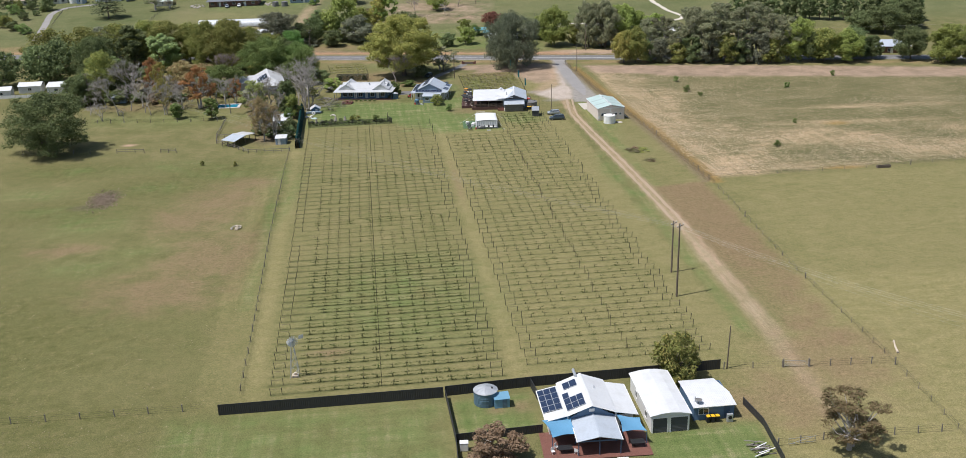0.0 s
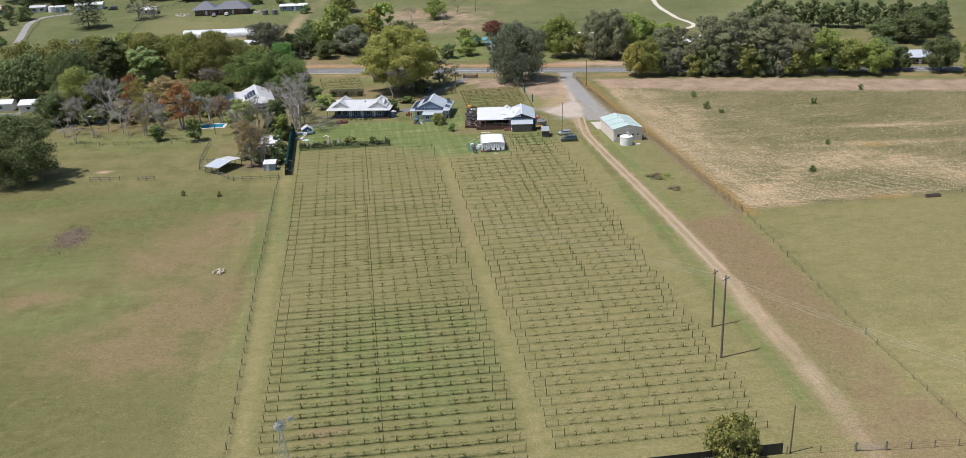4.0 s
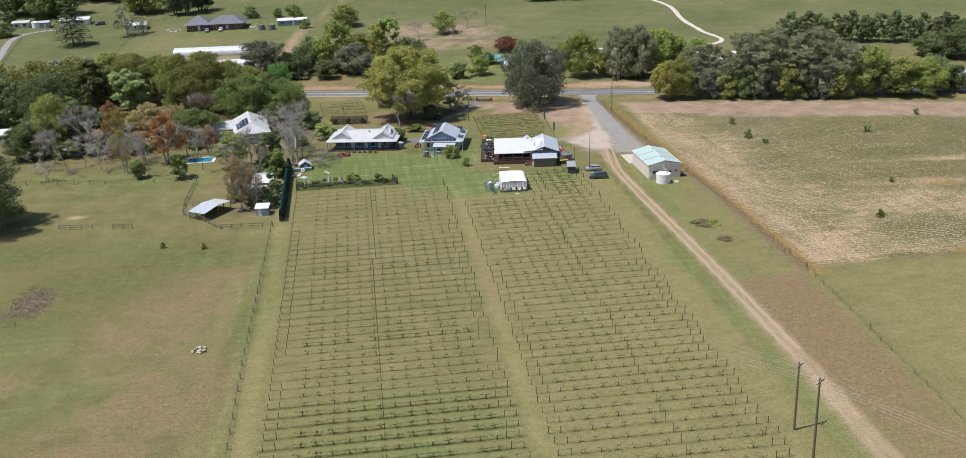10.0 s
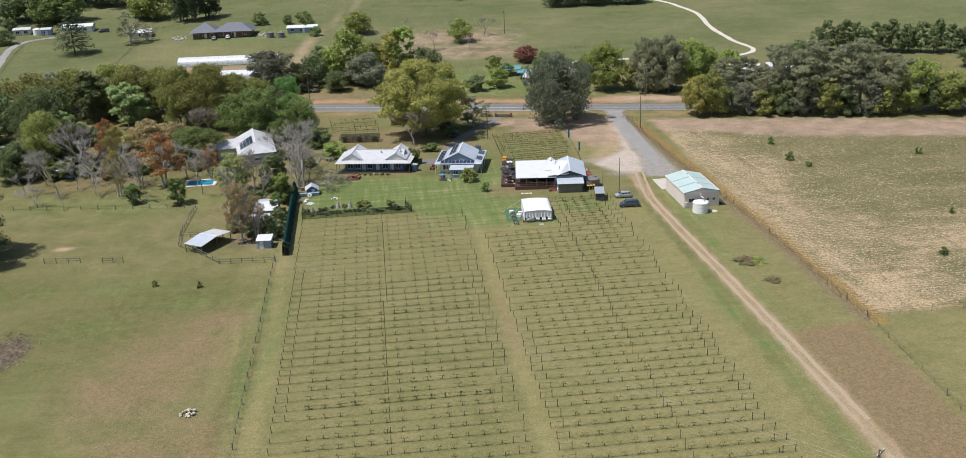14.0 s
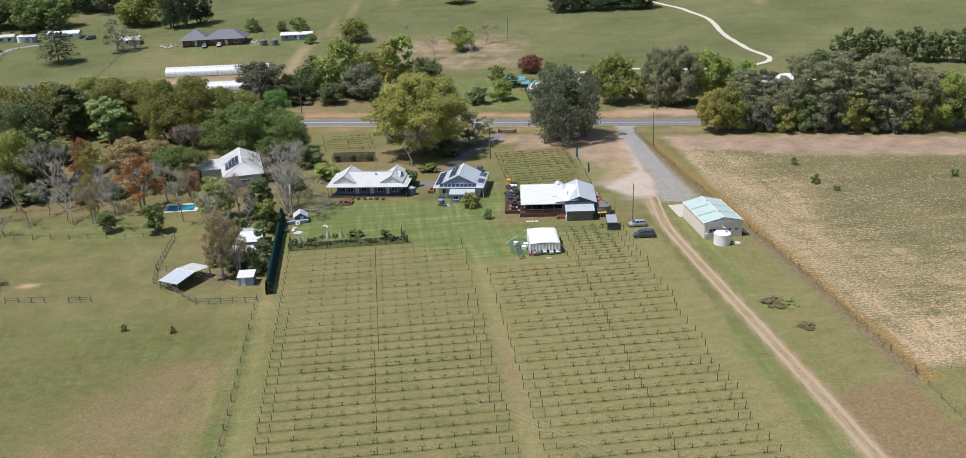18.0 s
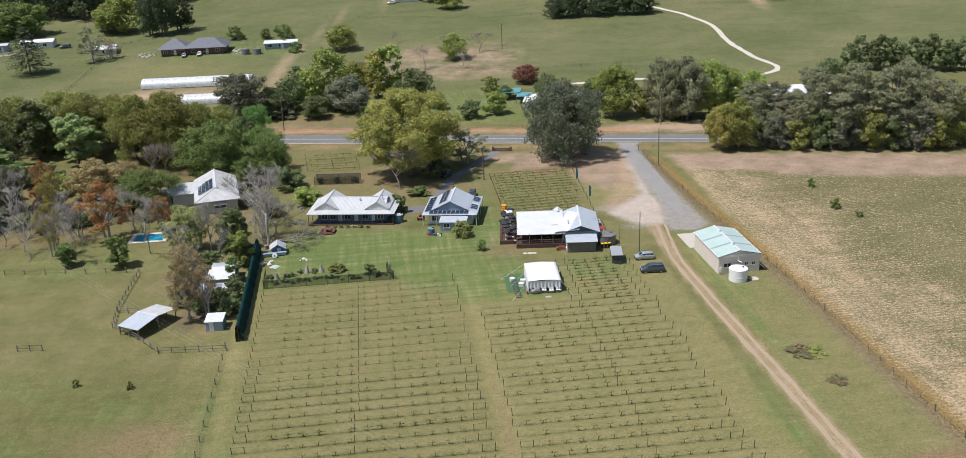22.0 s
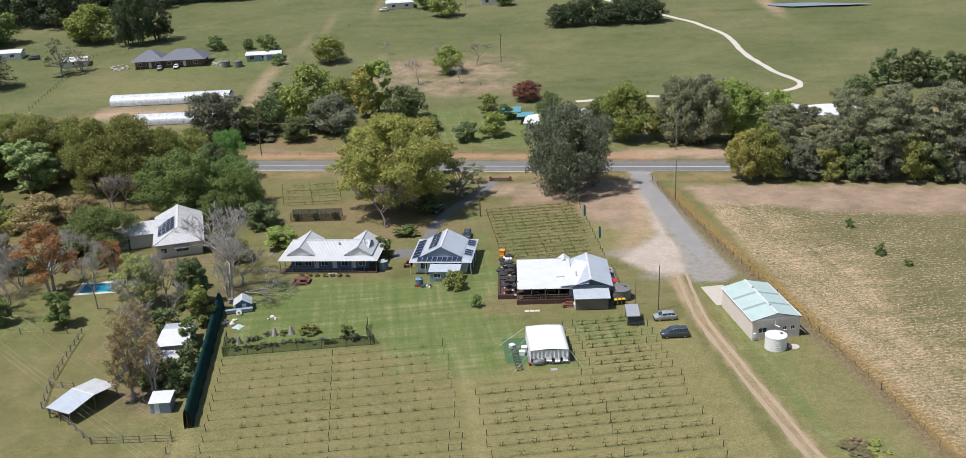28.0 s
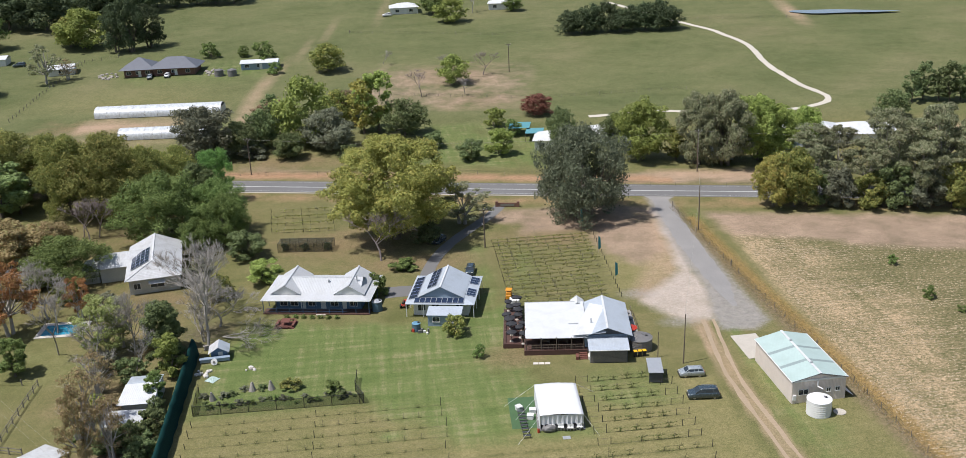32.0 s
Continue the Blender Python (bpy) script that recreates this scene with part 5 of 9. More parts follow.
# round the near house
tree("shrub", "olive", 31.3, 147.3, 8.4, 7.2, "rounded green tree behind the white sheds")
tree("loose", "bronze", 51.3, 125.6, 9.4, 11, "open tree with dark bronze new leaves in the corner paddock")
tree("shrub", "rust", 1.5, 124.5, 5.5, 8, "reddish-brown bushy tree by the yard fence")
for x, y, h, w in ((-23, 368, 2.2, 5), (-22.2, 369.5, 2.0, 3.6), (-30.9, 319.6, 1.9, 2.8), (-27, 356, 4.5, 4)):
    tree("bush", "green", x, y, h, w, "rounded green garden bush", "garden bushes", "bush")
tree("shrub", "light", -50.3, 365.2, 4.8, 7.6, "rounded fresh green garden bush behind the homestead", "garden bushes", "bush")
for x, y, h, w in ((72.5, 345, 2.4, 2.4), (72, 361, 2.1, 2.0), (107, 346, 2.1, 1.9), (84, 276, 1.9, 1.7), (96, 300, 1.6, 1.4), (128, 362, 2, 1.8), (76, 339, 1.2, 1.8)):
    tree("bush", "green", x, y, h, w, "small green bush standing in the stubble field", "field bushes", "bush")
for x, y, h, w, leaf in ((43.6, 277.0, 0.5, 5.2, "tuft"), (46.0, 276.6, 0.5, 4.8, "olive"), (44.6, 278.2, 0.8, 2.8, "rust"), (46.9, 266.9, 0.5, 3.4, "tuft"), (47.4, 266.0, 0.5, 2.0, "rust")):
    tree("bush", leaf, x, y, h, w, "heap of cut branches going grey in the grass", "brush heaps", "bush")
for x, y in ((-75.6, 276.5), (-66.2, 274.8)):
    tree("bush", "olive", x, y, 1.5, 1.3, "young planted sapling in the paddock", "saplings", "bush")

# ---- the vineyard: rows of young vines on posts and wires ----
def vine_mesh(seed, leafy, leaf="vine"):
    rng = random.Random(seed)
    bm = bmesh.new()
    lean = rng.uniform(-0.1, 0.1)
    tube(bm, [(0, 0, 0), (lean * 0.5, 0.02, 0.4), (lean, 0, 0.72)], [0.036, 0.030, 0.026] if leafy else [0.048, 0.039, 0.033], 4)
    for side in (-1, 1):
        if rng.random() < 0.75:
            tube(bm, [(lean, 0, 0.7), (lean + side * 0.3, 0, 0.76), (lean + side * rng.uniform(0.5, 0.85), 0, 0.75)], [0.028, 0.024, 0.016], 4)
    for i in range(rng.choice((2, 3, 3, 4)) if leafy else rng.choice((0, 1, 1, 2))):
        x = lean + rng.uniform(-0.5, 0.5)
        tube(bm, [(x, 0, 0.72), (x + rng.uniform(-0.1, 0.1), rng.uniform(-0.08, 0.08), 1.05), (x + rng.uniform(-0.2, 0.2), 0, rng.uniform(1.2, 1.5))], [0.02, 0.018, 0.012], 3)
    me = bpy.data.meshes.new("vine")
    bm.to_mesh(me)
    bm.free()
    me.materials.append(M["bark_pale" if leaf == "young" else "vine_bark"])
    r = np.random.default_rng(seed)
    n = r.integers(64, 84) if leaf == "young" else r.integers(70, 96) if leafy else r.integers(36, 52)
    c = np.stack([r.uniform(-1.1, 1.1, n), r.normal(0, 0.07, n), r.normal(0.80, 0.08, n)], -1)
    if leaf == "vine":
        k = n // 3 if leafy else n * 2 // 3
        c[-k:] = np.stack([r.normal(lean, 0.55, k), r.normal(0.05, 0.12, k), r.uniform(0.03, 0.24, k)], -1)
    if leafy:
        k = n // 5
        c[:k] = np.stack([r.normal(lean, 0.16, k), r.normal(0, 0.1, k), r.uniform(0.2, 1.0, k)], -1)
    else:
        c[:-(n * 2 // 3), 0] *= 0.4
    return me, quads_mesh("foliage", leaf_quads(r, c, 0.15 if leaf == "young" else 0.12 if leafy else 0.10), LEAF[leaf])


VINES = {True: [vine_mesh(i, True) for i in range(6)], False: [vine_mesh(i + 50, False) for i in range(6)], "young": [vine_mesh(i + 90, True, "young") for i in range(6)]}


def bar_mesh(name, sx, sy, sz, mat):
    me = bpy.data.meshes.new(name)
    bm = boxes((sx, sy, sz, 0, 0, 0))
    bm.to_mesh(me)
    bm.free()
    me.materials.append(mat)
    return me


END_POST, STAKE = bar_mesh("post", 0.085, 0.085, 1.35, M["post_dark"]), bar_mesh("stake", 0.030, 0.030, 1.0, M["timber_grey"])
TALL_POST = bar_mesh("tall_post", 0.065, 0.065, 1.85, M["timber"])
BRACE = bar_mesh("brace", 1.8, 0.028, 0.028, M["timber"])
WIRES = {}


def vine_row(x, y, turn, length, cols, leafy, seed, hose=0.05, mid=None, end=True, tall=1.0, lay="hose", staked=True, high=False, vigour=1.0):
    """One row: braced end posts, wires, a hose on the ground, and a staked vine at each place in cols."""
    rng = random.Random(seed)
    row = thing("vine_row", "row of young leafing grapevines on dark posts and wires" if leafy else "row of bare young grapevines on dark posts and wires",
                "vine row", x, y, 0, turn, "rows of grapevines")
    key = (round(length, 1), hose, lay)
    if key not in WIRES:
        WIRES[key] = [bar_mesh("wire", length, 0.005, 0.005, M["vine_wire"]), bar_mesh("drip_hose", length, hose, 0.018, M[lay])]
    for me, z, dy in ((WIRES[key][0], 0.85, 0), (WIRES[key][1], 0.002, 0.06)):
        ob = link_mesh(me.name.split(".")[0], me, None, row)
        ob.location = (length / 2, dy, z)
    for px, lean in [(0, -0.06), (length, 0.06)] + ([(1.8, 0), (length - 1.8, 0)] if end else []) + ([(mid, 0)] if mid else []):
        ob = link_mesh(*(("tall_post", TALL_POST) if high and px == mid else ("post", END_POST)), None, row)
        ob.location = (px, 0, -0.05)
        ob.rotation_euler = (rng.uniform(-0.04, 0.04), lean, 0)
        ob.scale = (1, 1, rng.uniform(0.80, 1.12) * tall)
    if end:
        for px in (0.9, length - 0.9):
            link_mesh("brace", BRACE, None, row).location = (px, 0, 1.02 * tall)
    for px in cols:
        if rng.random() < 0.07:
            continue
        trunk, leaves = VINES[leafy][rng.randrange(6)]
        px += rng.uniform(-0.1, 0.1)
        if staked:
            st = link_mesh("stake", STAKE, None, row)
            st.location = (px, 0.05, -0.03)
            st.scale = (1, 1, rng.uniform(0.75, 1.15) * tall)
        ob = link_mesh("vine", trunk, None, row)
        ob.location = (px, rng.uniform(-0.04, 0.04), 0)
        ob.rotation_euler = (0, 0, 0 if rng.random() < 0.5 else math.pi)
        ob.scale = (vigour, 1, rng.uniform(0.68, 0.95) * vigour)
        lf = link_mesh("foliage", leaves, None, ob)
    return row


def block_row(u0, u1, s, leafy, seed, hose, mid=None, end=True, lay="hose", staked=True, high=False, vigour=1.0):
    cols = [u - u0 for u in (-34.6 + 2.36 * k for k in range(30)) if u0 + 2.1 < u < u1 - 2.1]
    return vine_row(*vine_xy(u0, s), math.degrees(THETA), u1 - u0, cols, leafy, seed, hose, mid - u0 if mid else None, end, 1.0, lay, staked, high, vigour)


for i in range(56):
    block_row(-40.0, -2.7 + 0.3 * math.sin(i * 1.7), -1.8 + 3.0 * i, i < 19 or i % 11 == 4, 100 + i, 0.05 if i < 19 else 0.02, -22.3 if i < 39 else -21.6, i < 22 or 24 < i < 46, "hose" if i < 19 else "hose_pale", i < 44 or i % 2 == 0, False, 1.0 if i < 30 else 0.85 if i < 44 else 0.6)
for i in range(49):
    block_row(1.9 - 0.02 * i + 0.2 * math.sin(i * 2.3), 33.2 - 0.6 * math.sin(i), 1.2 + 3.0 * i, False, 300 + i, 0.03 + 0.02 * (i % 3), 19.2 + 0.3 * math.sin(i * 1.3), i < 34, lay="hose_pale", staked=i % 4 == 1, high=True)
for i in range(49, 56):
    block_row(15.8 + 0.05 * i, 33.0, 1.2 + 3.0 * i, True, 300 + i, 0.06)
for i in range(17):  # the small leafing block by the road
    t = i / 16
    x0, y0, x1, y1 = -1.9 - 3.2 * t, 348.0 + 33 * t, 18.4 - 1.8 * t, 351.0 + 32.2 * t
    n = math.dist((x0, y0), (x1, y1))
    vine_row(x0, y0, math.degrees(math.atan2(y1 - y0, x1 - x0)), n, [1.2 + 2.0 * k for k in range(int((n - 1) / 2.0))], "young", 400 + i, 0.06, None, False, 0.7, "hose_pale", i % 3 != 0)
for i in range(4):
    vine_row(-54.0 - 0.9 * i, 392.4 + 4.6 * i, 0.5, 14.0, [1.2 + 1.9 * k for k in range(7)], "young", 440 + i, 0.03, 7.0, False, 1.2)

# ---- building parts ----
def gable_panels(x0, x1, y0, y1, ez, rz, axis="y", over=0.0):
    """Two roof planes; axis: the way the ridge runs."""
    if axis == "y":
        xm = (x0 + x1) / 2
        return [[(x0, y0, ez), (xm, y0, rz), (xm, y1, rz), (x0, y1, ez)], [(xm, y0, rz), (x1, y0, ez), (x1, y1, ez), (xm, y1, rz)]]
    ym = (y0 + y1) / 2
    return [[(x0, y0, ez), (x1, y0, ez), (x1, ym, rz), (x0, ym, rz)], [(x0, ym, rz), (x1, ym, rz), (x1, y1, ez), (x0, y1, ez)]]


def hip_panels(x0, x1, y0, y1, ez, rz, axis="x"):
    if axis == "x":
        k, ym = (y1 - y0) / 2, (y0 + y1) / 2
        a, b = (x0 + k, ym, rz), (x1 - k, ym, rz)
        return [[(x0, y0, ez), (x1, y0, ez), b, a], [(x1, y1, ez), (x0, y1, ez), a, b], [(x0, y1, ez), (x0, y0, ez), a], [(x1, y0, ez), (x1, y1, ez), b]]
    k, xm = (x1 - x0) / 2, (x0 + x1) / 2
    a, b = (xm, y0 + k, rz), (xm, y1 - k, rz)
    return [[(x0, y1, ez), (x0, y0, ez), a, b], [(x1, y0, ez), (x1, y1, ez), b, a], [(x0, y0, ez), (x1, y0, ez), a], [(x1, y1, ez), (x0, y1, ez), b]]


def skirt_panels(x0, x1, y0, y1, d, ez, iz):
    """A verandah roof all round: from the outer edge up to the wall d metres in."""
    o = [(x0, y0, ez), (x1, y0, ez), (x1, y1, ez), (x0, y1, ez)]
    i = [(x0 + d, y0 + d, iz), (x1 - d, y0 + d, iz), (x1 - d, y1 - d, iz), (x0 + d, y1 - d, iz)]
    return [[o[k], o[(k + 1) % 4], i[(k + 1) % 4], i[k]] for k in range(4)]


def prism_wall(x0, x1, y, t, ez, rz):
    """A gable triangle, t thick."""
    bm = bmesh.new()
    pts = [(x0, ez), (x1, ez), ((x0 + x1) / 2, rz)]
    a = [bm.verts.new((px, y, pz)) for px, pz in pts]
    c = [bm.verts.new((px, y + t, pz)) for px, pz in pts]
    bm.faces.new(a)
    bm.faces.new(c[::-1])
    for i in range(3):
        bm.faces.new((a[(i + 1) % 3], a[i], c[i], c[(i + 1) % 3]))
    return bm


def wall_box(parent, x0, x1, y0, y1, h, mat, t=0.14, name="wall"):
    """Four walls of a room, each a part, butted at the corners."""
    for s in ((x1 - x0, t, (x0 + x1) / 2, y0 + t / 2), (x1 - x0, t, (x0 + x1) / 2, y1 - t / 2)):
        part(name, boxes((s[0], s[1], h, s[2], s[3], 0)), mat, parent)
    for x in (x0 + t / 2, x1 - t / 2):
        part(name, boxes((t, y1 - y0 - 2 * t, h, x, (y0 + y1) / 2, 0)), mat, parent)


def window_in(parent, x, y, z, w, h, face="S", name="window", glass="window", trim="trim"):
    turn = {"S": 0, "E": 90, "N": 180, "W": -90}[face]
    fr = part(name, boxes((w + 0.16, 0.06, 0.08, 0, -0.02, h), (w + 0.24, 0.12, 0.08, 0, -0.04, -0.08), (0.08, 0.06, h, -w / 2 - 0.04, -0.02, 0), (0.08, 0.06, h, w / 2 + 0.04, -0.02, 0),
                          (0.05, 0.05, h, 0, -0.018, 0)), M[trim], parent)
    fr.matrix_local = pose(x, y, z, 0, 0, turn)
    part("pane", boxes((w, 0.03, h, 0, 0.0, 0)), M[glass], fr)
    return fr


def door_in(parent, x, y, w, h, face="S", mat="trim", name="door"):
    turn = {"S": 0, "E": 90, "N": 180, "W": -90}[face]
    d = part(name, boxes((w, 0.07, h, 0, -0.01, 0.02), bevel=0.01), M[mat], parent)
    d.matrix_local = pose(x, y, 0, 0, 0, turn)
    part("handle", boxes((0.14, 0.06, 0.05, w * 0.38, -0.07, h * 0.5)), M["metal"], d)
    return d


def gutter(parent, x0, y0, x1, y1, z):
    dx, dy = x1 - x0, y1 - y0
    g = part("gutter", boxes((math.hypot(dx, dy), 0.13, 0.11, 0, 0, -0.12)), M["trim"], parent)
    g.matrix_local = pose((x0 + x1) / 2, (y0 + y1) / 2, z, 0, 0, math.degrees(math.atan2(dy, dx)))


PANEL = {}


def solar_array(parent, corner, ex, ey, nx, ny, skip=(), w=1.0, h=1.65):
    """Panels side by side from a corner along the unit directions ex and ey on a roof."""
    key = (w, h)
    if key not in PANEL:
        f = bpy.data.meshes.new("solar_panel")
        bm = boxes((w - 0.03, 0.035, 0.05, 0, -h / 2 + 0.03, 0), (w - 0.03, 0.035, 0.05, 0, h / 2 - 0.03, 0), (0.035, h - 0.09, 0.05, -w / 2 + 0.03, 0, 0), (0.035, h - 0.09, 0.05, w / 2 - 0.03, 0, 0))
        bm.to_mesh(f)
        bm.free()
        f.materials.append(M["galv"])
        c = bpy.data.meshes.new("cell_sheet")
        bm = boxes((w - 0.10, h - 0.10, 0.03, 0, 0, 0.012))
        bm.to_mesh(c)
        bm.free()
        c.materials.append(M["solar"])
        PANEL[key] = (f, c)
    ex, ey = Vector(ex).normalized(), Vector(ey).normalized()
    ez = ex.cross(ey)
    rot = Matrix((ex, ey, ez)).transposed().to_4x4()
    for i in range(nx):
        for j in range(ny):
            if (i, j) in skip:
                continue
            p = Vector(corner) + ex * (i + 0.5) * w + ey * (j + 0.5) * h + ez * 0.07
            f = link_mesh("solar_panel", PANEL[key][0], None, parent)
            f.matrix_local = Matrix.Translation(p) @ rot
            link_mesh("cell_sheet", PANEL[key][1], None, f)


def water_tank(label, x, y, r, h, mat, lid, dome=0.4, z=0, pipe=False):
    t = thing("water_tank", label, "water tank", x, y, z)
    bm = bmesh.new()
    n = max(3, int(h / 0.3))
    rings = []
    for i in range(2 * n + 1):
        rr = r * (1.012 if i % 2 else 1.0)
        rings.append([bm.verts.new((rr * math.cos(a), rr * math.sin(a), h * i / (2 * n))) for a in (2 * math.pi * q / 28 for q in range(28))])
    for a, c in zip(rings, rings[1:]):
        for q in range(28):
            bm.faces.new((a[q], a[(q + 1) % 28], c[(q + 1) % 28], c[q]))
    bm.faces.new(rings[0][::-1])
    bm.faces.new(rings[-1])
    part("body", bm, M[mat], t, smooth=False)
    bm = bmesh.new()
    cone(bm, r * 1.03, r * 1.03, 0.06, z=h, seg=28)
    cone(bm, r * 1.0, r * 0.18, dome, z=h + 0.06, seg=28)
    ribs = []
    for k in range(12):
        a = 2 * math.pi * k / 12
        ribs.append(tube(bmesh.new(), [(r * math.cos(a), r * math.sin(a), h + 0.08), (r * 0.18 * math.cos(a), r * 0.18 * math.sin(a), h + dome + 0.07)], [0.03, 0.03], 4))
    top = part("lid", bm, M[lid], t)
    for rib in ribs:
        part("rib", rib, M[lid], top)
    part("hatch", cone(bmesh.new(), 0.28, 0.26, 0.14, x=r * 0.5, z=h + dome * 0.5), M["black"], t)
    if pipe:
        part("overflow", boxes((0.1, 0.1, h, r + 0.07, 0, 0)), M["trim"], t)
    return t


# ---- the near house with its sheds ----
def near_house():
    b = thing("house", "weatherboard house with white metal roof and blue gable", "house", 15.3, 136.2, 0, 5.0)
    wall_box(b, -6.2, 6.2, -4.4, 4.5, 2.6, M["wall_white"])
    # centre gable and the two lean-to sides
    part("roof", plate(*gable_panels(-3.7, 3.7, -4.9, 5.0, 3.35, 4.75)), M["roof_white"], b, "white ribbed metal roof")
    for sgn in (-1, 1):
        part("side_roof", plate([(sgn * 3.65, -4.8, 3.28), (sgn * 6.8, -4.8, 2.62), (sgn * 6.8, 4.4, 2.62), (sgn * 3.65, 4.4, 3.28)]), M["roof_white"], b)
        gutter(b, sgn * 6.85, -4.8, sgn * 6.85, 4.4, 2.62)
        part("clerestory", boxes((0.12, 9.2, 0.66, sgn * 3.55, -0.2, 2.6)), M["trim"], b)
    part("gable", prism_wall(-3.6, 3.6, -4.55, 0.12, 2.62, 4.62), M["wall_blue"], b, "dark blue gable boards")
    part("gable", prism_wall(-3.6, 3.6, 4.5, 0.12, 2.62, 4.62), M["wall_blue"], b, "dark blue gable boards")
    part("gable_vent", boxes((0.8, 0.06, 0.5, 0, -4.6, 3.6), bevel=0.02), M["trim"], b)
    bm = bmesh.new()
    for s in (-1, 1):
        tube(bm, [(s * 3.75, -4.92, 3.33), (0, -4.92, 4.76)], [0.09, 0.09], 4)
    part("barge_board", bm, M["trim"], b)
    part("ridge_cap", boxes((0.35, 9.9, 0.05, 0, 0.05, 4.74)), M["roof_white"], b)
    k = Vector((-3.7, 0, -1.4)).normalized()
    k2 = Vector((-3.15, 0, -0.66)).normalized()
    solar_array(b, (-3.95, 3.9, 3.27), k2, (0, -1, 0), 3, 4, w=0.98, h=1.62)
    solar_array(b, (-0.7, 1.0, 4.52), k, (0, -1, 0), 3, 3, skip=((0, 0), (1, 0), (0, 0)), w=0.98, h=1.62)
    solar_array(b, (-0.9, 3.9, 4.42), k, (0, -1, 0), 2, 1, w=1.1, h=1.9)
    bm = bmesh.new()
    cone(bm, 0.22, 0.22, 2.0, seg=14)
    hw = part("hot_water_cylinder", bm, M["galv"], b)
    hw.matrix_local = Matrix.Translation((-0.75, 4.3, 4.75)) @ Euler((radians(-90), 0, 0)).to_matrix().to_4x4()
    part("vent_pipe", boxes((0.12, 0.12, 0.5, 1.5, 1.2, 4.1)), M["galv"], b)
    for x in (-5.0, -3.0, 4.9):
        window_in(b, x, -4.42, 0.9, 1.3, 1.1)
    for y in (-2.5, 2.0):
        window_in(b, -6.22, y, 0.9, 1.2, 1.1, "W")
        window_in(b, 6.22, y, 0.9, 1.2, 1.1, "E")
    # front verandah
    v = thing("verandah", "open verandah with grey gabled metal roof on posts", "verandah", 16.0, 128.6, 0, 3.0)
    part("roof", plate(*gable_panels(-3.2, 3.2, -3.2, 3.3, 2.55, 3.2)), M["roof_grey"], v, "grey-blue ribbed metal roof")
    part("ridge_cap", boxes((0.3, 6.5, 0.04, 0, 0.05, 3.2)), M["roof_grey"], v)
    for x in (-3.0, 0, 3.0):
        for y in (-3.0, 0.2, 3.0):
            if x or y < -1:
                part("post", boxes((0.12, 0.12, 2.4 if x else 2.85, x, y, 0.15)), M["trim_blue"], v)
    part("beam", boxes((6.2, 0.1, 0.2, 0, -3.0, 2.35)), M["trim_blue"], v)
    gutter(v, -3.25, -3.2, -3.25, 3.3, 2.56)
    gutter(v, 3.25, -3.2, 3.25, 3.3, 2.56)
    d = thing("deck", "red-brown timber deck along the front of the house", "deck", 15.8, 128.6, 0, 3.0)
    for i in range(30):
        part("board", boxes((15.4, 0.245, 0.05, 0, -3.7 + i * 0.25, 0.12)), M["deck"], d)
    part("joist_frame", boxes((15.2, 7.2, 0.1, 0, -0.1, 0.0)), M["deck_dark"], d)
    part("steps", boxes((1.6, 0.3, 0.10, 3.3, -4.05, 0), (1.6, 0.3, 0.05, 3.3, -4.35, 0)), M["trim"], d)
    for lab, pts in (("left", [(8.4, 131.2, 2.7), (12.6, 131.9, 2.9), (13.4, 127.6, 2.4), (9.6, 127.2, 2.2)]), ("right", [(19.3, 131.9, 2.9), (22.6, 131.0, 2.7), (23.2, 128.2, 2.2), (19.6, 127.8, 2.4)])):
        s = thing("shade_sail", "stretched blue shade sail beside the verandah", "shade sail", group="shade sails")
        bm = bmesh.new()
        n = 8
        P = [Vector(p) for p in pts]
        g = []
        for i in range(n + 1):
            for j in range(n + 1):
                a, c = i / n, j / n
                p = (P[0] * (1 - a) + P[1] * a) * (1 - c) + (P[3] * (1 - a) + P[2] * a) * c
                mid = sum(P, Vector()) / 4
                pull = 0.16 * (math.sin(math.pi * a) * (abs(c - 0.5) * 2) ** 3 + math.sin(math.pi * c) * (abs(a - 0.5) * 2) ** 3)
                p = p.lerp(mid, pull)
                p.z -= 0.25 * math.sin(math.pi * a) * math.sin(math.pi * c)
                g.append(bm.verts.new(p))
        for i in range(n):
            for j in range(n):
                q = i * (n + 1) + j
                bm.faces.new((g[q], g[q + 1], g[q + n + 2], g[q + n + 1]))
        r = bmesh.ops.extrude_face_region(bm, geom=bm.faces[:])
        bmesh.ops.translate(bm, verts=[e for e in r["geom"] if isinstance(e, bmesh.types.BMVert)], vec=(0, 0, -0.02))
        part("cloth", bm, M["sail"], s)
        bm = bmesh.new()
        for p in (pts[2], pts[3]):
            tube(bm, [(p[0], p[1], 0), (p[0], p[1], p[2] + 0.1)], [0.06, 0.05], 8)
        part("pole", bm, M["trim_blue"], s)
    # barbecue table and seats on the deck
    for x, y in ((11.4, 126.6), (21.8, 127.6)):
        t = thing("outdoor_table", "dark covered table on the deck", "table", x, y, 0.17, 4, "deck tables")
        part("tabletop", boxes((2.0, 1.2, 0.08, 0, 0, 0.7), bevel=0.02), M["black"], t)
        for sx in (-0.85, 0.85):
            for sy in (-0.45, 0.45):
                part("leg", boxes((0.08, 0.08, 0.7, sx, sy, 0)), M["black"], t)
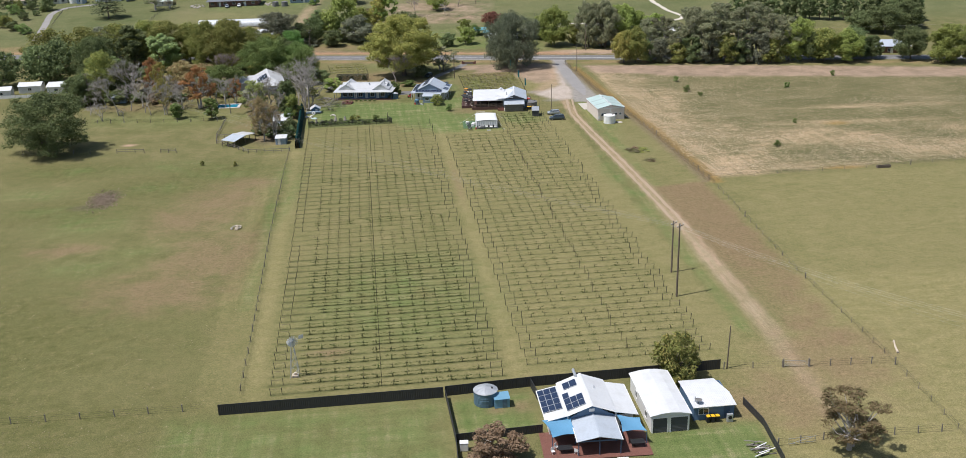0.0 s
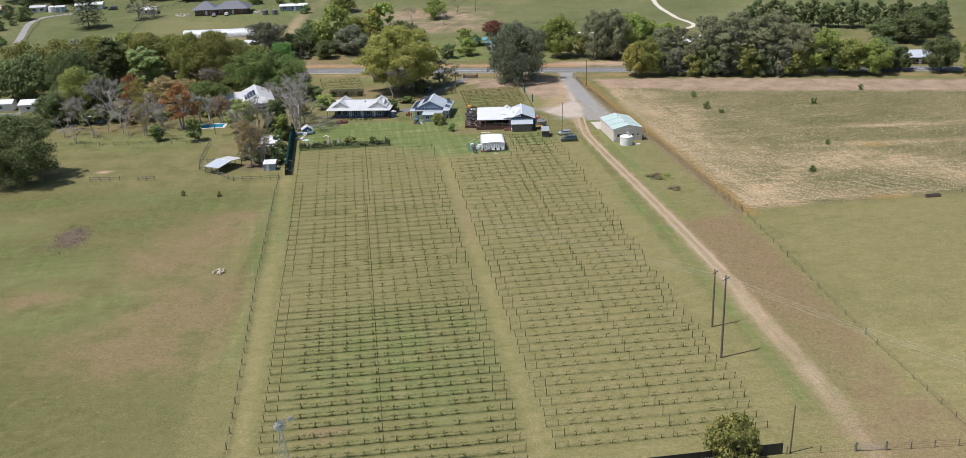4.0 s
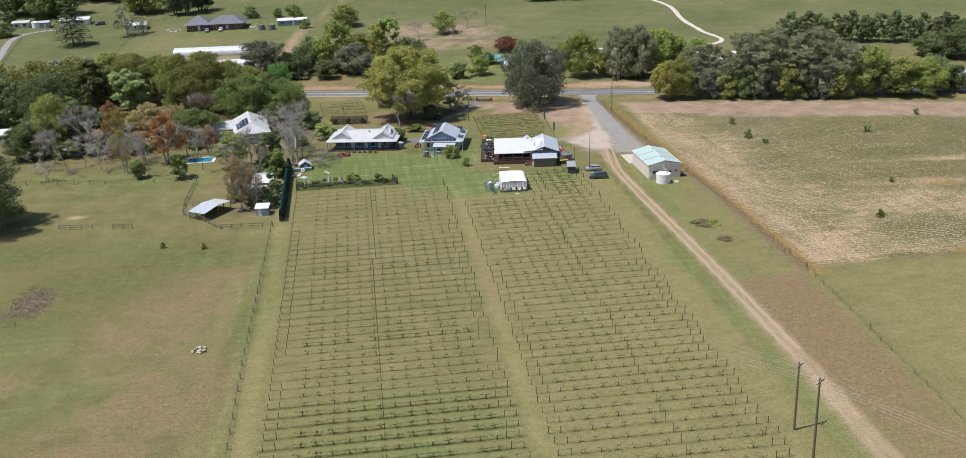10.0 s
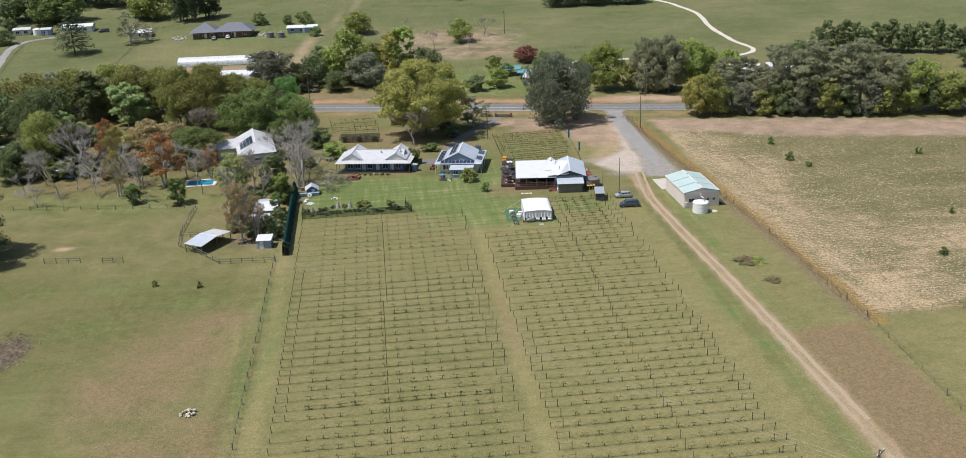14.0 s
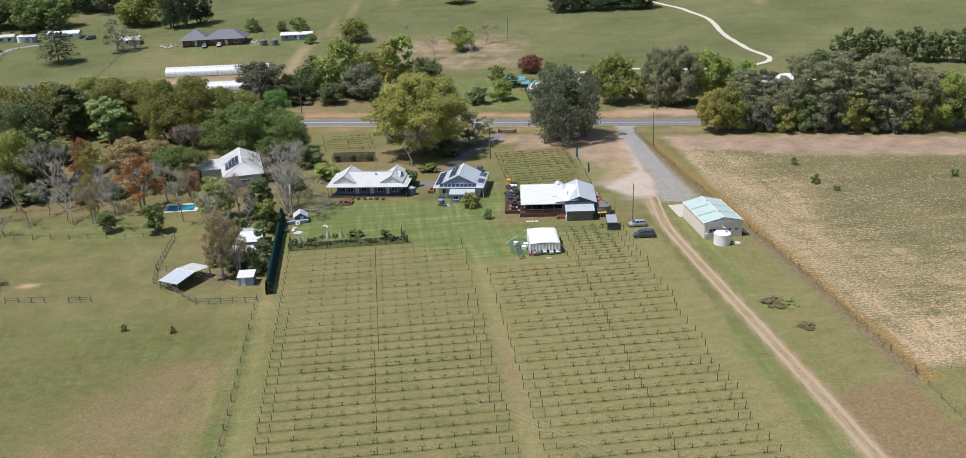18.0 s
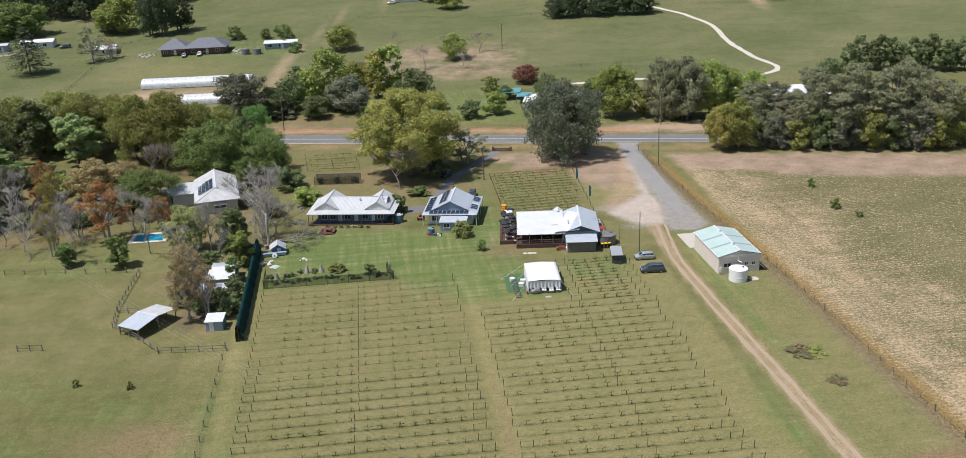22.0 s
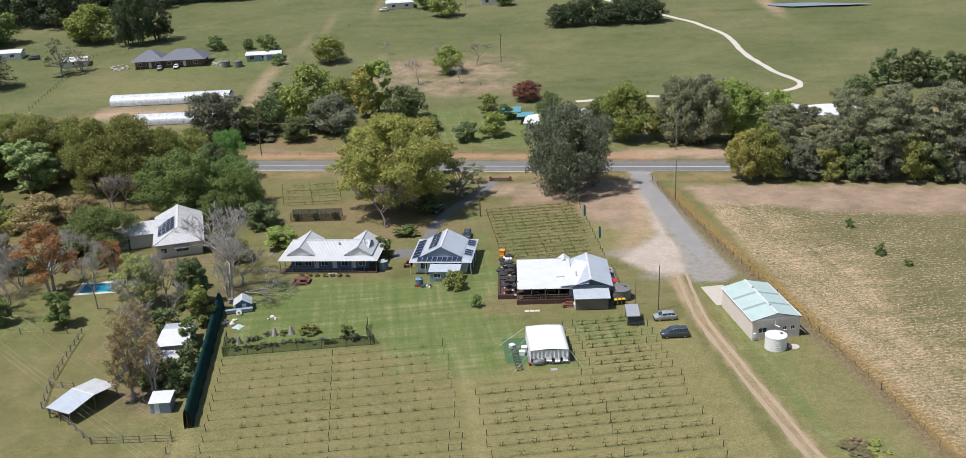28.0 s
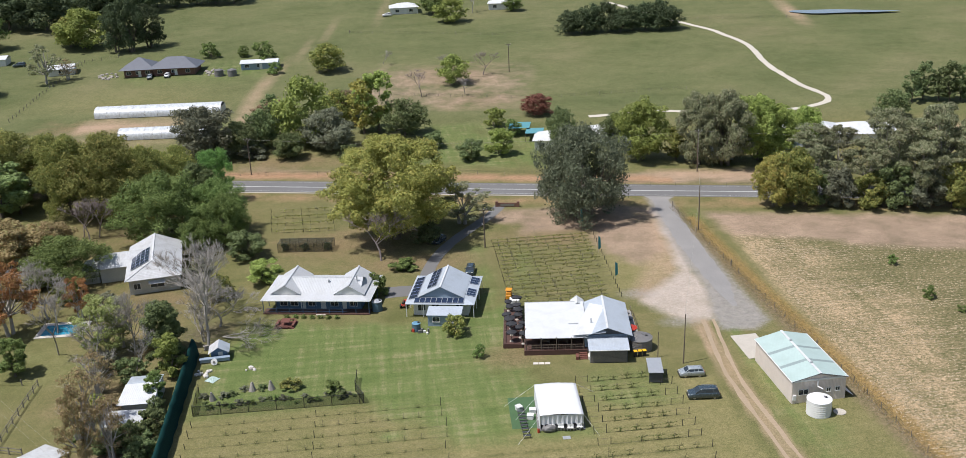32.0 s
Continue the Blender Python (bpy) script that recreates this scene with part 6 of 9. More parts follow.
    for x, y in ((9.6, 126.2), (10.2, 127.4), (12.9, 126.0)):
        t = thing("outdoor_chair", "pale outdoor chair on the deck", "chair", x, y, 0.17, x * 40, "deck chairs")
        part("seat", boxes((0.5, 0.5, 0.05, 0, 0, 0.42), bevel=0.01), M["trim"], t)
        part("backrest", boxes((0.5, 0.05, 0.5, 0, 0.24, 0.47), bevel=0.01), M["trim"], t)
        for sx in (-0.2, 0.2):
            for sy in (-0.2, 0.2):
                part("leg", boxes((0.04, 0.04, 0.42, sx, sy, 0)), M["trim"], t)


def white_shed():
    b = thing("machine_shed", "long white metal shed with dark open front", "shed", 26.6, 137.6, 0, 5.0)
    wall_box(b, -2.85, 2.85, -6.4, 6.5, 2.9, M["wall_white"])
    part("roof", plate([(-3.0, -6.7, 2.95), (-1.5, -6.7, 3.28), (-1.5, 6.7, 3.28), (-3.0, 6.7, 2.95)], [(-1.5, -6.7, 3.28), (0, -6.7, 3.4), (0, 6.7, 3.4), (-1.5, 6.7, 3.28)],
                       [(0, -6.7, 3.4), (1.5, -6.7, 3.28), (1.5, 6.7, 3.28), (0, 6.7, 3.4)], [(1.5, -6.7, 3.28), (3.0, -6.7, 2.95), (3.0, 6.7, 2.95), (1.5, 6.7, 3.28)]), M["roof_white"], b, "low curved white metal roof")
    part("gable", prism_wall(-2.8, 2.8, -6.38, 0.1, 2.88, 3.34), M["wall_white"], b)
    part("gable", prism_wall(-2.8, 2.8, 6.36, 0.1, 2.88, 3.34), M["wall_white"], b)
    for x, w in ((-1.55, 2.1), (1.3, 2.5)):
        d = part("shed_door", boxes((w, 0.06, 2.35, x, -6.43, 0.05)), M["wall_dark"], b, "dark roller door")
        part("door_frame", boxes((0.1, 0.1, 2.5, x - w / 2 - 0.06, -6.46, 0), (0.1, 0.1, 2.5, x + w / 2 + 0.06, -6.46, 0), (w + 0.2, 0.1, 0.12, x, -6.46, 2.42)), M["trim"], d)
    for y in (-3.5, 2.5):
        window_in(b, -2.87, y, 1.0, 0.9, 1.0, "W")
    gutter(b, -3.05, -6.7, -3.05, 6.7, 2.95)
    gutter(b, 3.05, -6.7, 3.05, 6.7, 2.95)
    g = thing("garage", "low garage with white flat roof and dark blue walls", "garage", 33.9, 138.0, 0, 5.0)
    wall_box(g, -3.1, 3.1, -3.7, 3.6, 2.35, M["wall_blue"])
    part("roof", plate([(-3.3, -4.0, 2.42), (3.3, -4.0, 2.42), (3.3, -0.6, 2.62), (-3.3, -0.6, 2.62)], [(-3.3, -0.6, 2.62), (3.3, -0.6, 2.62), (2.3, 4.0, 2.52), (-3.3, 4.0, 2.52)]), M["roof_white_x"], g, "white metal roof")
    gutter(g, -3.3, -4.05, 3.3, -4.05, 2.42)
    door_in(g, 2.0, -3.72, 0.9, 2.05, mat="trim_blue")
    window_in(g, -1.6, -3.72, 1.0, 1.4, 0.9)
    part("flue", cone(bmesh.new(), 0.08, 0.08, 0.9, x=-2.6, y=-2.6, z=2.5, seg=10), M["galv"], g)
    dish = bmesh.new()
    cone(dish, 0.15, 0.55, 0.14, x=-2.2, y=-3.0, z=2.95, seg=18)
    tube(dish, [(-2.2, -3.0, 2.45), (-2.2, -3.0, 2.97)], [0.05, 0.05], 6)
    part("satellite_dish", dish, M["tank_grey"], g)
    for i in range(3):
        c = thing("wheelie_bin", "dark bin with bright yellow lid by the garage", "bin", 33.2 + i * 0.72, 133.5 + i * 0.06, 0, 5, "bins by the garage")
        part("body", boxes((0.52, 0.6, 0.95, 0, 0, 0.06), bevel=0.04), M["black"], c)
        part("lid", boxes((0.58, 0.7, 0.09, 0, -0.02, 1.01), bevel=0.03), M["yellow"], c, "bright yellow lid")
        for s in (-0.24, 0.24):
            part("wheel", boxes((0.06, 0.2, 0.2, s, 0.28, 0), bevel=0.03), M["rubber"], c)
    u = thing("air_conditioner", "grey air conditioner unit beside the garage", "air conditioner", 36.4, 133.4, 0, 5)
    part("casing", boxes((0.9, 0.4, 1.3, 0, 0, 0.05), bevel=0.03), M["galv"], u)
    part("fan_grille", cone(bmesh.new(), 0.3, 0.3, 0.03, seg=16), M["black"], u).matrix_local = pose(0, -0.21, 0.8, 90, 0, 0)
    # timber heap and trailer frame by the east fence
    h = thing("timber_stack", "untidy stack of weathered boards and frames", "timber", 38.9, 125.6, 0, 10)
    rng = random.Random(5)
    for i in range(16):
        part("plank", boxes((rng.uniform(1.6, 3.2), 0.16, 0.06, rng.uniform(-0.5, 0.5), rng.uniform(-1.4, 1.4), 0.02 + i * 0.045, rng.uniform(-25, 25))), M["timber_grey" if i % 3 else "trim"], h)


def near_yard():
    water_tank("blue steel rainwater tank with grey ribbed lid", 0.35, 141.6, 1.85, 2.2, "tank_blue", "galv", 0.5)
    b = thing("pump_shed", "small blue metal shed beside the water tank", "shed", 2.75, 140.6, 0, 8)
    part("body", boxes((2.3, 1.9, 1.55, 0, 0, 0), bevel=0.02), M["box_blue"], b)
    part("roof", plate([(-1.25, -1.05, 1.58), (1.25, -1.05, 1.58), (1.25, 1.05, 1.75), (-1.25, 1.05, 1.75)], t=0.05), M["box_blue"], b)
    part("door", boxes((0.75, 0.05, 1.35, 0.4, -0.97, 0.04)), M["tank_blue"], b)
    for x, y, s in ((-3.0, 128.3, 0.0), (0.4, 128.3, 4)):
        w = thing("white_cabinet", "white metal cabinet standing by the yard fence", "cabinet", x, y, 0, s, "white cabinets")
        part("body", boxes((1.2, 0.9, 1.25, 0, 0, 0.03), bevel=0.04), M["trim"], w)
        part("lid", boxes((1.26, 0.96, 0.08, 0, 0, 1.28), bevel=0.02), M["trim"], w)
    # windmill
    wx, wy = -30.9, 152.2
    m = thing("windmill", "small steel farm windmill on a lattice tower", "windmill", wx, wy)
    legs = []
    for sx in (-1, 1):
        for sy in (-1, 1):
            bm = tube(bmesh.new(), [(sx * 0.7, sy * 0.7, 0), (sx * 0.12, sy * 0.12, 6.4)], [0.05, 0.04], 5)
            part("leg", bm, M["galv"], m)
    for k in range(5):
        z0, z1 = k * 1.2 + 0.3, k * 1.2 + 1.4
        a, c = 0.7 - 0.58 * z0 / 6.4, 0.7 - 0.58 * z1 / 6.4
        bm = bmesh.new()
        for p, q in (((-a, -a), (c, -c)), ((a, -a), (c, c)), ((a, a), (-c, c)), ((-a, a), (-c, -c))):
            tube(bm, [(*p, z0), (*q, z1)], [0.022, 0.022], 4)
        part("brace", bm, M["galv"], m)
    hub = part("rotor", cone(bmesh.new(), 0.18, 0.18, 0.3, seg=12), M["galv"], m)
    hub.matrix_local = pose(0.1, -0.35, 6.6, 90, 0, 25)
    for k in range(14):
        bl = part("blade", boxes((0.24, 0.02, 0.75, 0, 0, 0.2)), M["trim"], hub)
        bl.matrix_local = pose(0, 0, 0.15, 0, 0, 0) @ Euler((radians(-90), 0, 0)).to_matrix().to_4x4() @ Euler((0, radians(360 * k / 14), 0)).to_matrix().to_4x4() @ Euler((0, 0, radians(25))).to_matrix().to_4x4()
    part("tail_vane", boxes((0.04, 1.6, 0.05, 0.55, 0.5, 6.58, -48), (0.03, 0.9, 0.6, 1.3, 1.15, 6.35, -48)), M["trim"], m)
    part("pump_base", boxes((1.1, 1.0, 0.35, 0, 0, 0), (0.5, 0.4, 0.4, 0.1, 0, 0.35), bevel=0.06), M["stone_pale"], m)
    lg = thing("log", "fallen pale grey log in the dry paddock", "log", 69.6, 155.0, 0.18, 77)
    part("stem", tube(bmesh.new(), [(-2.2, 0, 0), (0, 0.15, 0.05), (2.3, 0, 0)], [0.19, 0.16, 0.1], 8), M["stone_pale"], lg)
    part("stub", tube(bmesh.new(), [(0.8, 0, 0), (1.2, 0.4, 0.35)], [0.09, 0.05], 6), M["stone_pale"], lg)
    rocks = thing("rock_pile", "low pile of pale stones in the paddock", "rocks", -55.3, 224.6)
    rng = random.Random(3)
    for i in range(22):
        bm = bmesh.new()
        bmesh.ops.create_icosphere(bm, subdivisions=1, radius=rng.uniform(0.18, 0.38))
        for v in bm.verts:
            v.co *= rng.uniform(0.8, 1.15)
            v.co.z *= 0.7
        a, r = rng.uniform(0, 6.28), rng.uniform(0, 1.3) ** 1
        bmesh.ops.translate(bm, verts=bm.verts, vec=(r * math.cos(a) * 1.3, r * math.sin(a), 0.12 + max(0, 0.5 - r * 0.4)))
        part("stone", bm, M["stone_pale" if i % 3 else "stone"], rocks)


near_house()
white_shed()
near_yard()


# ---- the cellar door with its deck, tent and surroundings ----
def umbrella(label, x, y, z, w, mat, rz=0, h=2.4, group="umbrellas on the deck"):
    t = thing("market_umbrella", label, "umbrella", x, y, z, rz, group)
    bm = bmesh.new()
    n = 8
    ring = [bm.verts.new((w / 2 * math.cos(a) * 1.1, w / 2 * math.sin(a) * 1.1, h)) for a in (2 * math.pi * k / n + 0.39 for k in range(n))]
    low = [bm.verts.new((v.co.x * 0.97, v.co.y * 0.97, h - 0.2 - 0.12 * math.sin(k * 2.3 + x * 3))) for k, v in enumerate(ring)]
    top = bm.verts.new((0, 0, h + 0.3))
    for k in range(n):
        bm.faces.new((ring[k], ring[(k + 1) % n], top))
        bm.faces.new((low[k], low[(k + 1) % n], ring[(k + 1) % n], ring[k]))
    part("canopy", bm, M[mat], t)
    part("pole", cone(bmesh.new(), 0.035, 0.035, h + 0.6, seg=8), M["timber"], t)
    part("base", cone(bmesh.new(), 0.32, 0.25, 0.12, seg=12), M["concrete"], t)
    return t


def cellar_door():
    b = thing("cellar_door", "tasting house with white metal roof and open front deck", "building", 8.6, 335.2, 0, -2.0)
    # raised floor and the gabled house in the east
    wall_box(b, 1.2, 8.6, -5.4, 6.2, 3.1, M["wall_bluegrey"])
    part("roof", plate(*gable_panels(0.8, 9.0, -6.4, 6.6, 3.15, 4.7)), M["roof_grey"], b, "grey-blue ribbed metal roof")
    part("gable", prism_wall(1.2, 8.6, -5.5, 0.12, 3.1, 4.55), M["wall_dark"], b)
    part("gable", prism_wall(1.2, 8.6, 6.1, 0.12, 3.1, 4.55), M["wall_bluegrey"], b)
    part("ridge_cap", boxes((0.35, 13, 0.05, 4.9, 0.1, 4.7)), M["roof_white"], b)
    part("hip_roof", plate([(-0.9, -6.35, 3.5), (4.6, -6.42, 3.85), (4.9, 2.2, 4.73), (2.6, 4.6, 4.2)], t=0.05), M["roof_white"], b, "white ribbed metal roof")
    part("cross_gable", plate(*gable_panels(-0.6, 1.8, 5.0, 8.0, 3.3, 4.2)), M["roof_white"], b)
    part("gable", prism_wall(-0.5, 1.7, 7.7, 0.1, 2.0, 4.1), M["wall_white"], b)
    part("wall", boxes((2.2, 0.1, 2.4, 0.6, 7.74, 0)), M["wall_white"], b)
    # the white lean-to over the deck in the west
    part("deck_roof", plate([(-8.6, -6.2, 3.05), (1.6, -6.4, 3.05), (1.6, 6.0, 3.9), (-8.6, 6.0, 3.9)], t=0.08), M["roof_white"], b, "broad white metal roof")
    part("box_gutter", boxes((10.2, 0.2, 0.18, -3.5, 6.1, 3.75)), M["galv"], b)
    part("wall", boxes((9.6, 0.12, 3.6, -3.6, 5.8, 0)), M["wall_dark"], b)
    part("deck_floor", boxes((10.4, 12.2, 0.12, -3.6, -0.3, 0.75)), M["deck_dark"], b)
    part("deck_skirt", boxes((10.4, 0.08, 0.75, -3.6, -6.35, 0.0), (0.08, 12.2, 0.75, -8.78, -0.3, 0)), M["deck_dark"], b, "dark red-brown boarded skirting")
    for x in (-8.5, -6.0, -3.5, -1.0, 1.0):
        part("post", boxes((0.14, 0.14, 2.3, x, -6.2, 0.8)), M["timber"], b)
    for y in (-3.2, 0, 3.2):
        part("post", boxes((0.14, 0.14, 2.6, -8.5, y, 0.8)), M["timber"], b)
    part("rail", boxes((9.6, 0.08, 0.08, -3.8, -6.22, 1.75), (9.6, 0.06, 0.06, -3.8, -6.22, 1.3)), M["timber"], b)
    for i in range(24):
        part("baluster", boxes((0.05, 0.05, 0.9, -8.4 + i * 0.4, -6.22, 0.87)), M["timber"], b)
    for x in (2.6, 5.0, 7.4):
        window_in(b, x, -5.42, 1.0, 1.4, 1.3)
    for y in (-3, 0, 3):
        window_in(b, 8.62, y, 1.0, 1.3, 1.3, "E")
    part("flue", cone(bmesh.new(), 0.12, 0.12, 1.0, x=2.4, y=-3.0, z=3.9, seg=10), M["galv"], b)
    part("roof_vent", boxes((0.6, 0.3, 0.12, 1.2, -4.9, 3.45), (1.8, 0.2, 0.06, -0.4, -1.8, 3.4)), M["galv"], b)
    for x, y in ((-5.5, -4), (-2.5, -4), (-5.5, -0.5), (-2.5, -0.5)):
        wx, wy = 8.6 + x, 335.2 + y
        t = thing("deck_table", "timber table under the deck roof", "table", wx, wy, 0.87, 0, "tables on the deck")
        part("tabletop", boxes((1.6, 0.9, 0.06, 0, 0, 0.7)), M["timber"], t)
        for sx in (-0.7, 0.7):
            part("leg", boxes((0.08, 0.7, 0.7, sx, 0, 0)), M["timber"], t)
    # west terrace with black umbrellas
    tr = thing("terrace", "raised timber terrace along the west side", "deck", -2.0, 338.0, 0, -2)
    part("floor", boxes((3.2, 13.8, 0.12, 0, 0.85, 0.7)), M["deck_dark"], tr)
    part("skirt", boxes((0.08, 13.8, 0.7, -1.62, 0.85, 0), (3.2, 0.08, 0.7, 0, -6.1, 0)), M["deck_dark"], tr)
    for i in range(12):
        part("baluster", boxes((0.07, 0.07, 0.95, -1.58, -5.9 + i * 1.2, 0.82)), M["timber"], tr)
    part("rail", boxes((0.08, 13.6, 0.07, -1.58, 0.85, 1.75)), M["timber"], tr)
    for i, (x, y) in enumerate(((-0.5, 331.8), (-2.2, 332.9), (-0.7, 334.1), (-2.4, 335.3), (-0.8, 336.4), (-2.5, 337.7), (-1.0, 338.8), (-2.6, 340.1), (-1.2, 341.2), (-2.7, 342.5), (-1.3, 343.6), (-2.5, 345.0), (-0.9, 345.6))):
        u = umbrella("black market umbrella crowding the terrace", x + 0.25 * math.sin(i * 5.1), y, 0.82, 1.55 + 0.28 * math.sin(i * 2.7), "umbrella_black", i * 17, 2.05 + 0.28 * math.sin(i * 4.3))
        u.rotation_euler = (0.09 * math.sin(i * 3.3), 0.10 * math.sin(i * 1.9 + 1), i * 0.3)
    lo = thing("mini_loader", "small orange loader parked by the terrace", "loader", -2.3, 351.8, 0, 80)
    part("body", boxes((1.9, 1.0, 0.8, 0, 0, 0.45), (0.9, 0.95, 0.5, -0.4, 0, 1.2), bevel=0.06), M["orange"], lo)
    part("canopy", boxes((1.3, 1.15, 0.07, -0.1, 0, 2.05), bevel=0.02), M["orange"], lo)
    for px in (-0.6, 0.45):
        for py in (-0.48, 0.48):
            part("canopy_post", boxes((0.06, 0.06, 0.9, px, py, 1.2)), M["black"], lo)
    part("bucket", boxes((0.5, 1.2, 0.4, 1.3, 0, 0.1), bevel=0.05), M["galv"], lo)
    for px in (-0.6, 0.6):
        for py in (-0.58, 0.58):
            part("wheel", cone(bmesh.new(), 0.34, 0.34, 0.24, seg=14), M["rubber"], lo).matrix_local = pose(px, py, 0.34, 90, 0, 0) @ Matrix.Translation((0, 0, -0.12))
    bx = thing("cool_room", "white box trailer beside the terrace", "trailer", -1.4, 347.8, 0, -4)
    part("body", boxes((1.8, 1.6, 1.5, 0, 0, 0.4), bevel=0.04), M["trim"], bx)
    for s in (-0.9, 0.9):
        part("wheel", cone(bmesh.new(), 0.3, 0.3, 0.18, seg=16), M["rubber"], bx).matrix_local = pose(s, 0, 0.3, 0, 90, 0) @ Matrix.Translation((0, 0, -0.09))
    umbrella("red umbrella beside the tank", 17.6, 333.4, 0, 2.3, "red", 0, 2.3)
    # narrow paved terrace on the east side with tables
    et = thing("east_terrace", "narrow grey paved terrace beside the tasting house", "terrace", 18.3, 338.4, 0, 1.0)
    part("paving", boxes((2.0, 13.0, 0.12, 0, 0, 0), bevel=0.02), M["gravel"], et)
    part("rail", boxes((0.06, 12.6, 0.06, 0.95, 0, 1.0)), M["timber"], et)
    for i in range(8):
        part("post", boxes((0.07, 0.07, 1.0, 0.95, -6.2 + i * 1.77, 0.1)), M["timber"], et)
    for i in range(4):
        t = thing("cafe_table", "small dark cafe table on the east terrace", "table", 18.3, 334.4 + i * 2.5, 0.12, i * 20, "tables on the east terrace")
        part("tabletop", cone(bmesh.new(), 0.4, 0.4, 0.04, z=0.7, seg=16), M["black"], t)
        part("pedestal", cone(bmesh.new(), 0.05, 0.04, 0.7, seg=8), M["black"], t)
        part("base", cone(bmesh.new(), 0.24, 0.2, 0.04, seg=12), M["black"], t)
    # slatted store in front
    s = thing("store_shed", "store with grey skillion roof and dark slatted front", "shed", 13.2, 327.6, 0, -2)
    wall_box(s, -3.0, 3.0, -2.1, 2.2, 2.4, M["wall_dark"])
    part("side_panel", boxes((0.06, 4.0, 2.3, -3.04, 0, 0.05)), M["trim"], s)
    for i in range(11):
        part("slat", boxes((5.8, 0.04, 0.17, 0, -2.14, 0.12 + i * 0.21)), M["timber_grey"], s)
    part("roof", plate([(-3.3, -2.5, 2.5), (3.3, -2.5, 2.5), (3.3, 2.5, 2.85), (-3.3, 2.5, 2.85)]), M["roof_grey_x"], s, "grey-blue metal roof")
    gutter(s, -3.3, -2.55, 3.3, -2.55, 2.5)
    water_tank("dark grey round water tank", 18.8, 330.2, 2.0, 2.0, "tank_grey", "tank_grey", 0.35)
    for i in range(3):
        c = thing("wheelie_bin", "bin with bright yellow lid by the tank", "bin", 17.6 + i * 0.75, 327.2 + i * 0.1, 0, 5, "bins by the tank")
        part("body", boxes((0.52, 0.6, 0.95, 0, 0, 0.06), bevel=0.04), M["black"], c)
        part("lid", boxes((0.6, 0.72, 0.1, 0, -0.02, 1.01), bevel=0.03), M["yellow"], c, "bright yellow lid")
    k = thing("small_shelter", "small open shelter with pale metal roof", "shelter", 19.6, 320.1, 0, -3)
    part("roof", plate([(-1.15, -2.2, 2.0), (1.15, -2.2, 2.0), (1.15, 2.2, 2.3), (-1.15, 2.2, 2.3)]), M["galv"], k)
    for sx in (-1, 1):
        for sy in (-1.9, 1.9):
            part("post", boxes((0.1, 0.1, 2.0, sx, sy, 0)), M["timber"], k)
    part("back_wall", boxes((2.1, 0.06, 1.6, 0, -1.95, 0.2)), M["wall_dark"], k)
    part("side_wall", boxes((0.06, 3.8, 1.6, 1.03, 0, 0.2)), M["wall_dark"], k)
    st = thing("entry_stairs", "timber entry stairs with planter boxes", "stairs", 9.2, 328.0, 0, -2)
    for i in range(4):
        part("step", boxes((1.3, 0.3, 0.18, 0, -0.9 + i * 0.3, i * 0.19)), M["red_timber"], st)
    part("planter", boxes((0.5, 1.2, 0.6, -1.0, -0.6, 0), bevel=0.03), M["red_timber"], st)
    part("planter", boxes((0.5, 1.2, 0.6, 1.0, -0.6, 0), bevel=0.03), M["paving"], st)
    pv = thing("paving_slabs", "pale paving slabs lying in the lawn", "paving", 2.2, 326.2, 0, -2)
    for i in range(3):
        part("slab", boxes((0.85, 0.7, 0.05, -0.9 + i * 0.95, 0, 0.0), bevel=0.01), M["paving"], pv)


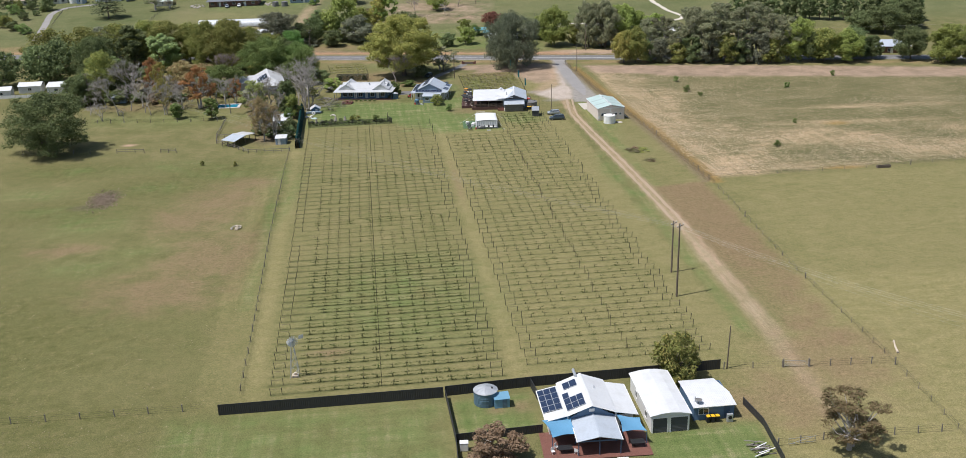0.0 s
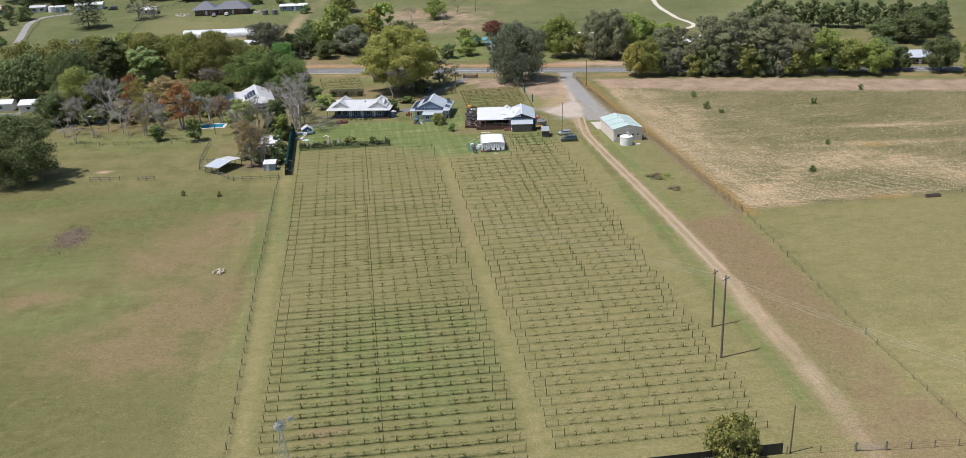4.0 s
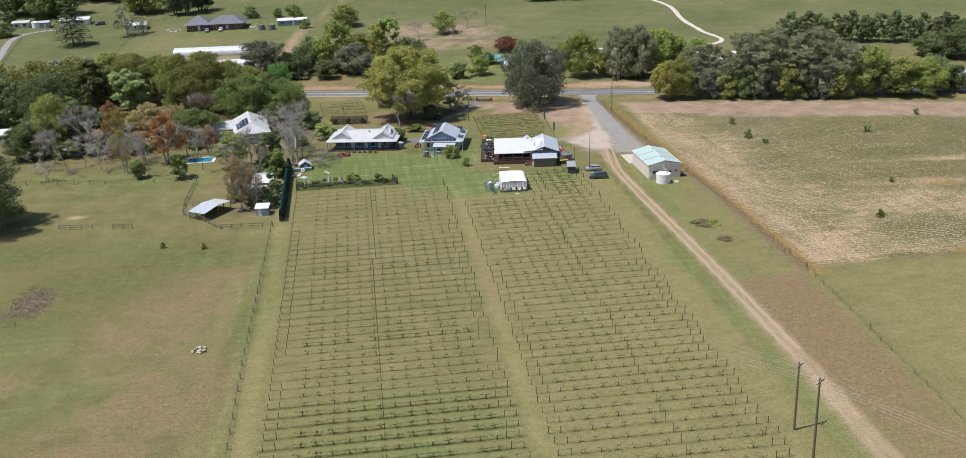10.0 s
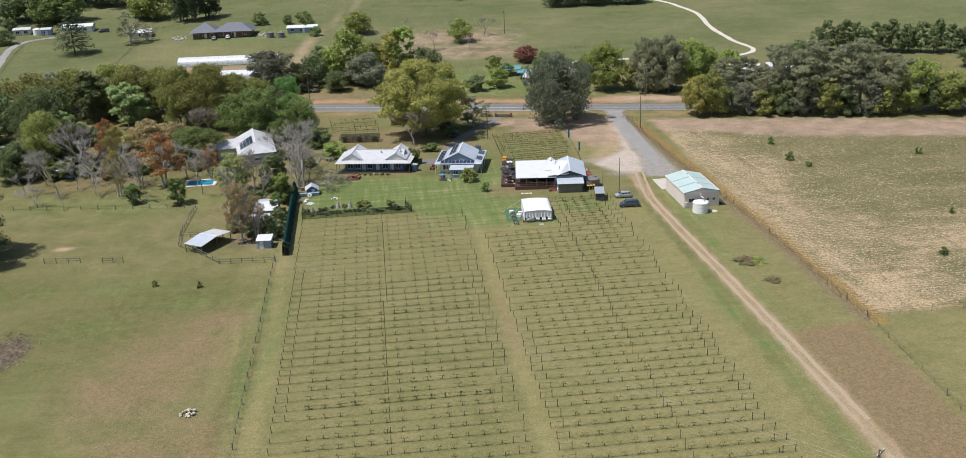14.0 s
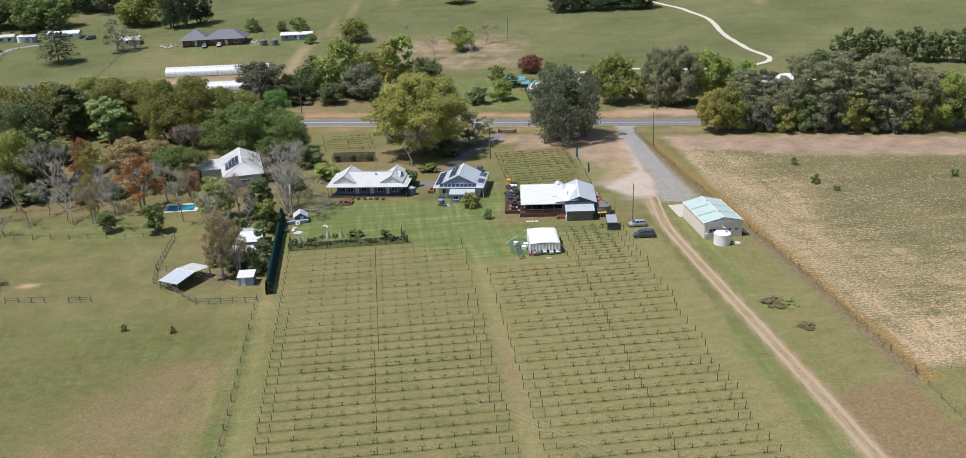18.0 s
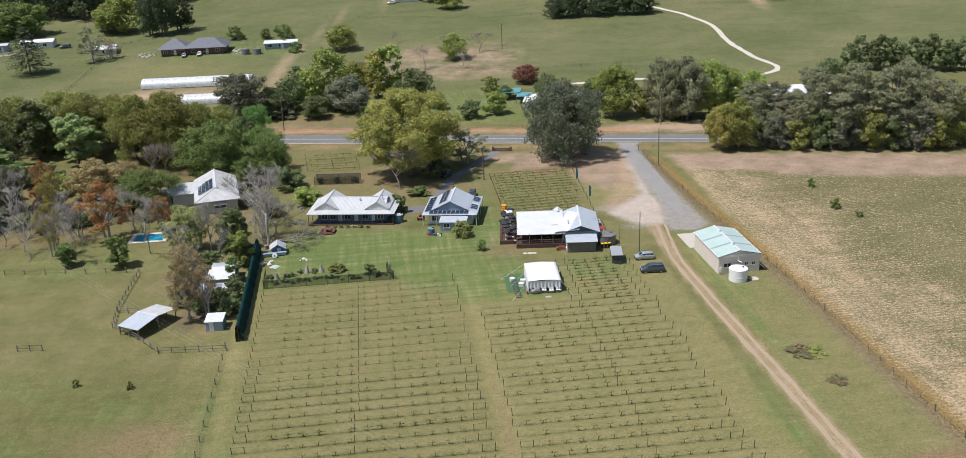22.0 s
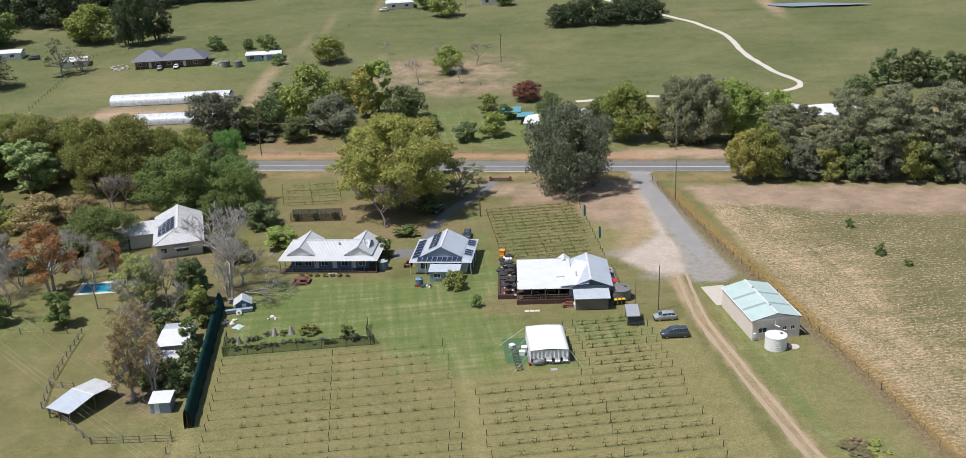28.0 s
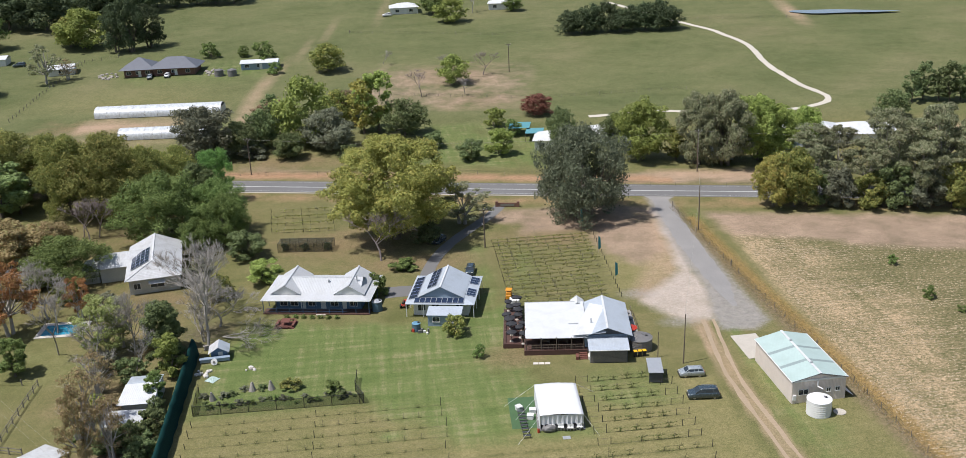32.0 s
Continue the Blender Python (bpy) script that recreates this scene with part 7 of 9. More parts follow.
def marquee():
    t = thing("marquee", "white canvas marquee with draped front wall", "tent", 4.0, 310.4, 0, 0)
    bm = bmesh.new()
    nx, ny = 12, 16
    g = []
    rng = random.Random(2)
    for j in range(ny + 1):
        for i in range(nx + 1):
            a, c = i / nx, j / ny
            g.append(bm.verts.new((-3.15 + 6.3 * a - 0.35 * c, -4.6 + 9.2 * c, 2.35 + 0.28 * math.sin(math.pi * a) ** 0.8 * (0.8 + 0.2 * math.sin(math.pi * c)) + rng.uniform(-0.03, 0.03))))
    for j in range(ny):
        for i in range(nx):
            q = j * (nx + 1) + i
            bm.faces.new((g[q], g[q + 1], g[q + nx + 2], g[q + nx + 1]))
    r = bmesh.ops.extrude_face_region(bm, geom=bm.faces[:])
    bmesh.ops.translate(bm, verts=[e for e in r["geom"] if isinstance(e, bmesh.types.BMVert)], vec=(0, 0, 0.03))
    part("roof", bm, M["canvas"], t, smooth=True)

    def drape(x0, y0, x1, y1, z0, z1, n):
        bm = bmesh.new()
        rows = []
        for z in (z0, (z0 + z1) / 2, z1):
            row = []
            for i in range(n + 1):
                a = i / n
                w = 0.12 * math.sin(i * 1.9) * (1 - 0.6 * (z - z0) / (z1 - z0 + 1e-6))
                nx_, ny_ = -(y1 - y0), (x1 - x0)
                k = math.hypot(nx_, ny_)
                row.append(bm.verts.new((x0 + (x1 - x0) * a + nx_ / k * w, y0 + (y1 - y0) * a + ny_ / k * w, z)))
            rows.append(row)
        for p, q in zip(rows, rows[1:]):
            for i in range(n):
                bm.faces.new((p[i], p[i + 1], q[i + 1], q[i]))
        return bm
    part("front_wall", drape(-3.1, -4.5, 3.1, -4.5, 0.85, 2.4, 30), M["canvas"], t, "loosely draped white canvas wall")
    part("side_wall", drape(-3.1, -4.4, -3.5, 4.5, 0.1, 2.4, 36), M["canvas"], t)
    part("back_wall", drape(-3.4, 4.5, 2.7, 4.5, 0.1, 2.4, 30), M["canvas"], t)
    part("side_wall", drape(3.1, -4.4, 2.75, 4.5, 1.5, 2.4, 36), M["canvas"], t)
    for x, y in ((-3.1, -4.5), (0, -4.5), (3.1, -4.5), (-3.3, 0), (2.95, 0), (-3.45, 4.5), (2.7, 4.5)):
        part("pole", cone(bmesh.new(), 0.05, 0.05, 2.4, x=x, y=y, seg=8), M["metal"], t)
    for p, q in (((-3.15, -4.55, 2.3), (-6.4, -8.0, 0)), ((3.15, -4.55, 2.3), (5.2, -6.6, 0)), ((-3.5, 4.5, 2.3), (-8.2, 2.6, 0)), ((-3.4, 1.0, 2.3), (-6.6, -1.5, 0)), ((2.75, 4.5, 2.3), (5.6, 6.0, 0))):
        part("guy_rope", tube(bmesh.new(), [p, q], [0.018, 0.018], 4), M["trim"], t)
    part("floor", boxes((6.9, 9.6, 0.12, -0.1, 0, 0.0)), M["tank_grey"], t)
    rng = random.Random(8)
    for i in range(12):
        x, y = -2.2 + i * 0.45, -4.9 + rng.uniform(-0.15, 0.3)
        c = thing("folding_chair", "stacked pale chair at the front of the marquee", "chair", 4.0 + x, 310.4 + y, 0.12, rng.uniform(-20, 20), "chairs at the marquee")
        mm = M["trim" if i % 3 else "black"]
        part("seat", boxes((0.42, 0.42, 0.05, 0, 0, 0.43)), mm, c)
        part("backrest", boxes((0.42, 0.05, 0.42, 0, 0.2, 0.5)), mm, c)
        for s in (-0.18, 0.18):
            part("leg", boxes((0.04, 0.4, 0.43, s, 0, 0)), M["metal"], c)
    x = thing("equipment_cover", "grey tarpaulin over equipment by the marquee", "tarpaulin", 2.2, 305.6, 0, 6)
    bm = bmesh.new()
    bmesh.ops.create_icosphere(bm, subdivisions=2, radius=1.0, matrix=pose(0, 0, 0.45) @ Matrix.Diagonal((1.15, 0.7, 0.65, 1)))
    for v in bm.verts:
        v.co += v.co.normalized() * rng.uniform(-0.1, 0.08)
        v.co.z = max(0.0, v.co.z)
    part("sheet", bm, M["tank_grey"], x)
    r = thing("gas_bottle", "red gas bottle beside the marquee", "gas bottle", 0.6, 305.3)
    part("body", cone(bmesh.new(), 0.18, 0.18, 0.6, seg=12), M["red"], r)
    part("valve", cone(bmesh.new(), 0.09, 0.07, 0.18, z=0.6, seg=10), M["metal"], r)
    for i in range(9):
        b = thing("bench", "dark slatted bench in a row beside the marquee", "bench", -1.9 - 0.09 * i + 0.8, 303.9 + i * 0.95, 0, 4, "benches beside the marquee")
        part("seat", boxes((1.1, 0.32, 0.06, 0, 0, 0.42)), M["wall_dark"], b)
        for s in (-0.45, 0.45):
            part("leg", boxes((0.06, 0.3, 0.42, s, 0, 0)), M["timber"], b)
    for px, py in ((-0.4, 309.2), (0.0, 310.8), (-2.0, 311.8)):
        b = thing("plastic_crate", "white plastic crate by the marquee", "crate", px, py, 0, px * 30, "crates by the marquee")
        part("body", boxes((0.9, 0.8, 0.7, 0, 0, 0), bevel=0.03), M["trim"], b)
        part("rim", boxes((0.96, 0.86, 0.07, 0, 0, 0.66)), M["trim"], b)
    k = thing("trailer", "dark flat trailer behind the marquee", "trailer", 3.9, 316.2, 0, 2)
    part("tray", boxes((3.6, 1.4, 0.35, 0, 0, 0.45)), M["wall_dark"], k)
    part("drawbar", boxes((1.2, 0.08, 0.08, 2.3, 0, 0.5)), M["wall_dark"], k)
    for s in (-0.72, 0.72):
        part("wheel", cone(bmesh.new(), 0.3, 0.3, 0.16, seg=16), M["rubber"], k).matrix_local = pose(0, s, 0.3, 90, 0, 0) @ Matrix.Translation((0, 0, -0.08))
    gt = thing("floor_plate", "grey metal plate lying in the grass", "plate", 4.5, 303.6, 0, 4)
    part("plate", boxes((1.1, 0.8, 0.05, 0, 0, 0.0), bevel=0.01), M["galv"], gt)
    n = thing("ground_sheet", "green shade cloth laid on the grass", "ground sheet", -1.4, 311.0)
    part("sheet", boxes((4.0, 9.0, 0.02, 0, 0, 0.005, 3)), M["net_sheet"], n)


def green_shed():
    c, s = 42.0, 317.7
    b = thing("farm_shed", "cream metal shed with pale green gabled roof", "shed", 41.45, 317.9, 0, 7.6)
    wall_box(b, -4.15, 4.15, -7.0, 7.0, 3.7, M["wall_cream"])
    for sx in (-4.17, 4.17):
        part("cladding", boxes((0.05, 13.9, 3.6, sx, 0, 0.05)), M["wall_cream_y"], b)
    ez, rz, y0 = 3.75, 4.75, -7.25
    for sgn in (-1, 1):
        for i, (a, c2) in enumerate(((-7.25, -3.0), (-2.3, 1.5), (2.2, 7.25))):
            part("roof_sheet", plate([(sgn * 4.3, a, ez), (0, a, rz), (0, c2, rz), (sgn * 4.3, c2, ez)]), M["roof_green"], b, "pale green ribbed metal sheeting")
        for a, c2 in ((-3.0, -2.3), (1.5, 2.2)):
            part("skylight", plate([(sgn * 4.3, a, ez - 0.004), (0, a, rz - 0.004), (0, c2, rz - 0.004), (sgn * 4.3, c2, ez - 0.004)]), M["roof_skylight"], b, "grey translucent roof strip")
        part("barge_board", tube(bmesh.new(), [(sgn * 4.32, y0, ez - 0.05), (0, y0, rz - 0.05)], [0.07, 0.07], 4), M["fence_black"], b)
        gutter(b, sgn * 4.36, -7.25, sgn * 4.36, 7.25, ez)
    part("gable", prism_wall(-4.1, 4.1, -7.0, 0.1, 3.7, 4.66), M["wall_cream"], b)
    part("gable", prism_wall(-4.1, 4.1, 6.9, 0.1, 3.7, 4.66), M["wall_cream"], b)
    part("ridge_cap", boxes((0.4, 14.5, 0.06, 0, 0, rz)), M["roof_white"], b, "pale ridge capping")
    for y in (-4.0, 3.5):
        part("roof_vent", cone(bmesh.new(), 0.22, 0.18, 0.3, y=y, z=rz + 0.03, seg=12), M["galv"], b)
    window_in(b, -2.4, -7.02, 1.4, 1.4, 0.8)
    for x in (1.5, 2.9):
        window_in(b, x, -7.02, 1.5, 0.6, 0.6)
    part("meter_box", boxes((0.5, 0.2, 0.8, -3.8, -7.12, 0.6)), M["trim"], b)
    part("downpipe", tube(bmesh.new(), [(-0.3, -7.15, 3.5), (-0.3, -7.2, 2.6), (0.2, -7.9, 2.5)], [0.11, 0.11, 0.11], 8), M["trim"], b)
    part("lean_to", plate([(4.25, -6.8, 1.3), (5.6, -6.8, 0.25), (5.6, -4.6, 0.25), (4.25, -4.6, 1.3)], t=0.05), M["tank_white"], b, "pale sloping ramp panel")
    part("front_fascia", boxes((8.5, 0.08, 0.3, 0, -7.08, 3.55)), M["trim"], b)
    water_tank("white plastic rainwater tank beside the shed", 41.4, 307.6, 1.75, 2.35, "tank_white", "tank_white", 0.3, pipe=True)
    ap = thing("concrete_apron", "pale concrete apron beside the shed", "concrete", 37.2, 329.3, 0, 7.6, kind="structure")
    part("slab", boxes((4.4, 8.4, 0.08, 0, 0, 0.0), bevel=0.01), M["concrete"], ap)
    pl = thing("tank_slab", "round concrete slab in the grass by the shed", "concrete", 44.5, 307.6)
    part("slab", cone(bmesh.new(), 0.9, 0.9, 0.1, seg=20), M["concrete"], pl)


M["banner"] = surface("banner", (0.03, 0.24, 0.27), 0.7, 0.0, 0.1, 5)
M["net_sheet"] = surface("net_sheet", (0.06, 0.12, 0.05), 0.9, 0.0, 0.2, 4)
cellar_door()
marquee()
green_shed()


# ---- the two houses and the old house ----
def homestead():
    b = thing("homestead", "homestead with white metal roofs and deep blue verandah", "house", -37.1, 354.5, 0, -6.2)
    wall_box(b, -8.0, 8.0, -3.8, 4.0, 3.0, M["wall_blue"])
    part("verandah_roof", plate(*skirt_panels(-10.2, 10.2, -6.0, 6.0, 2.3, 2.75, 3.25)), M["roof_home"], b, "white ribbed verandah roof")
    part("roof", plate(*gable_panels(-7.9, 7.9, -3.7, 3.7, 3.25, 4.95, "x")), M["roof_home_x"], b, "white ribbed metal roof")
    for cx in (-6.0, 6.0):
        part("cross_roof", plate(*gable_panels(cx - 2.9, cx + 2.9, -4.4, 5.2, 3.3, 5.05)), M["roof_home"], b)
        part("gable", prism_wall(cx - 2.75, cx + 2.75, -4.2, 0.12, 3.2, 4.95), M["wall_white"], b)
        part("gable", prism_wall(cx - 2.75, cx + 2.75, 4.9, 0.12, 3.2, 4.95), M["wall_white"], b)
        part("ridge_cap", boxes((0.3, 9.6, 0.05, cx, 0.4, 5.05)), M["roof_home"], b)
    part("ridge_cap", boxes((11.5, 0.3, 0.05, 0, 0, 4.95)), M["roof_home_x"], b)
    for x in [-9.9 + i * 2.475 for i in range(9)]:
        part("verandah_post", boxes((0.12, 0.12, 2.65, x, -5.8, 0.1)), M["trim_blue"], b)
    for y in (-2.5, 1.5, 5.6):
        for x in (-9.9, 9.9):
            part("verandah_post", boxes((0.12, 0.12, 2.65, x, y, 0.1)), M["trim_blue"], b)
    part("verandah_floor", boxes((20.0, 2.2, 0.22, 0, -4.95, 0)), M["deck_dark"], b)
    part("rail", boxes((15.0, 0.07, 0.07, -1.8, -5.8, 1.0), (15.0, 0.05, 0.05, -1.8, -5.8, 0.5)), M["trim_blue"], b)
    for x in (-6.6, -4.6, -1.2, 3.0, 6.6):
        window_in(b, x, -3.83, 0.8, 1.3, 1.5)
    for x in (-2.9, 0.9, 4.8):
        door_in(b, x, -3.83, 0.95, 2.1)
    for y in (-1.5, 2):
        window_in(b, -8.02, y, 0.9, 1.2, 1.3, "W")
        window_in(b, 8.02, y, 0.9, 1.2, 1.3, "E")
    part("flue", cone(bmesh.new(), 0.13, 0.13, 1.1, x=6.9, y=-1.0, z=4.6, seg=10), M["galv"], b)
    part("flue", cone(bmesh.new(), 0.2, 0.2, 0.4, x=1.6, y=-1.2, z=4.5, seg=10), M["galv"], b)
    for e in ((-10.2, -6.0, 10.2, -6.0), (-10.2, -6.0, -10.2, 6.0), (10.2, -6.0, 10.2, 6.0)):
        gutter(b, *e, 2.76)
    part("steps", boxes((1.8, 0.35, 0.14, 0.9, -6.3, 0)), M["concrete"], b)
    water_tank("small grey-blue tank at the homestead corner", -26.6, 349.4, 0.95, 1.8, "tank_blue", "galv", 0.25)
    for i in range(7):
        tree("bush", "green", -43 + i * 1.55, 347.6 - i * 0.17, 0.7, 1.1, "low clipped shrub along the verandah", "verandah shrubs", "bush")
    d = thing("outdoor_setting", "red-painted timber table with surrounding benches", "table", -42.6, 344.6, 0, -6)
    part("tabletop", boxes((1.6, 1.6, 0.08, 0, 0, 0.85), bevel=0.03), M["red_timber"], d)
    part("pedestal", boxes((0.5, 0.5, 0.85, 0, 0, 0)), M["red_timber"], d)
    for a in range(4):
        p = part("bench", boxes((2.4, 0.45, 0.08, 0, -1.5, 0.45), (0.1, 0.4, 0.45, -0.9, -1.5, 0), (0.1, 0.4, 0.45, 0.9, -1.5, 0)), M["red_timber"], d)
        p.matrix_local = pose(0, 0, 0, 0, 0, 90 * a)
    part("floor", boxes((3.6, 3.2, 0.1, 0, 0, 0.0)), M["red_timber"], d)


def second_house():
    b = thing("cottage", "cottage with grey-blue metal roof and rows of solar panels", "house", -14.1, 351.4, 0, -7.0)
    wall_box(b, -5.0, 5.0, -5.3, 5.4, 2.9, M["wall_white"])
    part("verandah_roof", plate(*skirt_panels(-6.3, 6.3, -6.6, 6.4, 2.2, 2.7, 3.2)), M["roof_grey"], b, "grey-blue ribbed skirt roof")
    part("roof", plate(*gable_panels(-4.25, 4.25, -4.9, 5.3, 3.25, 5.4)), M["roof_grey"], b, "grey-blue ribbed metal roof")
    part("gable", prism_wall(-4.0, 4.0, -4.6, 0.12, 3.1, 5.2), M["wall_bluegrey"], b)
    part("gable", prism_wall(-4.0, 4.0, 5.0, 0.12, 3.1, 5.2), M["wall_bluegrey"], b)
    part("ridge_cap", boxes((0.3, 10.2, 0.05, 0, 0.2, 5.4)), M["roof_white"], b)
    k = Vector((-4.25, 0, -2.15)).normalized()
    solar_array(b, (-1.0, 4.9, 4.93), k, (0, -1, 0), 2, 5, w=1.0, h=1.6)
    solar_array(b, (-4.35, 4.6, 3.17), Vector((-2.2, 0, -0.5)).normalized(), (0, -1, 0), 1, 6, w=1.6, h=1.6)
    solar_array(b, (-4.7, -6.3, 2.80), (1, 0, 0), Vector((0, 2.2, 0.5)).normalized(), 9, 1, w=1.0, h=1.55)
    solar_array(b, (4.4, -0.4, 3.16), Vector((0, -1, 0)), Vector((2.2, 0, -0.5)).normalized(), 3, 1, w=1.0, h=1.6)
    solar_array(b, (4.4, 4.8, 3.16), Vector((0, -1, 0)), Vector((2.2, 0, -0.5)).normalized(), 3, 1, w=1.0, h=1.6)
    for x in (-6.1, -3, 3.6, 6.1):
        part("verandah_post", boxes((0.12, 0.12, 2.6, x, -6.4, 0.1)), M["trim"], b)
    for y in (-2.5, 1.5, 6.1):
        for x in (-6.1, 6.1):
            part("verandah_post", boxes((0.12, 0.12, 2.6, x, y, 0.1)), M["trim"], b)
    for x in (-3.5, -1.0, 3.4):
        window_in(b, x, -5.32, 0.9, 1.3, 1.2)
    for y in (-2, 2.5):
        window_in(b, -5.02, y, 0.9, 1.2, 1.2, "W")
        window_in(b, 5.02, y, 0.9, 1.2, 1.2, "E")
    s = thing("lean_to", "grey lean-to room in front of the cottage", "shed", -13.9, 342.7, 0, -7)
    wall_box(s, -2.9, 2.9, -1.3, 1.4, 2.2, M["wall_bluegrey"])
    part("roof", plate([(-3.1, -1.6, 2.25), (3.1, -1.6, 2.25), (3.1, 1.6, 2.6), (-3.1, 1.6, 2.6)]), M["roof_grey_x"], s)
    for x in (-1.4, 1.2):
        window_in(s, x, -1.32, 0.9, 1.2, 0.9)
    t = thing("red_tractor", "small red ride-on tractor by the court", "tractor", -21.7, 350.4, 0, 80)
    part("bonnet", boxes((1.1, 0.7, 0.5, 0.6, 0, 0.5), bevel=0.08), M["red"], t)
    part("seat_deck", boxes((0.9, 0.9, 0.3, -0.4, 0, 0.45), bevel=0.05), M["red"], t)
    part("seat", boxes((0.45, 0.45, 0.5, -0.5, 0, 0.75), bevel=0.08), M["black"], t)
    part("steering_wheel", cone(bmesh.new(), 0.2, 0.2, 0.04, x=0.1, z=1.15, seg=14), M["black"], t)
    for x, r in ((-0.6, 0.42), (0.9, 0.3)):
        for sgn in (-1, 1):
            part("wheel", cone(bmesh.new(), r, r, 0.24, seg=18), M["rubber"], t).matrix_local = pose(x, sgn * 0.52, r, 90, 0, 0) @ Matrix.Translation((0, 0, -0.12))
    water_tank("dark green tank beside the cottage steps", -18.9, 340.2, 0.75, 1.4, "tank_blue", "box_blue", 0.2)
    rng = random.Random(9)
    for i in range(10):
        c = thing("yard_clutter", "boxes and pots heaped by the cottage wall", "clutter", -19.6 + rng.uniform(0, 3), 339.0 + rng.uniform(-0.8, 1.8), 0, rng.uniform(0, 90), "clutter by the cottage")
        part("box", boxes((rng.uniform(0.3, 0.8), rng.uniform(0.3, 0.7), rng.uniform(0.3, 0.8), 0, 0, 0), bevel=0.04), M[rng.choice(("trim", "red_timber", "stone", "red", "tank_grey"))], c)


def old_house():
    b = thing("old_house", "old house with weathered white metal roofs among trees", "house", -73.3, 370.0, 0, 14.5)
    # main roof: ridge towards the road, hipped over the garden front, gabled at the back
    wall_box(b, -4.7, 4.7, -8.2, 10.4, 3.2, M["wall_pale"])
    rz, e = 5.6, 3.2
    part("roof", plate([(-5.35, -9.0, e), (5.35, -9.0, e), (0, -5.4, rz)], [(5.35, -9.0, e), (5.35, 10.8, e), (0, 10.8, rz), (0, -5.4, rz)],
                       [(-5.35, 10.8, e), (-5.35, -9.0, e), (0, -5.4, rz), (0, 10.8, rz)]), M["roof_worn"], b, "weathered white ribbed metal roof")
    part("gable", prism_wall(-4.8, 4.8, 10.3, 0.12, 3.1, 5.4), M["wall_pale"], b)
    part("ridge_cap", boxes((0.3, 16.2, 0.06, 0, 2.7, rz)), M["roof_white"], b)
    for sx in (-1, 1):
        part("hip_cap", tube(bmesh.new(), [(0, -5.4, rz + 0.02), (sx * 5.35, -9.0, e + 0.03)], [0.12, 0.12], 5), M["roof_white"], b)
    wall_box(b, -10.6, -4.95, 0.2, 6.6, 3.1, M["wall_pale"], name="wing_wall")
    part("wing_roof", plate(*gable_panels(-11.0, -1.6, -0.4, 7.4, 3.15, 5.0, "x")), M["roof_worn_x"], b, "weathered white ribbed metal roof")
    part("side_roof", plate([(-14.2, 0.4, 2.7), (-11.0, 0.4, 3.1), (-11.0, 7.0, 3.1), (-14.2, 7.0, 2.7)]), M["roof_white"], b)
    wall_box(b, -14.0, -11.0, 0.6, 6.8, 2.6, M["wall_pale"], name="side_wall")
    window_in(b, 0.6, -8.23, 1.1, 2.6, 1.0)
    window_in(b, -3.2, -8.23, 1.1, 1.2, 1.1)
    part("window_hood", plate([(-1.0, -9.0, 2.1), (2.2, -9.0, 2.1), (2.2, -8.2, 2.5), (-1.0, -8.2, 2.5)]), M["roof_white"], b)
    for y in (-5, -1, 4):
        window_in(b, 4.72, y, 1.0, 1.2, 1.1, "E")
    k = Vector((-5.6, 0, -2.4)).normalized()
    solar_array(b, (-0.6, 3.0, 5.40), k, (0, -1, 0), 4, 5, w=1.0, h=1.6)
    v = thing("parked_van", "white van half hidden in the wood", "van", -107, 379.5, 0, 10)
    part("body", boxes((4.8, 1.9, 1.3, 0, 0, 0.4), (3.4, 1.8, 0.6, 0.5, 0, 1.7), bevel=0.12), M["trim"], v)
    part("window_band", boxes((3.2, 1.83, 0.42, 0.5, 0, 1.75)), M["window"], v)
    for px in (-1.5, 1.5):
        for py in (-1, 1):
            part("wheel", cone(bmesh.new(), 0.34, 0.34, 0.22, seg=16), M["rubber"], v).matrix_local = pose(px, py * 0.86, 0.34, 90, 0, 0) @ Matrix.Translation((0, 0, -0.11))
    p = thing("swimming_pool", "blue swimming pool with pale paved surround", "pool", -83.5, 346.3, 0, 3.0)
    part("surround", boxes((8.6, 0.9, 0.12, 0, -2.65, 0), (8.6, 0.9, 0.12, 0, 2.65, 0), (0.9, 4.4, 0.12, -3.85, 0, 0), (0.9, 4.4, 0.12, 3.85, 0, 0)), M["paving"], p)
    part("water", boxes((6.8, 4.4, 0.05, 0, 0, 0.01)), M["water"], p, "clear blue water")
    part("wall_tiles", boxes((6.8, 0.05, 0.08, 0, 2.17, 0.04)), M["trim"], p)
    # blue-grey cabin in the wood and white-roofed neighbours further west
    c = thing("garden_cabin", "small blue-grey cabin under bare trees", "cabin", -123.5, 357.5, 0, 4)
    wall_box(c, -2.2, 2.2, -1.6, 1.6, 2.3, M["wall_bluegrey"])
    part("roof", plate(*gable_panels(-2.5, 2.5, -1.9, 1.9, 2.3, 3.1, "x")), M["roof_grey_x"], c)
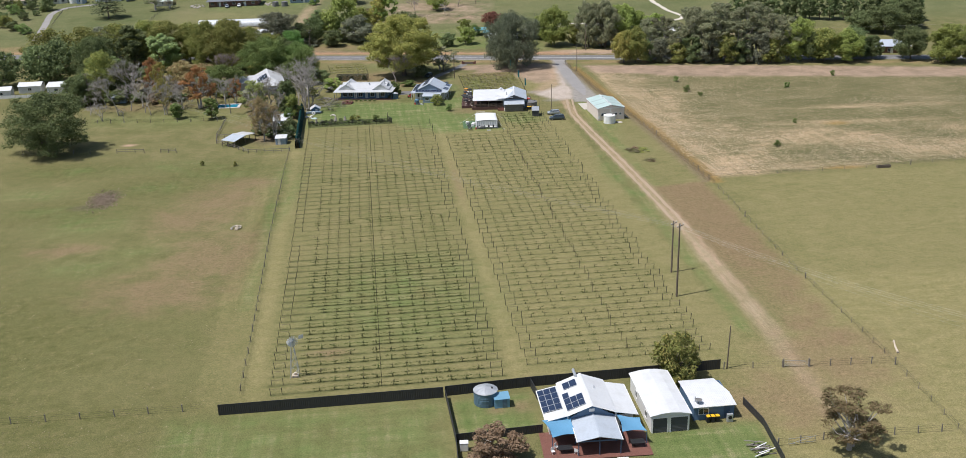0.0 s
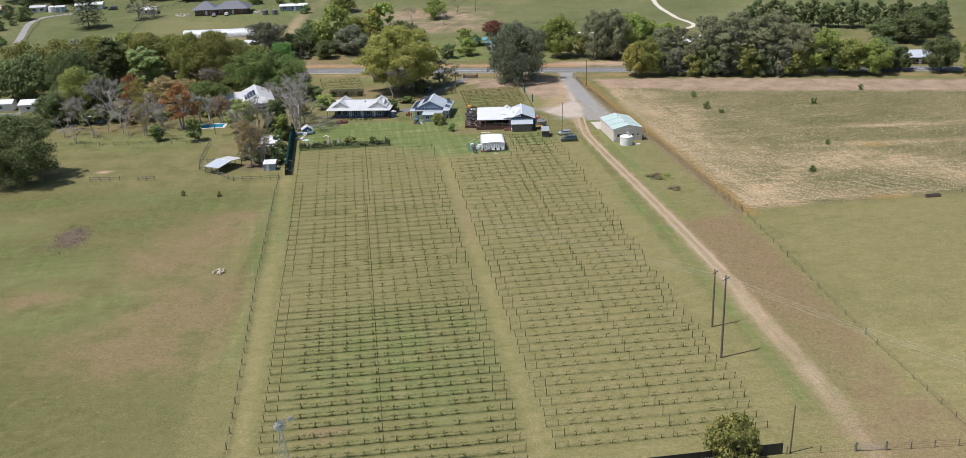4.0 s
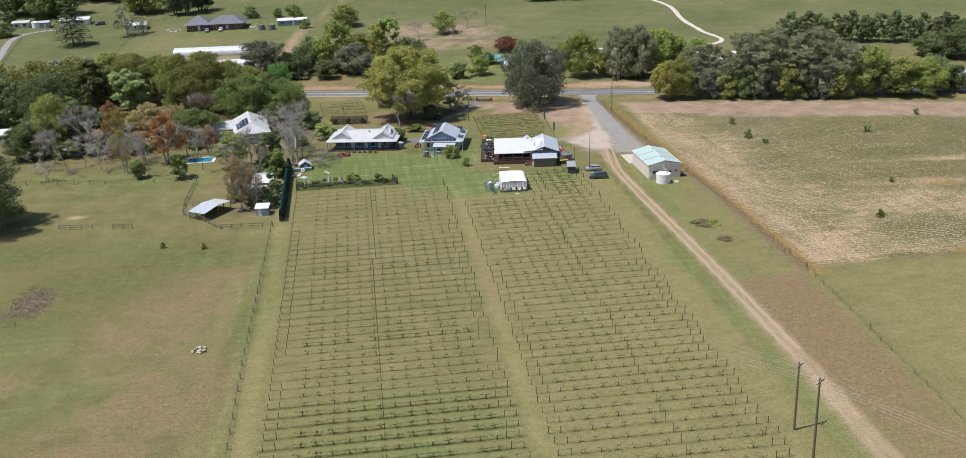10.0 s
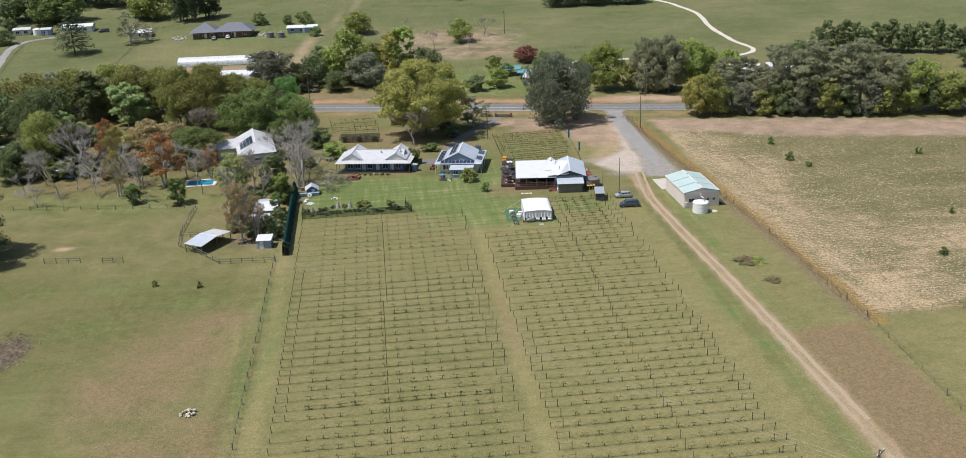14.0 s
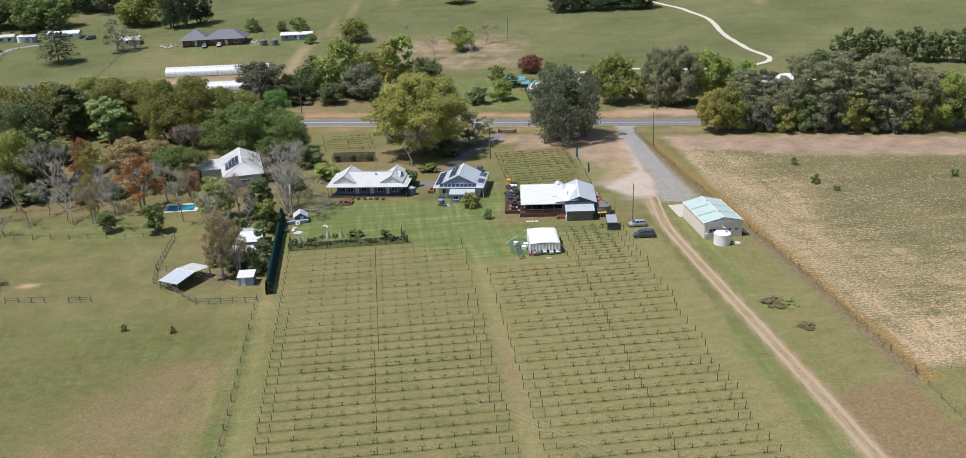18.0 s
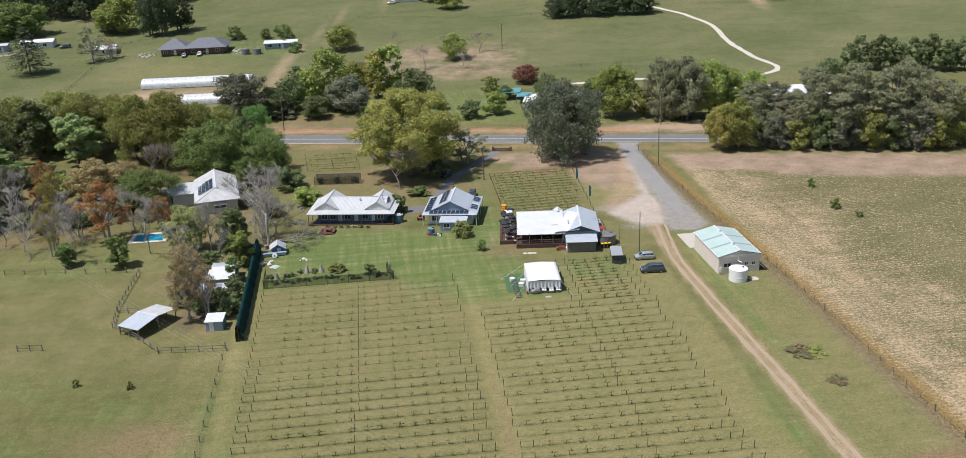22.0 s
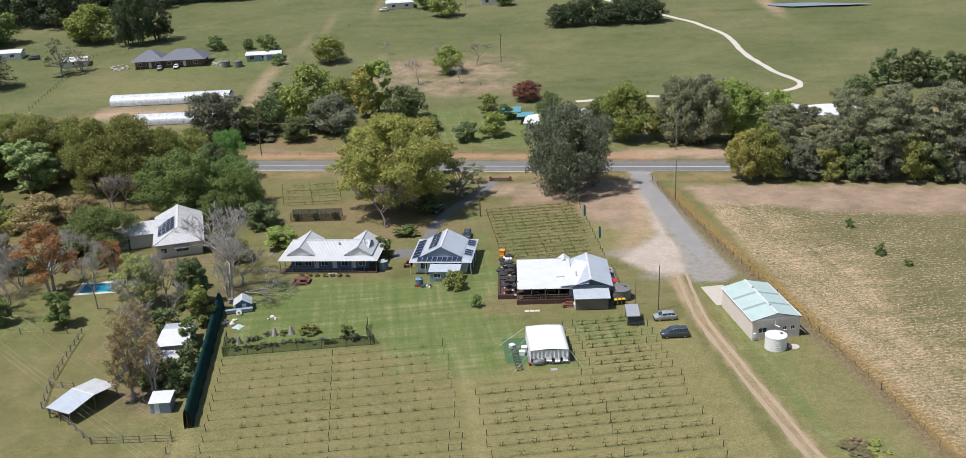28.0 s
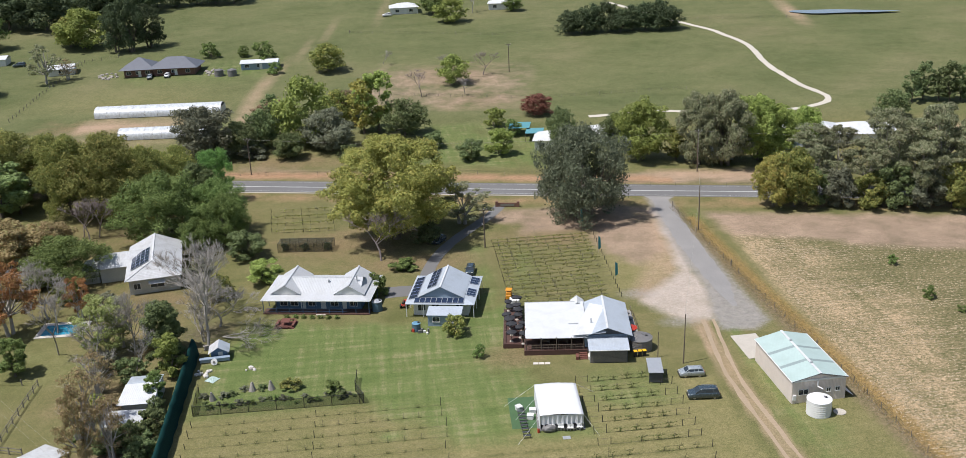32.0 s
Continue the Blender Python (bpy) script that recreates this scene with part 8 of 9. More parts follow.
    for i, (x, y, w, d, rz) in enumerate(((-152.5, 379, 6.5, 8, 4), (-163, 380, 8, 5, 4), (-171, 373, 7, 4, 8))):
        n = thing("neighbour_shed", "white-roofed outbuilding beyond the wood", "shed", x, y, 0, rz, "outbuildings beyond the wood")
        wall_box(n, -w / 2, w / 2, -d / 2, d / 2, 2.6, M["wall_white"])
        part("roof", plate(*gable_panels(-w / 2 - 0.3, w / 2 + 0.3, -d / 2 - 0.3, d / 2 + 0.3, 2.6, 3.7, "x")), M["roof_white_x"], n)
        window_in(n, 0, -d / 2 - 0.02, 1, 1.2, 0.9)
    f = thing("yard_screen", "low white boarded screen fence beyond the wood", "fence", -163, 369.5, 0, 4)
    for i in range(10):
        part("panel", boxes((1.9, 0.06, 1.1, -9 + i * 2.0, 0, 0.05)), M["trim"], f)


def garden_sheds():
    b = thing("open_shed", "open-sided shed with pale metal roof in a stockyard", "shed", -69.8, 298.65, 0, 61.5)
    part("roof", plate([(-5.1, -2.5, 1.95), (0.0, -2.5, 2.6), (0.0, 2.5, 2.6), (-5.1, 2.5, 1.95)], t=0.05), M["roof_grey"], b, "pale blue-grey metal roof")
    part("roof", plate([(0.0, -2.5, 2.6), (4.7, -2.5, 2.1), (4.7, 2.5, 2.1), (0.0, 2.5, 2.6)], t=0.05), M["roof_worn"], b, "weathered grey metal roof")
    part("ridge_cap", boxes((0.3, 5.0, 0.05, 0, 0, 2.6)), M["roof_white"], b)
    for x, h in ((-4.9, 1.9), (0.0, 2.5), (4.5, 2.05)):
        for y in (-2.3, 0, 2.3):
            part("post", boxes((0.14, 0.14, h, x, y, 0)), M["timber"], b)
    part("rail", boxes((9.4, 0.08, 0.12, -0.2, 2.3, 0.7), (9.4, 0.08, 0.12, -0.2, 2.3, 1.2)), M["timber_grey"], b)
    part("back_wall", boxes((4.4, 0.06, 1.9, 2.3, 2.36, 0.05)), M["wall_dark"], b)
    t = thing("garden_shed", "small pale blue garden shed with white roof", "shed", -57.0, 296.8, 0, 2)
    wall_box(t, -1.55, 1.55, -1.5, 1.5, 1.95, M["wall_bluegrey"])
    part("roof", plate([(-1.7, -1.75, 1.95), (1.7, -1.75, 1.95), (1.7, 1.7, 2.25), (-1.7, 1.7, 2.25)]), M["roof_white_x"], t)
    door_in(t, -0.5, -1.52, 0.8, 1.75, mat="wall_white")
    c = thing("carport", "tall white metal carport with closed sides", "shed", -60.2, 317.6, 0, 5)
    wall_box(c, -2.5, 2.5, -3.6, 4.4, 2.55, M["wall_white"])
    part("roof", plate([(-2.8, -4.2, 2.6), (2.8, -4.2, 2.6), (2.6, 1.9, 2.95), (-2.6, 1.9, 2.95)]), M["roof_white_x"], c)
    part("roof", plate([(-2.5, 1.9, 2.93), (2.6, 1.9, 2.93), (2.6, 5.0, 2.6), (-2.5, 5.0, 2.6)]), M["roof_grey_x"], c)
    o = thing("old_awning", "low lean-to with weathered pale roof", "shed", -60.4, 310.0, 0, 3)
    part("roof", plate([(-3.0, -2.0, 2.1), (2.9, -1.6, 2.1), (2.9, 2.0, 2.45), (-3.0, 2.2, 2.45)]), M["roof_worn_x"], o)
    for sx in (-2.8, 2.7):
        for sy in (-1.5, 1.8):
            part("post", boxes((0.12, 0.12, 2.1, sx, sy, 0)), M["timber"], o)
    part("back_wall", boxes((5.5, 0.08, 2.0, 0, 1.7, 0)), M["wall_dark"], o)
    a = thing("garden_hut", "small dark blue hut with pale gable roof behind the screen", "hut", -51.9, 333.4, 0, 10)
    wall_box(a, -1.35, 1.35, -1.1, 1.3, 1.45, M["wall_blue"])
    for y in (-1.1, 1.25):
        part("gable", prism_wall(-1.35, 1.35, y, 0.05, 1.45, 2.28), M["wall_blue"], a)
    part("roof", plate([(-1.75, -1.6, 1.3), (0.0, -1.6, 2.4), (0.0, 1.7, 2.4), (-1.75, 1.7, 1.3)], t=0.05), M["roof_worn"], a, "weathered pinkish-white roof sheet")
    part("roof", plate([(0.0, -1.6, 2.4), (1.75, -1.6, 1.3), (1.75, 1.7, 1.3), (0.0, 1.7, 2.4)], t=0.05), M["roof_grey"], a, "blue-grey roof sheet")
    part("door", boxes((0.75, 0.05, 1.3, 0.25, -1.13, 0.05)), M["wall_white"], a)
    part("shelf", boxes((5.0, 0.9, 0.08, -0.7, -1.9, 0.7), (0.1, 0.8, 0.7, -3.0, -1.9, 0), (0.1, 0.8, 0.7, 1.6, -1.9, 0), (4.8, 0.05, 0.5, -0.7, -2.3, 0.2)), M["wall_bluegrey"], a)
    rng = random.Random(12)
    for i in range(16):
        x, y = -54.6 + rng.uniform(0, 2.4), 325.6 + rng.uniform(0, 2.6)
        if i > 10:
            x, y = -45.9 + rng.uniform(-1.0, 1.0), 328.0 + rng.uniform(-0.6, 0.6)
        s = thing("garden_stone", "pale stone or tub lying on the lawn", "stone", x, y, 0, rng.uniform(0, 180), "stones and tubs on the lawn")
        bm = bmesh.new()
        bmesh.ops.create_icosphere(bm, subdivisions=1, radius=rng.uniform(0.2, 0.5), matrix=pose(0, 0, 0.15))
        for v in bm.verts:
            v.co.x *= rng.uniform(0.8, 1.3)
            v.co.z = max(0, v.co.z * rng.uniform(0.7, 1.0))
        part("stone", bm, M["stone_white" if i < 11 or i % 2 else "stone"], s)
    # netted garden beds with stones and shrubs
    for k, (x0, y0, x1, y1, h) in enumerate(((-51.4, 313.6, -25.6, 315.6, 1.7), (-25.6, 315.6, -27.3, 319.4, 1.7), (-27.3, 319.4, -27.5, 323.4, 1.5), (-51.4, 313.6, -52.2, 320.5, 1.5))):
        n = math.dist((x0, y0), (x1, y1))
        f = thing("garden_netting", "dark net strung on posts round the garden bed", "netting", x0, y0, 0, math.degrees(math.atan2(y1 - y0, x1 - x0)), "netting round the garden bed")
        part("net", boxes((n, 0.02, h, n / 2, 0, 0)), M["net_black"], f)
        for i in range(int(n / 4) + 2):
            part("post", boxes((0.09, 0.09, h + 0.25, min(n, i * 4.2), 0, 0)), M["post_dark"], f)
        part("wire", boxes((n, 0.04, 0.04, n / 2, 0, h)), M["wire"], f)
    for i in range(22):
        x = -50.5 + i * 1.1
        y = 315.2 + (x + 51) * 0.075 + rng.uniform(0, 2.2)
        tree("bush", ("dark", "green", "grey")[i % 3], x, y, rng.uniform(0.4, 1.0), rng.uniform(0.8, 1.4), "low garden plant behind the netting", "plants in the garden bed", "bush")
    for x, y in ((-49.6, 318.4), (-43.8, 321.0), (-40.9, 321.2)):
        s = thing("standing_stone", "pointed grey standing stone in the garden bed", "stone", x, y, 0, x * 30, "standing stones")
        bm = bmesh.new()
        bmesh.ops.create_cone(bm, cap_ends=True, segments=7, radius1=0.62, radius2=0.14, depth=1.5, matrix=pose(0, 0, 0.72, 5, 3, 0))
        for v in bm.verts:
            v.co += Vector((rng.uniform(-0.08, 0.08), rng.uniform(-0.08, 0.08), 0))
        part("stone", bm, M["stone"], s)
    for x, y, h, w, leaf in ((-51.0, 319.2, 0.9, 1.6, "grey"), (-47.9, 319.2, 0.9, 1.7, "grey"), (-46.7, 319.7, 0.9, 1.6, "dark"), (-45.2, 321.2, 0.8, 1.5, "grey"), (-42.4, 321.2, 1.0, 1.7, "dark"), (-29.2, 317.7, 1.3, 1.9, "dark"), (-38.0, 321.2, 1.9, 3.6, "olive")):
        tree("bush", leaf, x, y, h, w, "clipped garden shrub in the bed", "plants in the garden bed", "bush")
    # tall green shade-cloth screen along the boundary
    x0, y0, x1, y1 = -51.6, 290.4, -56.4, 334.0
    n = math.dist((x0, y0), (x1, y1))
    f = thing("shade_screen", "tall dark green shade-cloth screen on posts", "screen", x0, y0, 0, math.degrees(math.atan2(y1 - y0, x1 - x0)))
    k = 12
    for i in range(k):
        m = 6
        bm = bmesh.new()
        prof = [(-0.75, 0.0), (-0.62, 1.2), (-0.45, 2.6), (-0.2, 3.15), (0.15, 3.2), (0.32, 2.6), (0.42, 1.2), (0.5, 0.0)]
        rings = []
        for q in range(m + 1):
            x = (i + q / m) * n / k
            sag = 1 - 0.05 * math.sin(math.pi * q / m) + 0.015 * math.sin(x * 2.1)
            rings.append([bm.verts.new((x, py * (1 + 0.12 * math.sin(x * 1.3 + pz)), pz * sag)) for py, pz in prof])
        for a, c in zip(rings, rings[1:]):
            for q in range(len(prof) - 1):
                bm.faces.new((a[q], a[q + 1], c[q + 1], c[q]))
        bmesh.ops.recalc_face_normals(bm, faces=bm.faces[:])
        part("cloth_panel", bm, M["net_green"], f, smooth=True)
        part("post", boxes((0.1, 0.1, 3.0, (i + 0.02) * n / k, -0.1, 0)), M["post_dark"], f)
    # row netting frames beyond the homestead
    f = thing("orchard_net", "brown bird net on a frame over young fruit trees", "netting", -44.6, 381.6, 0, -3)
    part("net", boxes((11.6, 0.03, 1.9, 0, -1.6, 0.1), (11.6, 3.2, 0.03, 0, 0, 2.0), (11.6, 0.03, 1.9, 0, 1.6, 0.1)), M["net_black"], f)
    for i in range(7):
        for sy in (-1.6, 1.6):
            part("post", boxes((0.08, 0.08, 2.1, -5.8 + i * 1.93, sy, 0)), M["post_dark"], f)


def garden_clutter():
    """Dead limb, logs, heaps and a wheel round the hut."""
    pr = random.Random(31)
    t = thing("fallen_limb", "dead grey limb with bare twigs fallen on the lawn", "branch", -53.0, 340.2, 0.35, -14)
    bm = bmesh.new()
    for a in (0.1, -0.25, 0.4):
        branch(bm, pr, Vector((0, 0, 0)), Vector((math.cos(a), math.sin(a), 0.06)), 4.2, 0.13, 4, 5)
    for v in bm.verts:
        v.co.z = max(-0.3, v.co.z * 0.55)
    part("limb", bm, M["bark_bare"], t)
    t = thing("log_stack", "low stack of cut brown logs by the hut", "logs", -53.6, 336.2, 0, 20)
    for i in range(9):
        part("log", tube(bmesh.new(), [(-1.5 + pr.uniform(-0.3, 0.3), i % 4 * 0.34, 0.17 + 0.3 * (i // 4)), (1.4 + pr.uniform(-0.3, 0.4), i % 4 * 0.34 + 0.1, 0.17 + 0.3 * (i // 4))], [0.17, 0.15], 7), M["bark" if i % 2 else "bark_pale"], t)
    t = thing("tarp_heap", "crumpled green tarpaulin lying on the grass", "tarpaulin", -51.2, 325.0, 0, 62)
    bm = bmesh.new()
    bmesh.ops.create_grid(bm, x_segments=9, y_segments=7, size=0.9)
    for v in bm.verts:
        v.co.z = 0.06 + 0.32 * pr.random() * max(0, 1 - v.co.length / 1.3)
    r = bmesh.ops.extrude_face_region(bm, geom=bm.faces[:])
    bmesh.ops.translate(bm, verts=[e for e in r["geom"] if isinstance(e, bmesh.types.BMVert)], vec=(0, 0, -0.03))
    part("sheet", bm, M["roof_green"], t)
    t = thing("spare_wheel", "white-rimmed wheel leaning against the hut bench", "wheel", -52.1, 330.4, 0, 0)
    part("tyre", cone(bmesh.new(), 0.55, 0.55, 0.22, seg=20), M["tank_white"], t).matrix_local = pose(0, 0, 0.5, 70, 0, 0)
    part("hub", cone(bmesh.new(), 0.2, 0.2, 0.3, seg=12), M["tank_grey"], t).matrix_local = pose(0, -0.03, 0.5, 70, 0, 0)
    t = thing("compost_heap", "grey heap of garden cuttings beside the lawn", "heap", -50.8, 351.0, 0, 12)
    bm = bmesh.new()
    for i in range(70):
        a, q = pr.uniform(0, 6.28), pr.random() ** 0.6
        p = Vector((2.6 * q * math.cos(a), 1.6 * q * math.sin(a), 0.75 * (1 - q)))
        d = Vector((pr.uniform(-1, 1), pr.uniform(-1, 1), pr.uniform(0, 0.25))) * 0.8
        tube(bm, [p, p + d], [0.07, 0.03], 4)
    part("heap", bm, M["bark_bare"], t)
    t = thing("dark_trough", "long dark trough at the foot of the cut field", "trough", 105.0, 253.6, 0, 6)
    part("side", boxes((3.6, 0.08, 0.6, 0, -0.4, 0.05), (3.6, 0.08, 0.6, 0, 0.4, 0.05), (0.08, 0.72, 0.6, -1.76, 0, 0.05), (0.08, 0.72, 0.6, 1.76, 0, 0.05)), M["timber"], t)
    part("base", boxes((3.44, 0.72, 0.12, 0, 0, 0.02)), M["timber"], t)


garden_clutter()
homestead()
second_house()
old_house()
garden_sheds()

# ---- fences, poles and wires ----
def along(pts, step, start=0.0):
    """Points every step metres along a chain, with the heading in degrees."""
    out, carry = [], start
    for p, q in zip(pts, pts[1:]):
        n, a = math.dist(p, q), math.degrees(math.atan2(q[1] - p[1], q[0] - p[0]))
        while carry < n:
            out.append((p[0] + (q[0] - p[0]) * carry / n, p[1] + (q[1] - p[1]) * carry / n, a))
            carry += step
        carry -= n
    return out


POST_LOW = {k: bar_mesh("post", w, w, h, M[m]) for k, (w, h, m) in {"round": (0.13, 1.3, "timber_grey"), "thin": (0.07, 1.1, "timber_grey"), "strainer": (0.15, 1.4, "timber_grey")}.items()}


def wire_fence(pts, step, label, kind="thin", wires=(0.4, 0.8, 1.1), group="wire fences"):
    f = thing("wire_fence", label, "fence", pts[0][0], pts[0][1], gz(*pts[0]), 0, group)
    rng = random.Random(int(pts[0][0] * 7 + pts[0][1]))
    for i, (x, y, a) in enumerate(along(pts, step)):
        ob = link_mesh("post", POST_LOW["strainer" if i % 9 == 0 else kind], None, f)
        ob.matrix_local = pose(x - pts[0][0], y - pts[0][1], gz(x, y) - gz(*pts[0]) - 0.05, rng.uniform(-4, 4), rng.uniform(-4, 4), a)
    for z in wires:
        bm = tube(bmesh.new(), [(x - pts[0][0], y - pts[0][1], gz(x, y) - gz(*pts[0]) + z) for x, y in pts], [0.014] * len(pts), 3)
        part("wire", bm, M["wire"], f)
    return f


def rail_fence(pts, label, step=2.6):
    """Posts with two or three timber rails."""
    f = thing("rail_fence", label, "fence", pts[0][0], pts[0][1], 0, 0, "timber rail fences")
    for (x0, y0), (x1, y1) in zip(pts, pts[1:]):
        n, a = math.dist((x0, y0), (x1, y1)), math.degrees(math.atan2(y1 - y0, x1 - x0))
        k = max(1, round(n / step))
        for i in range(k + 1):
            t = i / k
            ob = link_mesh("post", POST_LOW["round"], None, f)
            ob.matrix_local = pose(x0 + (x1 - x0) * t - pts[0][0], y0 + (y1 - y0) * t - pts[0][1], 0, 0, 0, a)
        for z in (0.55, 1.05):
            r = part("rail", boxes((n, 0.05, 0.11, n / 2, 0, z)), M["timber_grey"], f)
            r.matrix_local = pose(x0 - pts[0][0], y0 - pts[0][1], 0, 0, 0, a)
    return f


def sheet_fence(pts, label, h=1.8, step=2.4, mat="fence_black"):
    """Dark metal sheet fence: panels between posts with a top rail."""
    f = thing("sheet_fence", label, "fence", pts[0][0], pts[0][1], 0, 0, "dark sheet fences")
    for (x0, y0), (x1, y1) in zip(pts, pts[1:]):
        n, a = math.dist((x0, y0), (x1, y1)), math.degrees(math.atan2(y1 - y0, x1 - x0))
        k = max(1, round(n / step))
        w = n / k
        for i in range(k):
            m = pose(x0 - pts[0][0], y0 - pts[0][1], 0, 0, 0, a) @ Matrix.Translation((i * w, 0, 0))
            part("panel", boxes((w - 0.07, 0.04, h - 0.1, w / 2, 0, 0.05)), M[mat], f).matrix_local = m
            part("post", boxes((0.07, 0.07, h, 0, 0, 0)), M[mat], f).matrix_local = m
        part("top_rail", boxes((n, 0.06, 0.05, n / 2, 0, h - 0.05)), M[mat], f).matrix_local = pose(x0 - pts[0][0], y0 - pts[0][1], 0, 0, 0, a)
    return f


sheet_fence([(-40.9, 140.4), (-6.2, 143.5)], "long black metal sheet fence below the vineyard", 1.9)
sheet_fence([(-6.0, 143.9), (7.5, 146.0), (22, 147.6), (38.8, 149.6)], "black metal sheet fence behind the house", 1.8)
sheet_fence([(-5.9, 143.2), (-4.2, 130.2), (-3.4, 118.0)], "black metal sheet fence along the yard", 1.5)
sheet_fence([(-4.1, 130.4), (8.6, 132.2)], "black metal sheet fence across the yard", 1.4)
sheet_fence([(7.6, 145.6), (8.4, 141.6)], "short black metal sheet fence beside the house", 1.7)
sheet_fence([(39.6, 138.2), (41.0, 132.0), (41.2, 122.0)], "grey-black sheet fence east of the lawn", 1.3)
wire_fence([(p[0] + 0.4, p[1]) for p in BOUND], 4.0, "old wire fence on thin posts along the field")
wire_fence([(-53.4, 288), (-46.9, 220), (-40.6, 164), (-38.9, 146)], 4.4, "wire fence with leaning grey posts beside the vineyard", "round")
wire_fence([(-130, 139), (-74.5, 139.9), (-43.8, 142.2)], 5.2, "wire fence with grey posts below the paddock", "round")
wire_fence([(39.3, 149.5), (48.9, 149.5)], 4.8, "wire fence with grey posts behind the sheds", "round")
wire_fence([(53.3, 149.4), (66.5, 149.8)], 3.4, "wire fence with grey posts behind the sheds", "round")
wire_fence([(41.6, 126.5), (49.8, 127.9), (63.3, 128.5), (67.6, 128.8)], 3.5, "low wire fence by the corner paddock", "round")
wire_fence([(-135, 330), (-117.7, 328), (-80.5, 325.5)], 4.4, "wire fence with dark posts across the paddock", "round")
wire_fence([(59, 249.2), (89.3, 252.5), (150, 260)], 6.0, "wire fence along the foot of the field")
wire_fence([(-132, 293.5), (-110, 292.3)], 5.0, "wire fence with grey posts in the paddock", "round")
wire_fence([(10, 418.5), (120, 400.5)], 6.0, "wire fence along the road verge")
wire_fence([(-140, 447), (-70, 437), (30, 425)], 7.0, "wire fence across the road")
wire_fence([(-156, 495), (-157.6, 529), (-157.5, 569), (-146, 575)], 3.2, "wire fence on the far slope", "round")
wire_fence([(-196, 478), (-205, 517), (-210.5, 545), (-208, 555), (-192, 558)], 3.2, "wire fence along the far lane", "round")
wire_fence([(-60, 600), (0, 585), (60, 600), (150, 590)], 5.0, "wire fence on the far slope")
wire_fence([(-40, 508), (10, 496), (60, 500)], 4.0, "wire fence on the far slope")
rail_fence([(-104, 291.6), (-96, 291.2)], "grey timber rail fence in the paddock")
rail_fence([(-91, 290.6), (-86.5, 290.4)], "grey timber rail fence in the paddock")
rail_fence([(-79.6, 325.2), (-79.0, 316), (-78.2, 306), (-76.6, 298.5), (-70.5, 293.2), (-65.0, 287.2), (-53.0, 287.0)], "grey timber stockyard rail fence")
rail_fence([(-77.8, 305.4), (-73.6, 304.4)], "grey timber rail across the stockyard")
g = thing("farm_gate", "grey metal farm gate hung between timber posts", "gate", 49.0, 149.5, 0, 0)
part("gate_frame", boxes((4.0, 0.05, 0.05, 2.1, 0, 0.25), (4.0, 0.05, 0.05, 2.1, 0, 1.1), (0.05, 0.05, 0.85, 0.12, 0, 0.25), (0.05, 0.05, 0.85, 4.08, 0, 0.25)), M["metal"], g)
for z in (0.45, 0.65, 0.87):
    part("bar", boxes((3.9, 0.03, 0.03, 2.1, 0, z)), M["metal"], g)
for x in (0, 4.2):
    part("post", cone(bmesh.new(), 0.14, 0.13, 1.5, x=x, seg=10), M["timber_grey"], g)
g = thing("farm_gate", "grey metal farm gate by the east lawn", "gate", 43.0, 126.4, 0, 8)
part("gate_frame", boxes((4.2, 0.05, 0.05, 2.1, 0, 0.25), (4.2, 0.05, 0.05, 2.1, 0, 1.1), (0.05, 0.05, 0.85, 0.1, 0, 0.25), (0.05, 0.05, 0.85, 4.1, 0, 0.25)), M["metal"], g)
part("diagonal", tube(bmesh.new(), [(0.1, 0, 0.25), (4.1, 0, 1.1)], [0.03, 0.03], 4), M["metal"], g)


def power_pole(x, y, h, label, arm=2.2, turn=0, lean=(0, 0), dark=True, r=0.16):
    z = gz(x, y)
    p = thing("power_pole", label, "power pole", x, y, z, turn, "power poles")
    part("pole", tube(bmesh.new(), [(0, 0, 0), (lean[0] * 0.5, lean[1] * 0.5, h * 0.5), (*lean, h)], [r, r * 0.85, r * 0.65], 9), M["timber_grey" if not dark else "timber"], p)
    if arm:
        part("crossarm", boxes((arm, 0.12, 0.14, lean[0], lean[1] - 0.12, h - 0.55)), M["timber"], p)
        for k in (-0.45, 0, 0.45):
            part("insulator", cone(bmesh.new(), 0.07, 0.05, 0.22, x=lean[0] + arm * k, y=lean[1] - 0.12, z=h - 0.41, seg=8), M["trim"], p)
        part("brace", tube(bmesh.new(), [(lean[0] - arm * 0.3, -0.14, h - 0.55), (lean[0], -0.14, h - 1.3), (lean[0] + arm * 0.3, -0.14, h - 0.55)], [0.025] * 3, 4), M["galv"], p)
    return p


def cable(points, label, r=0.03, sag=2.0, mat="cable", n=14):
    """Wires that hang between points."""
    c = thing("power_line", label, "cable", group="power lines")
    for p, q in zip(points, points[1:]):
        P = []
        for i in range(n + 1):
            t = i / n
            P.append((p[0] + (q[0] - p[0]) * t, p[1] + (q[1] - p[1]) * t, p[2] + (q[2] - p[2]) * t - sag * 4 * t * (1 - t)))
        part("wire", tube(bmesh.new(), P, [r] * (n + 1), 4), M[mat], c)


